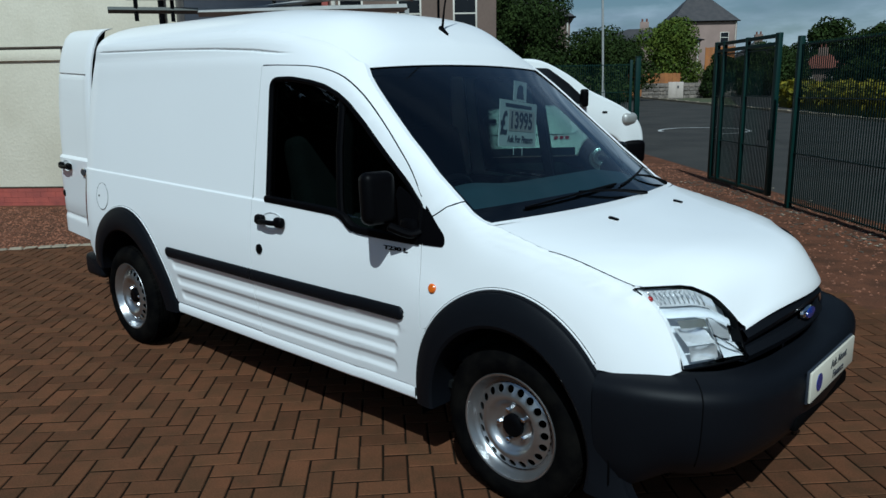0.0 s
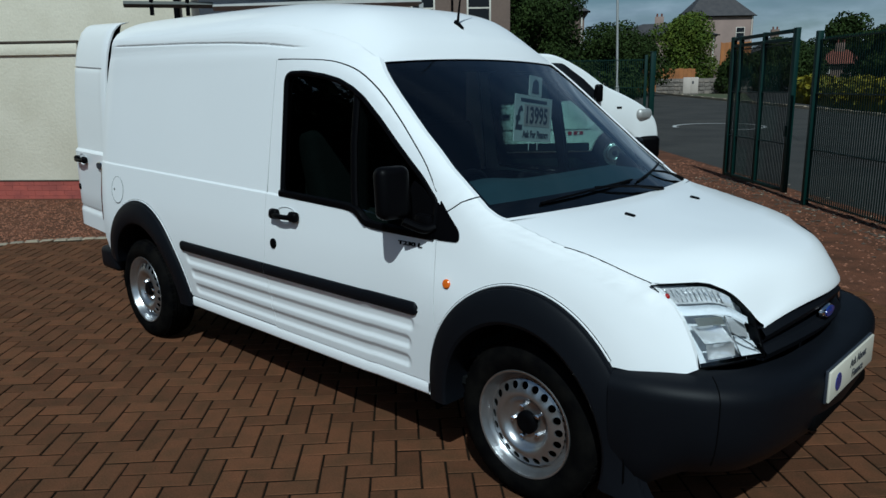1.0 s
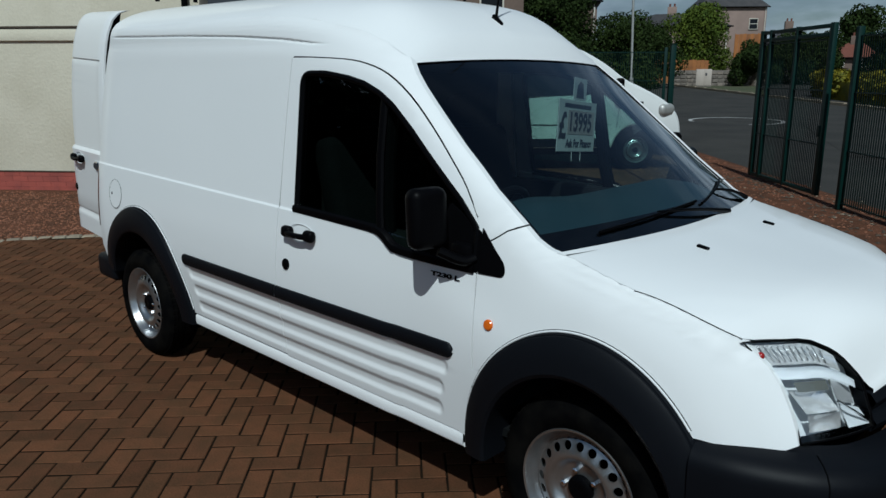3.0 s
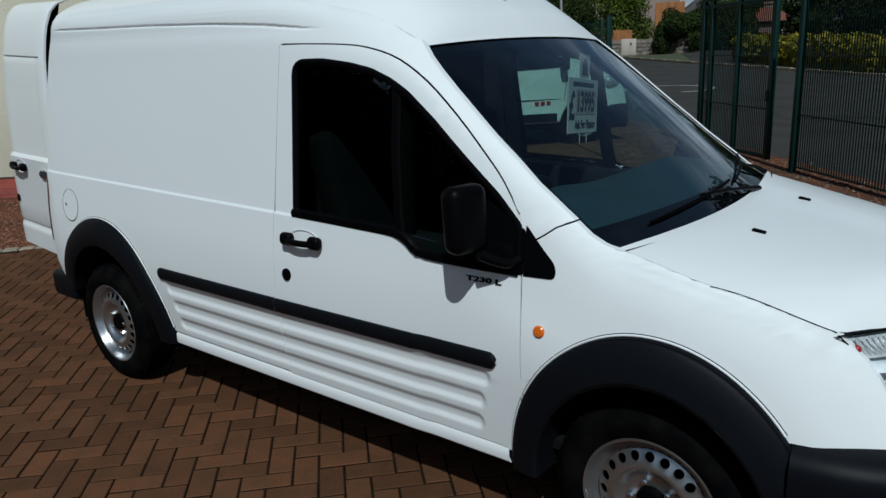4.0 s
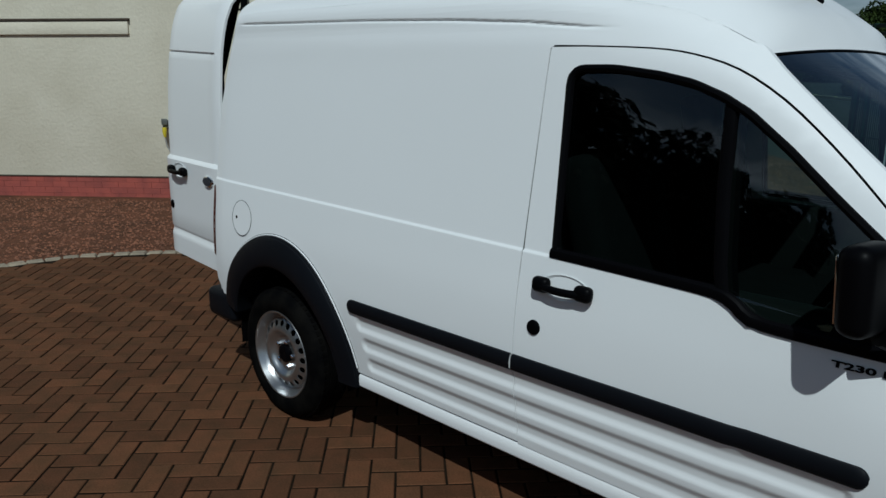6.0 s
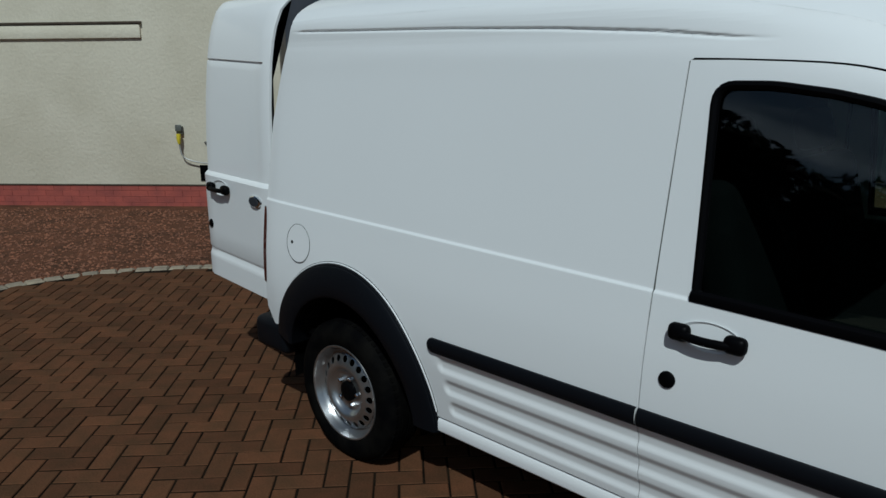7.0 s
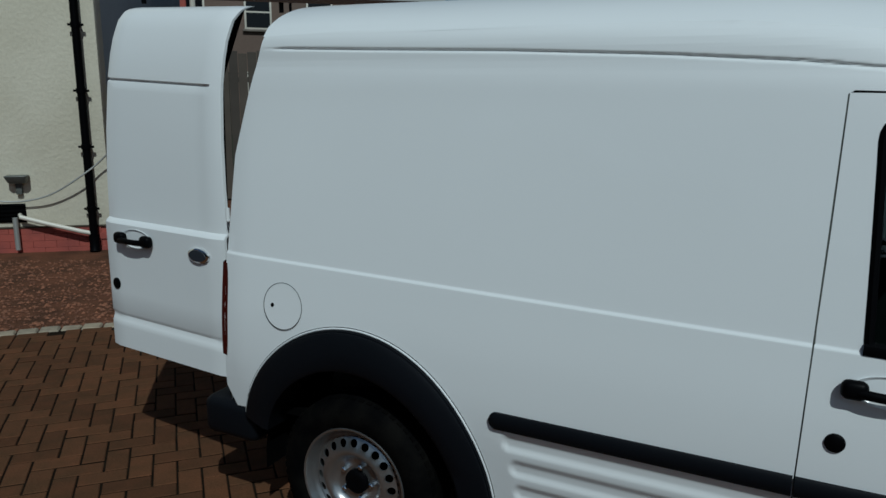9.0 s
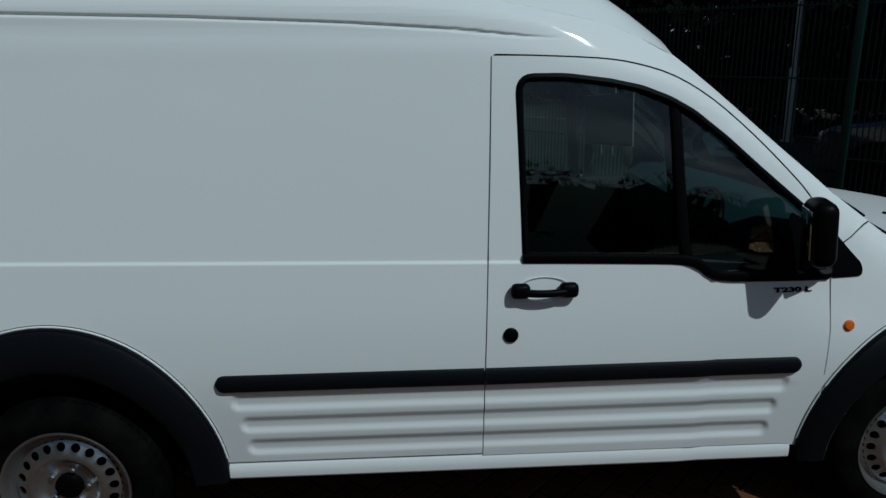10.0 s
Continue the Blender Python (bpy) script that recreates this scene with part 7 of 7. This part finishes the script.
def slatted_box():
    t = thing("planter_box", "small white slatted box with a T-shaped post", "planter", (11.9, 19.3, -0.03), -10)
    for k in range(8):
        part("slat", boxed((k * 0.1 - 0.044, -0.015, 0.02), (k * 0.1 + 0.044, 0.015, 0.36), 0.004), WHITE_PVC, t)
    part("tray", boxed((-0.06, 0.016, 0.0), (0.78, 0.36, 0.32), 0.01), WHITE_PVC, t)
    part("post", boxed((0.40, 0.03, 0.32), (0.45, 0.07, 0.72), 0.005), WHITE_PVC, t)
    part("crossbar", boxed((0.05, 0.03, 0.722), (0.82, 0.07, 0.77), 0.005), WHITE_PVC, t)


slatted_box()


# ---- loose ground cover: chippings and fallen leaves ----
def scatter(name, label, category, count, seed, where, size, mat, flat=0.5, z=0.0):
    rng = np.random.default_rng(seed)
    base = np.array([(1, 0, 0), (-0.5, 0.87, 0), (-0.5, -0.87, 0), (0, 0, 0.9), (0, 0, -0.5)])
    tri = [(0, 1, 3), (1, 2, 3), (2, 0, 3), (1, 0, 4), (2, 1, 4), (0, 2, 4)]
    verts, faces = [], []
    for k in range(count):
        x, y = where(rng)
        a = rng.uniform(0, 6.28)
        s = size * rng.uniform(0.5, 1.4)
        c, sn = math.cos(a) * s, math.sin(a) * s
        stretch_y = rng.uniform(0.6, 1.1)
        for bx, by, bz in base:
            verts.append((x + c * bx - sn * by * stretch_y, y + sn * bx + c * by * stretch_y, z + bz * s * flat + rng.uniform(-0.1, 0.1) * s))
        faces += [tuple(5 * k + q for q in t) for t in tri]
    me = bpy.data.meshes.new(name)
    me.from_pydata(verts, [], faces)
    me.materials.append(mat)
    return tagged(new(name, me), label, category, kind="stuff")


def bed_spot(rng):
    while True:
        y = rng.uniform(-2.2, 2.6)
        x = kerb_x(y) - 0.08 - rng.uniform(0, 1) ** 1.2 * 4.2
        p = Vector((x, y, 0)) - CORNER
        if p.dot(WALL_OUT) > 0.03 or p.dot(WALL_DIR) > 0.1:
            return x, y


def strip_spot(rng):
    x, y, _ = plan(rng.uniform(-12, 7), rng.uniform(2.2, 4.2))
    return x, y


def fence_foot(rng):
    x, y, _ = plan(rng.uniform(-9, 6), 3.75 + rng.normal() * 0.28)
    return x, y


scatter("chippings", "loose red stone chippings under the house wall", "gravel", 9000, 1, bed_spot, 0.017, PEBBLE, 0.7, -0.018)
scatter("chippings", "loose red stone chippings along the fence", "gravel", 5000, 2, strip_spot, 0.022, PEBBLE, 0.6, -0.008)
scatter("fallen_leaves", "brown fallen leaves gathered at the fence foot", "leaves", 1100, 3, fence_foot, 0.03, BARK, 0.35, 0.0)
scatter("fallen_leaves", "pale litter at the fence foot", "leaves", 120, 6, fence_foot, 0.028, SETT, 0.3, 0.002)


# ---- plinth bricks, kerb setts and paving blocks ----
def block_mesh(name, l, w, h, ch, mat, sides=None):
    """A block with a chamfered top, its top face at z = 0."""
    v, f = [], []
    for d, z in ((0, -h), (0, -ch), (ch, 0)):
        v += [(-l / 2 + d, -w / 2 + d, z), (l / 2 - d, -w / 2 + d, z), (l / 2 - d, w / 2 - d, z), (-l / 2 + d, w / 2 - d, z)]
    for r in (0, 4):
        f += [(r + q, r + (q + 1) % 4, r + 4 + (q + 1) % 4, r + 4 + q) for q in range(4)]
    f.append((8, 9, 10, 11))
    me = bpy.data.meshes.new(name)
    me.from_pydata(v, [], f)
    me.materials.append(mat)
    if sides:
        me.materials.append(sides)
        for p in me.polygons[:4]:
            p.material_index = 1
    return me


brick_face = finish("brick", boxed((0.001, -0.004, 0.001), (0.224, 0.05, 0.0745), 0.002, None, 1), REDPAINT, 0)
wall_turn = math.atan2(WALL_DIR.y, WALL_DIR.x)
for row in range(4):
    for k in range(28):
        back = 0.225 * (k + 1) - (0.1125 if row % 2 else 0)
        if back < 0.2:
            continue
        b = part("brick", brick_face, None, plinth)
        b.matrix_basis = Matrix.Translation(on_wall(back, -0.052 + 0.0755 * row, 0.004)) @ Matrix.Rotation(wall_turn, 4, "Z")

kerb = tagged(part("edging", boxed((-6.9, -9, -0.2), (-6.8, -2.6, -0.012)), SETT), "edging of pale granite setts round the paving", "kerb", kind="structure")
sett = [block_mesh("sett", 0.130, 0.118, 0.08, 0.012, SETT) for _ in range(1)]
y, step = -2.6, 0.0
while y < 2.5:
    slope = (kerb_x(y + 0.01) - kerb_x(y - 0.01)) / 0.02
    a = math.atan2(1, slope)
    o = part("sett", sett[0], None, kerb)
    o.matrix_basis = Matrix.Translation((kerb_x(y), y, 0.004 + 0.003 * math.sin(y * 37))) @ Matrix.Rotation(a + 0.015 * math.sin(y * 51), 4, "Z")
    y += 0.136 * math.sin(a)

# herringbone blocks, 200 x 100 mm
U = Vector((math.cos(radians(47)), math.sin(radians(47)), 0))
V = Vector((-U.y, U.x, 0))
CELL = 0.1025
ORIGIN = U * -1.360 + V * -0.2195
BLOCK = block_mesh("paving_block", 0.1950, 0.0945, 0.03, 0.0034, PAVER, JOINT)
paving = tagged(part("paving", boxed((-3.0, -0.3, -0.06), (0.2, 0.4, -0.02)), JOINT), "red-brown herringbone block paving", "paving", kind="structure")
rng = random.Random(4)
rest_v, rest_f = [], []
template = [v.co.copy() for v in BLOCK.vertices]
polys = [tuple(p.vertices) for p in BLOCK.polygons]
own = 0
for i in range(-110, 110):
    for j in range(-115, 95):
        k = (i + j) % 4
        if k not in (0, 2):
            continue
        if k == 0:
            c = ORIGIN + U * ((i + 1) * CELL) + V * ((j + 0.5) * CELL)
            ang = 47
        else:
            c = ORIGIN + U * ((i + 0.5) * CELL) + V * ((j + 1) * CELL)
            ang = 137
        if c.y < -7 or c.y > 7 or c.x < kerb_x(c.y) + 0.10 or c.x > 9 or c.dot(ACROSS) > 2.24 or c.dot(FENCE_DIR) > 8:
            continue
        if c.y > 2.4 and c.x < -5.5:
            continue
        m = Matrix.Translation((c.x, c.y, rng.uniform(-0.0012, 0.0016))) @ Matrix.Rotation(radians(ang + rng.uniform(-0.7, 0.7)), 4, "Z") @ Matrix.Rotation(rng.uniform(-0.009, 0.009), 4, "X") @ Matrix.Rotation(rng.uniform(-0.007, 0.007), 4, "Y")
        if -4.3 < c.x < 0.15 and -1.95 < c.y < -0.62 and own < 300:
            own += 1
            part("paving_block", BLOCK, None, paving).matrix_basis = m
        else:
            n0 = len(rest_v)
            rest_v += [tuple(m @ q) for q in template]
            rest_f += [tuple(n0 + q for q in p) for p in polys]
me = bpy.data.meshes.new("paving_blocks")
me.from_pydata(rest_v, [], rest_f)
me.materials.append(PAVER)
me.materials.append(JOINT)
me.polygons.foreach_set("material_index", [p.material_index for p in BLOCK.polygons] * (len(rest_f) // len(polys)))
ob = new("paving_blocks", me)
ob.parent = paving
tagged(ob, kind="stuff")
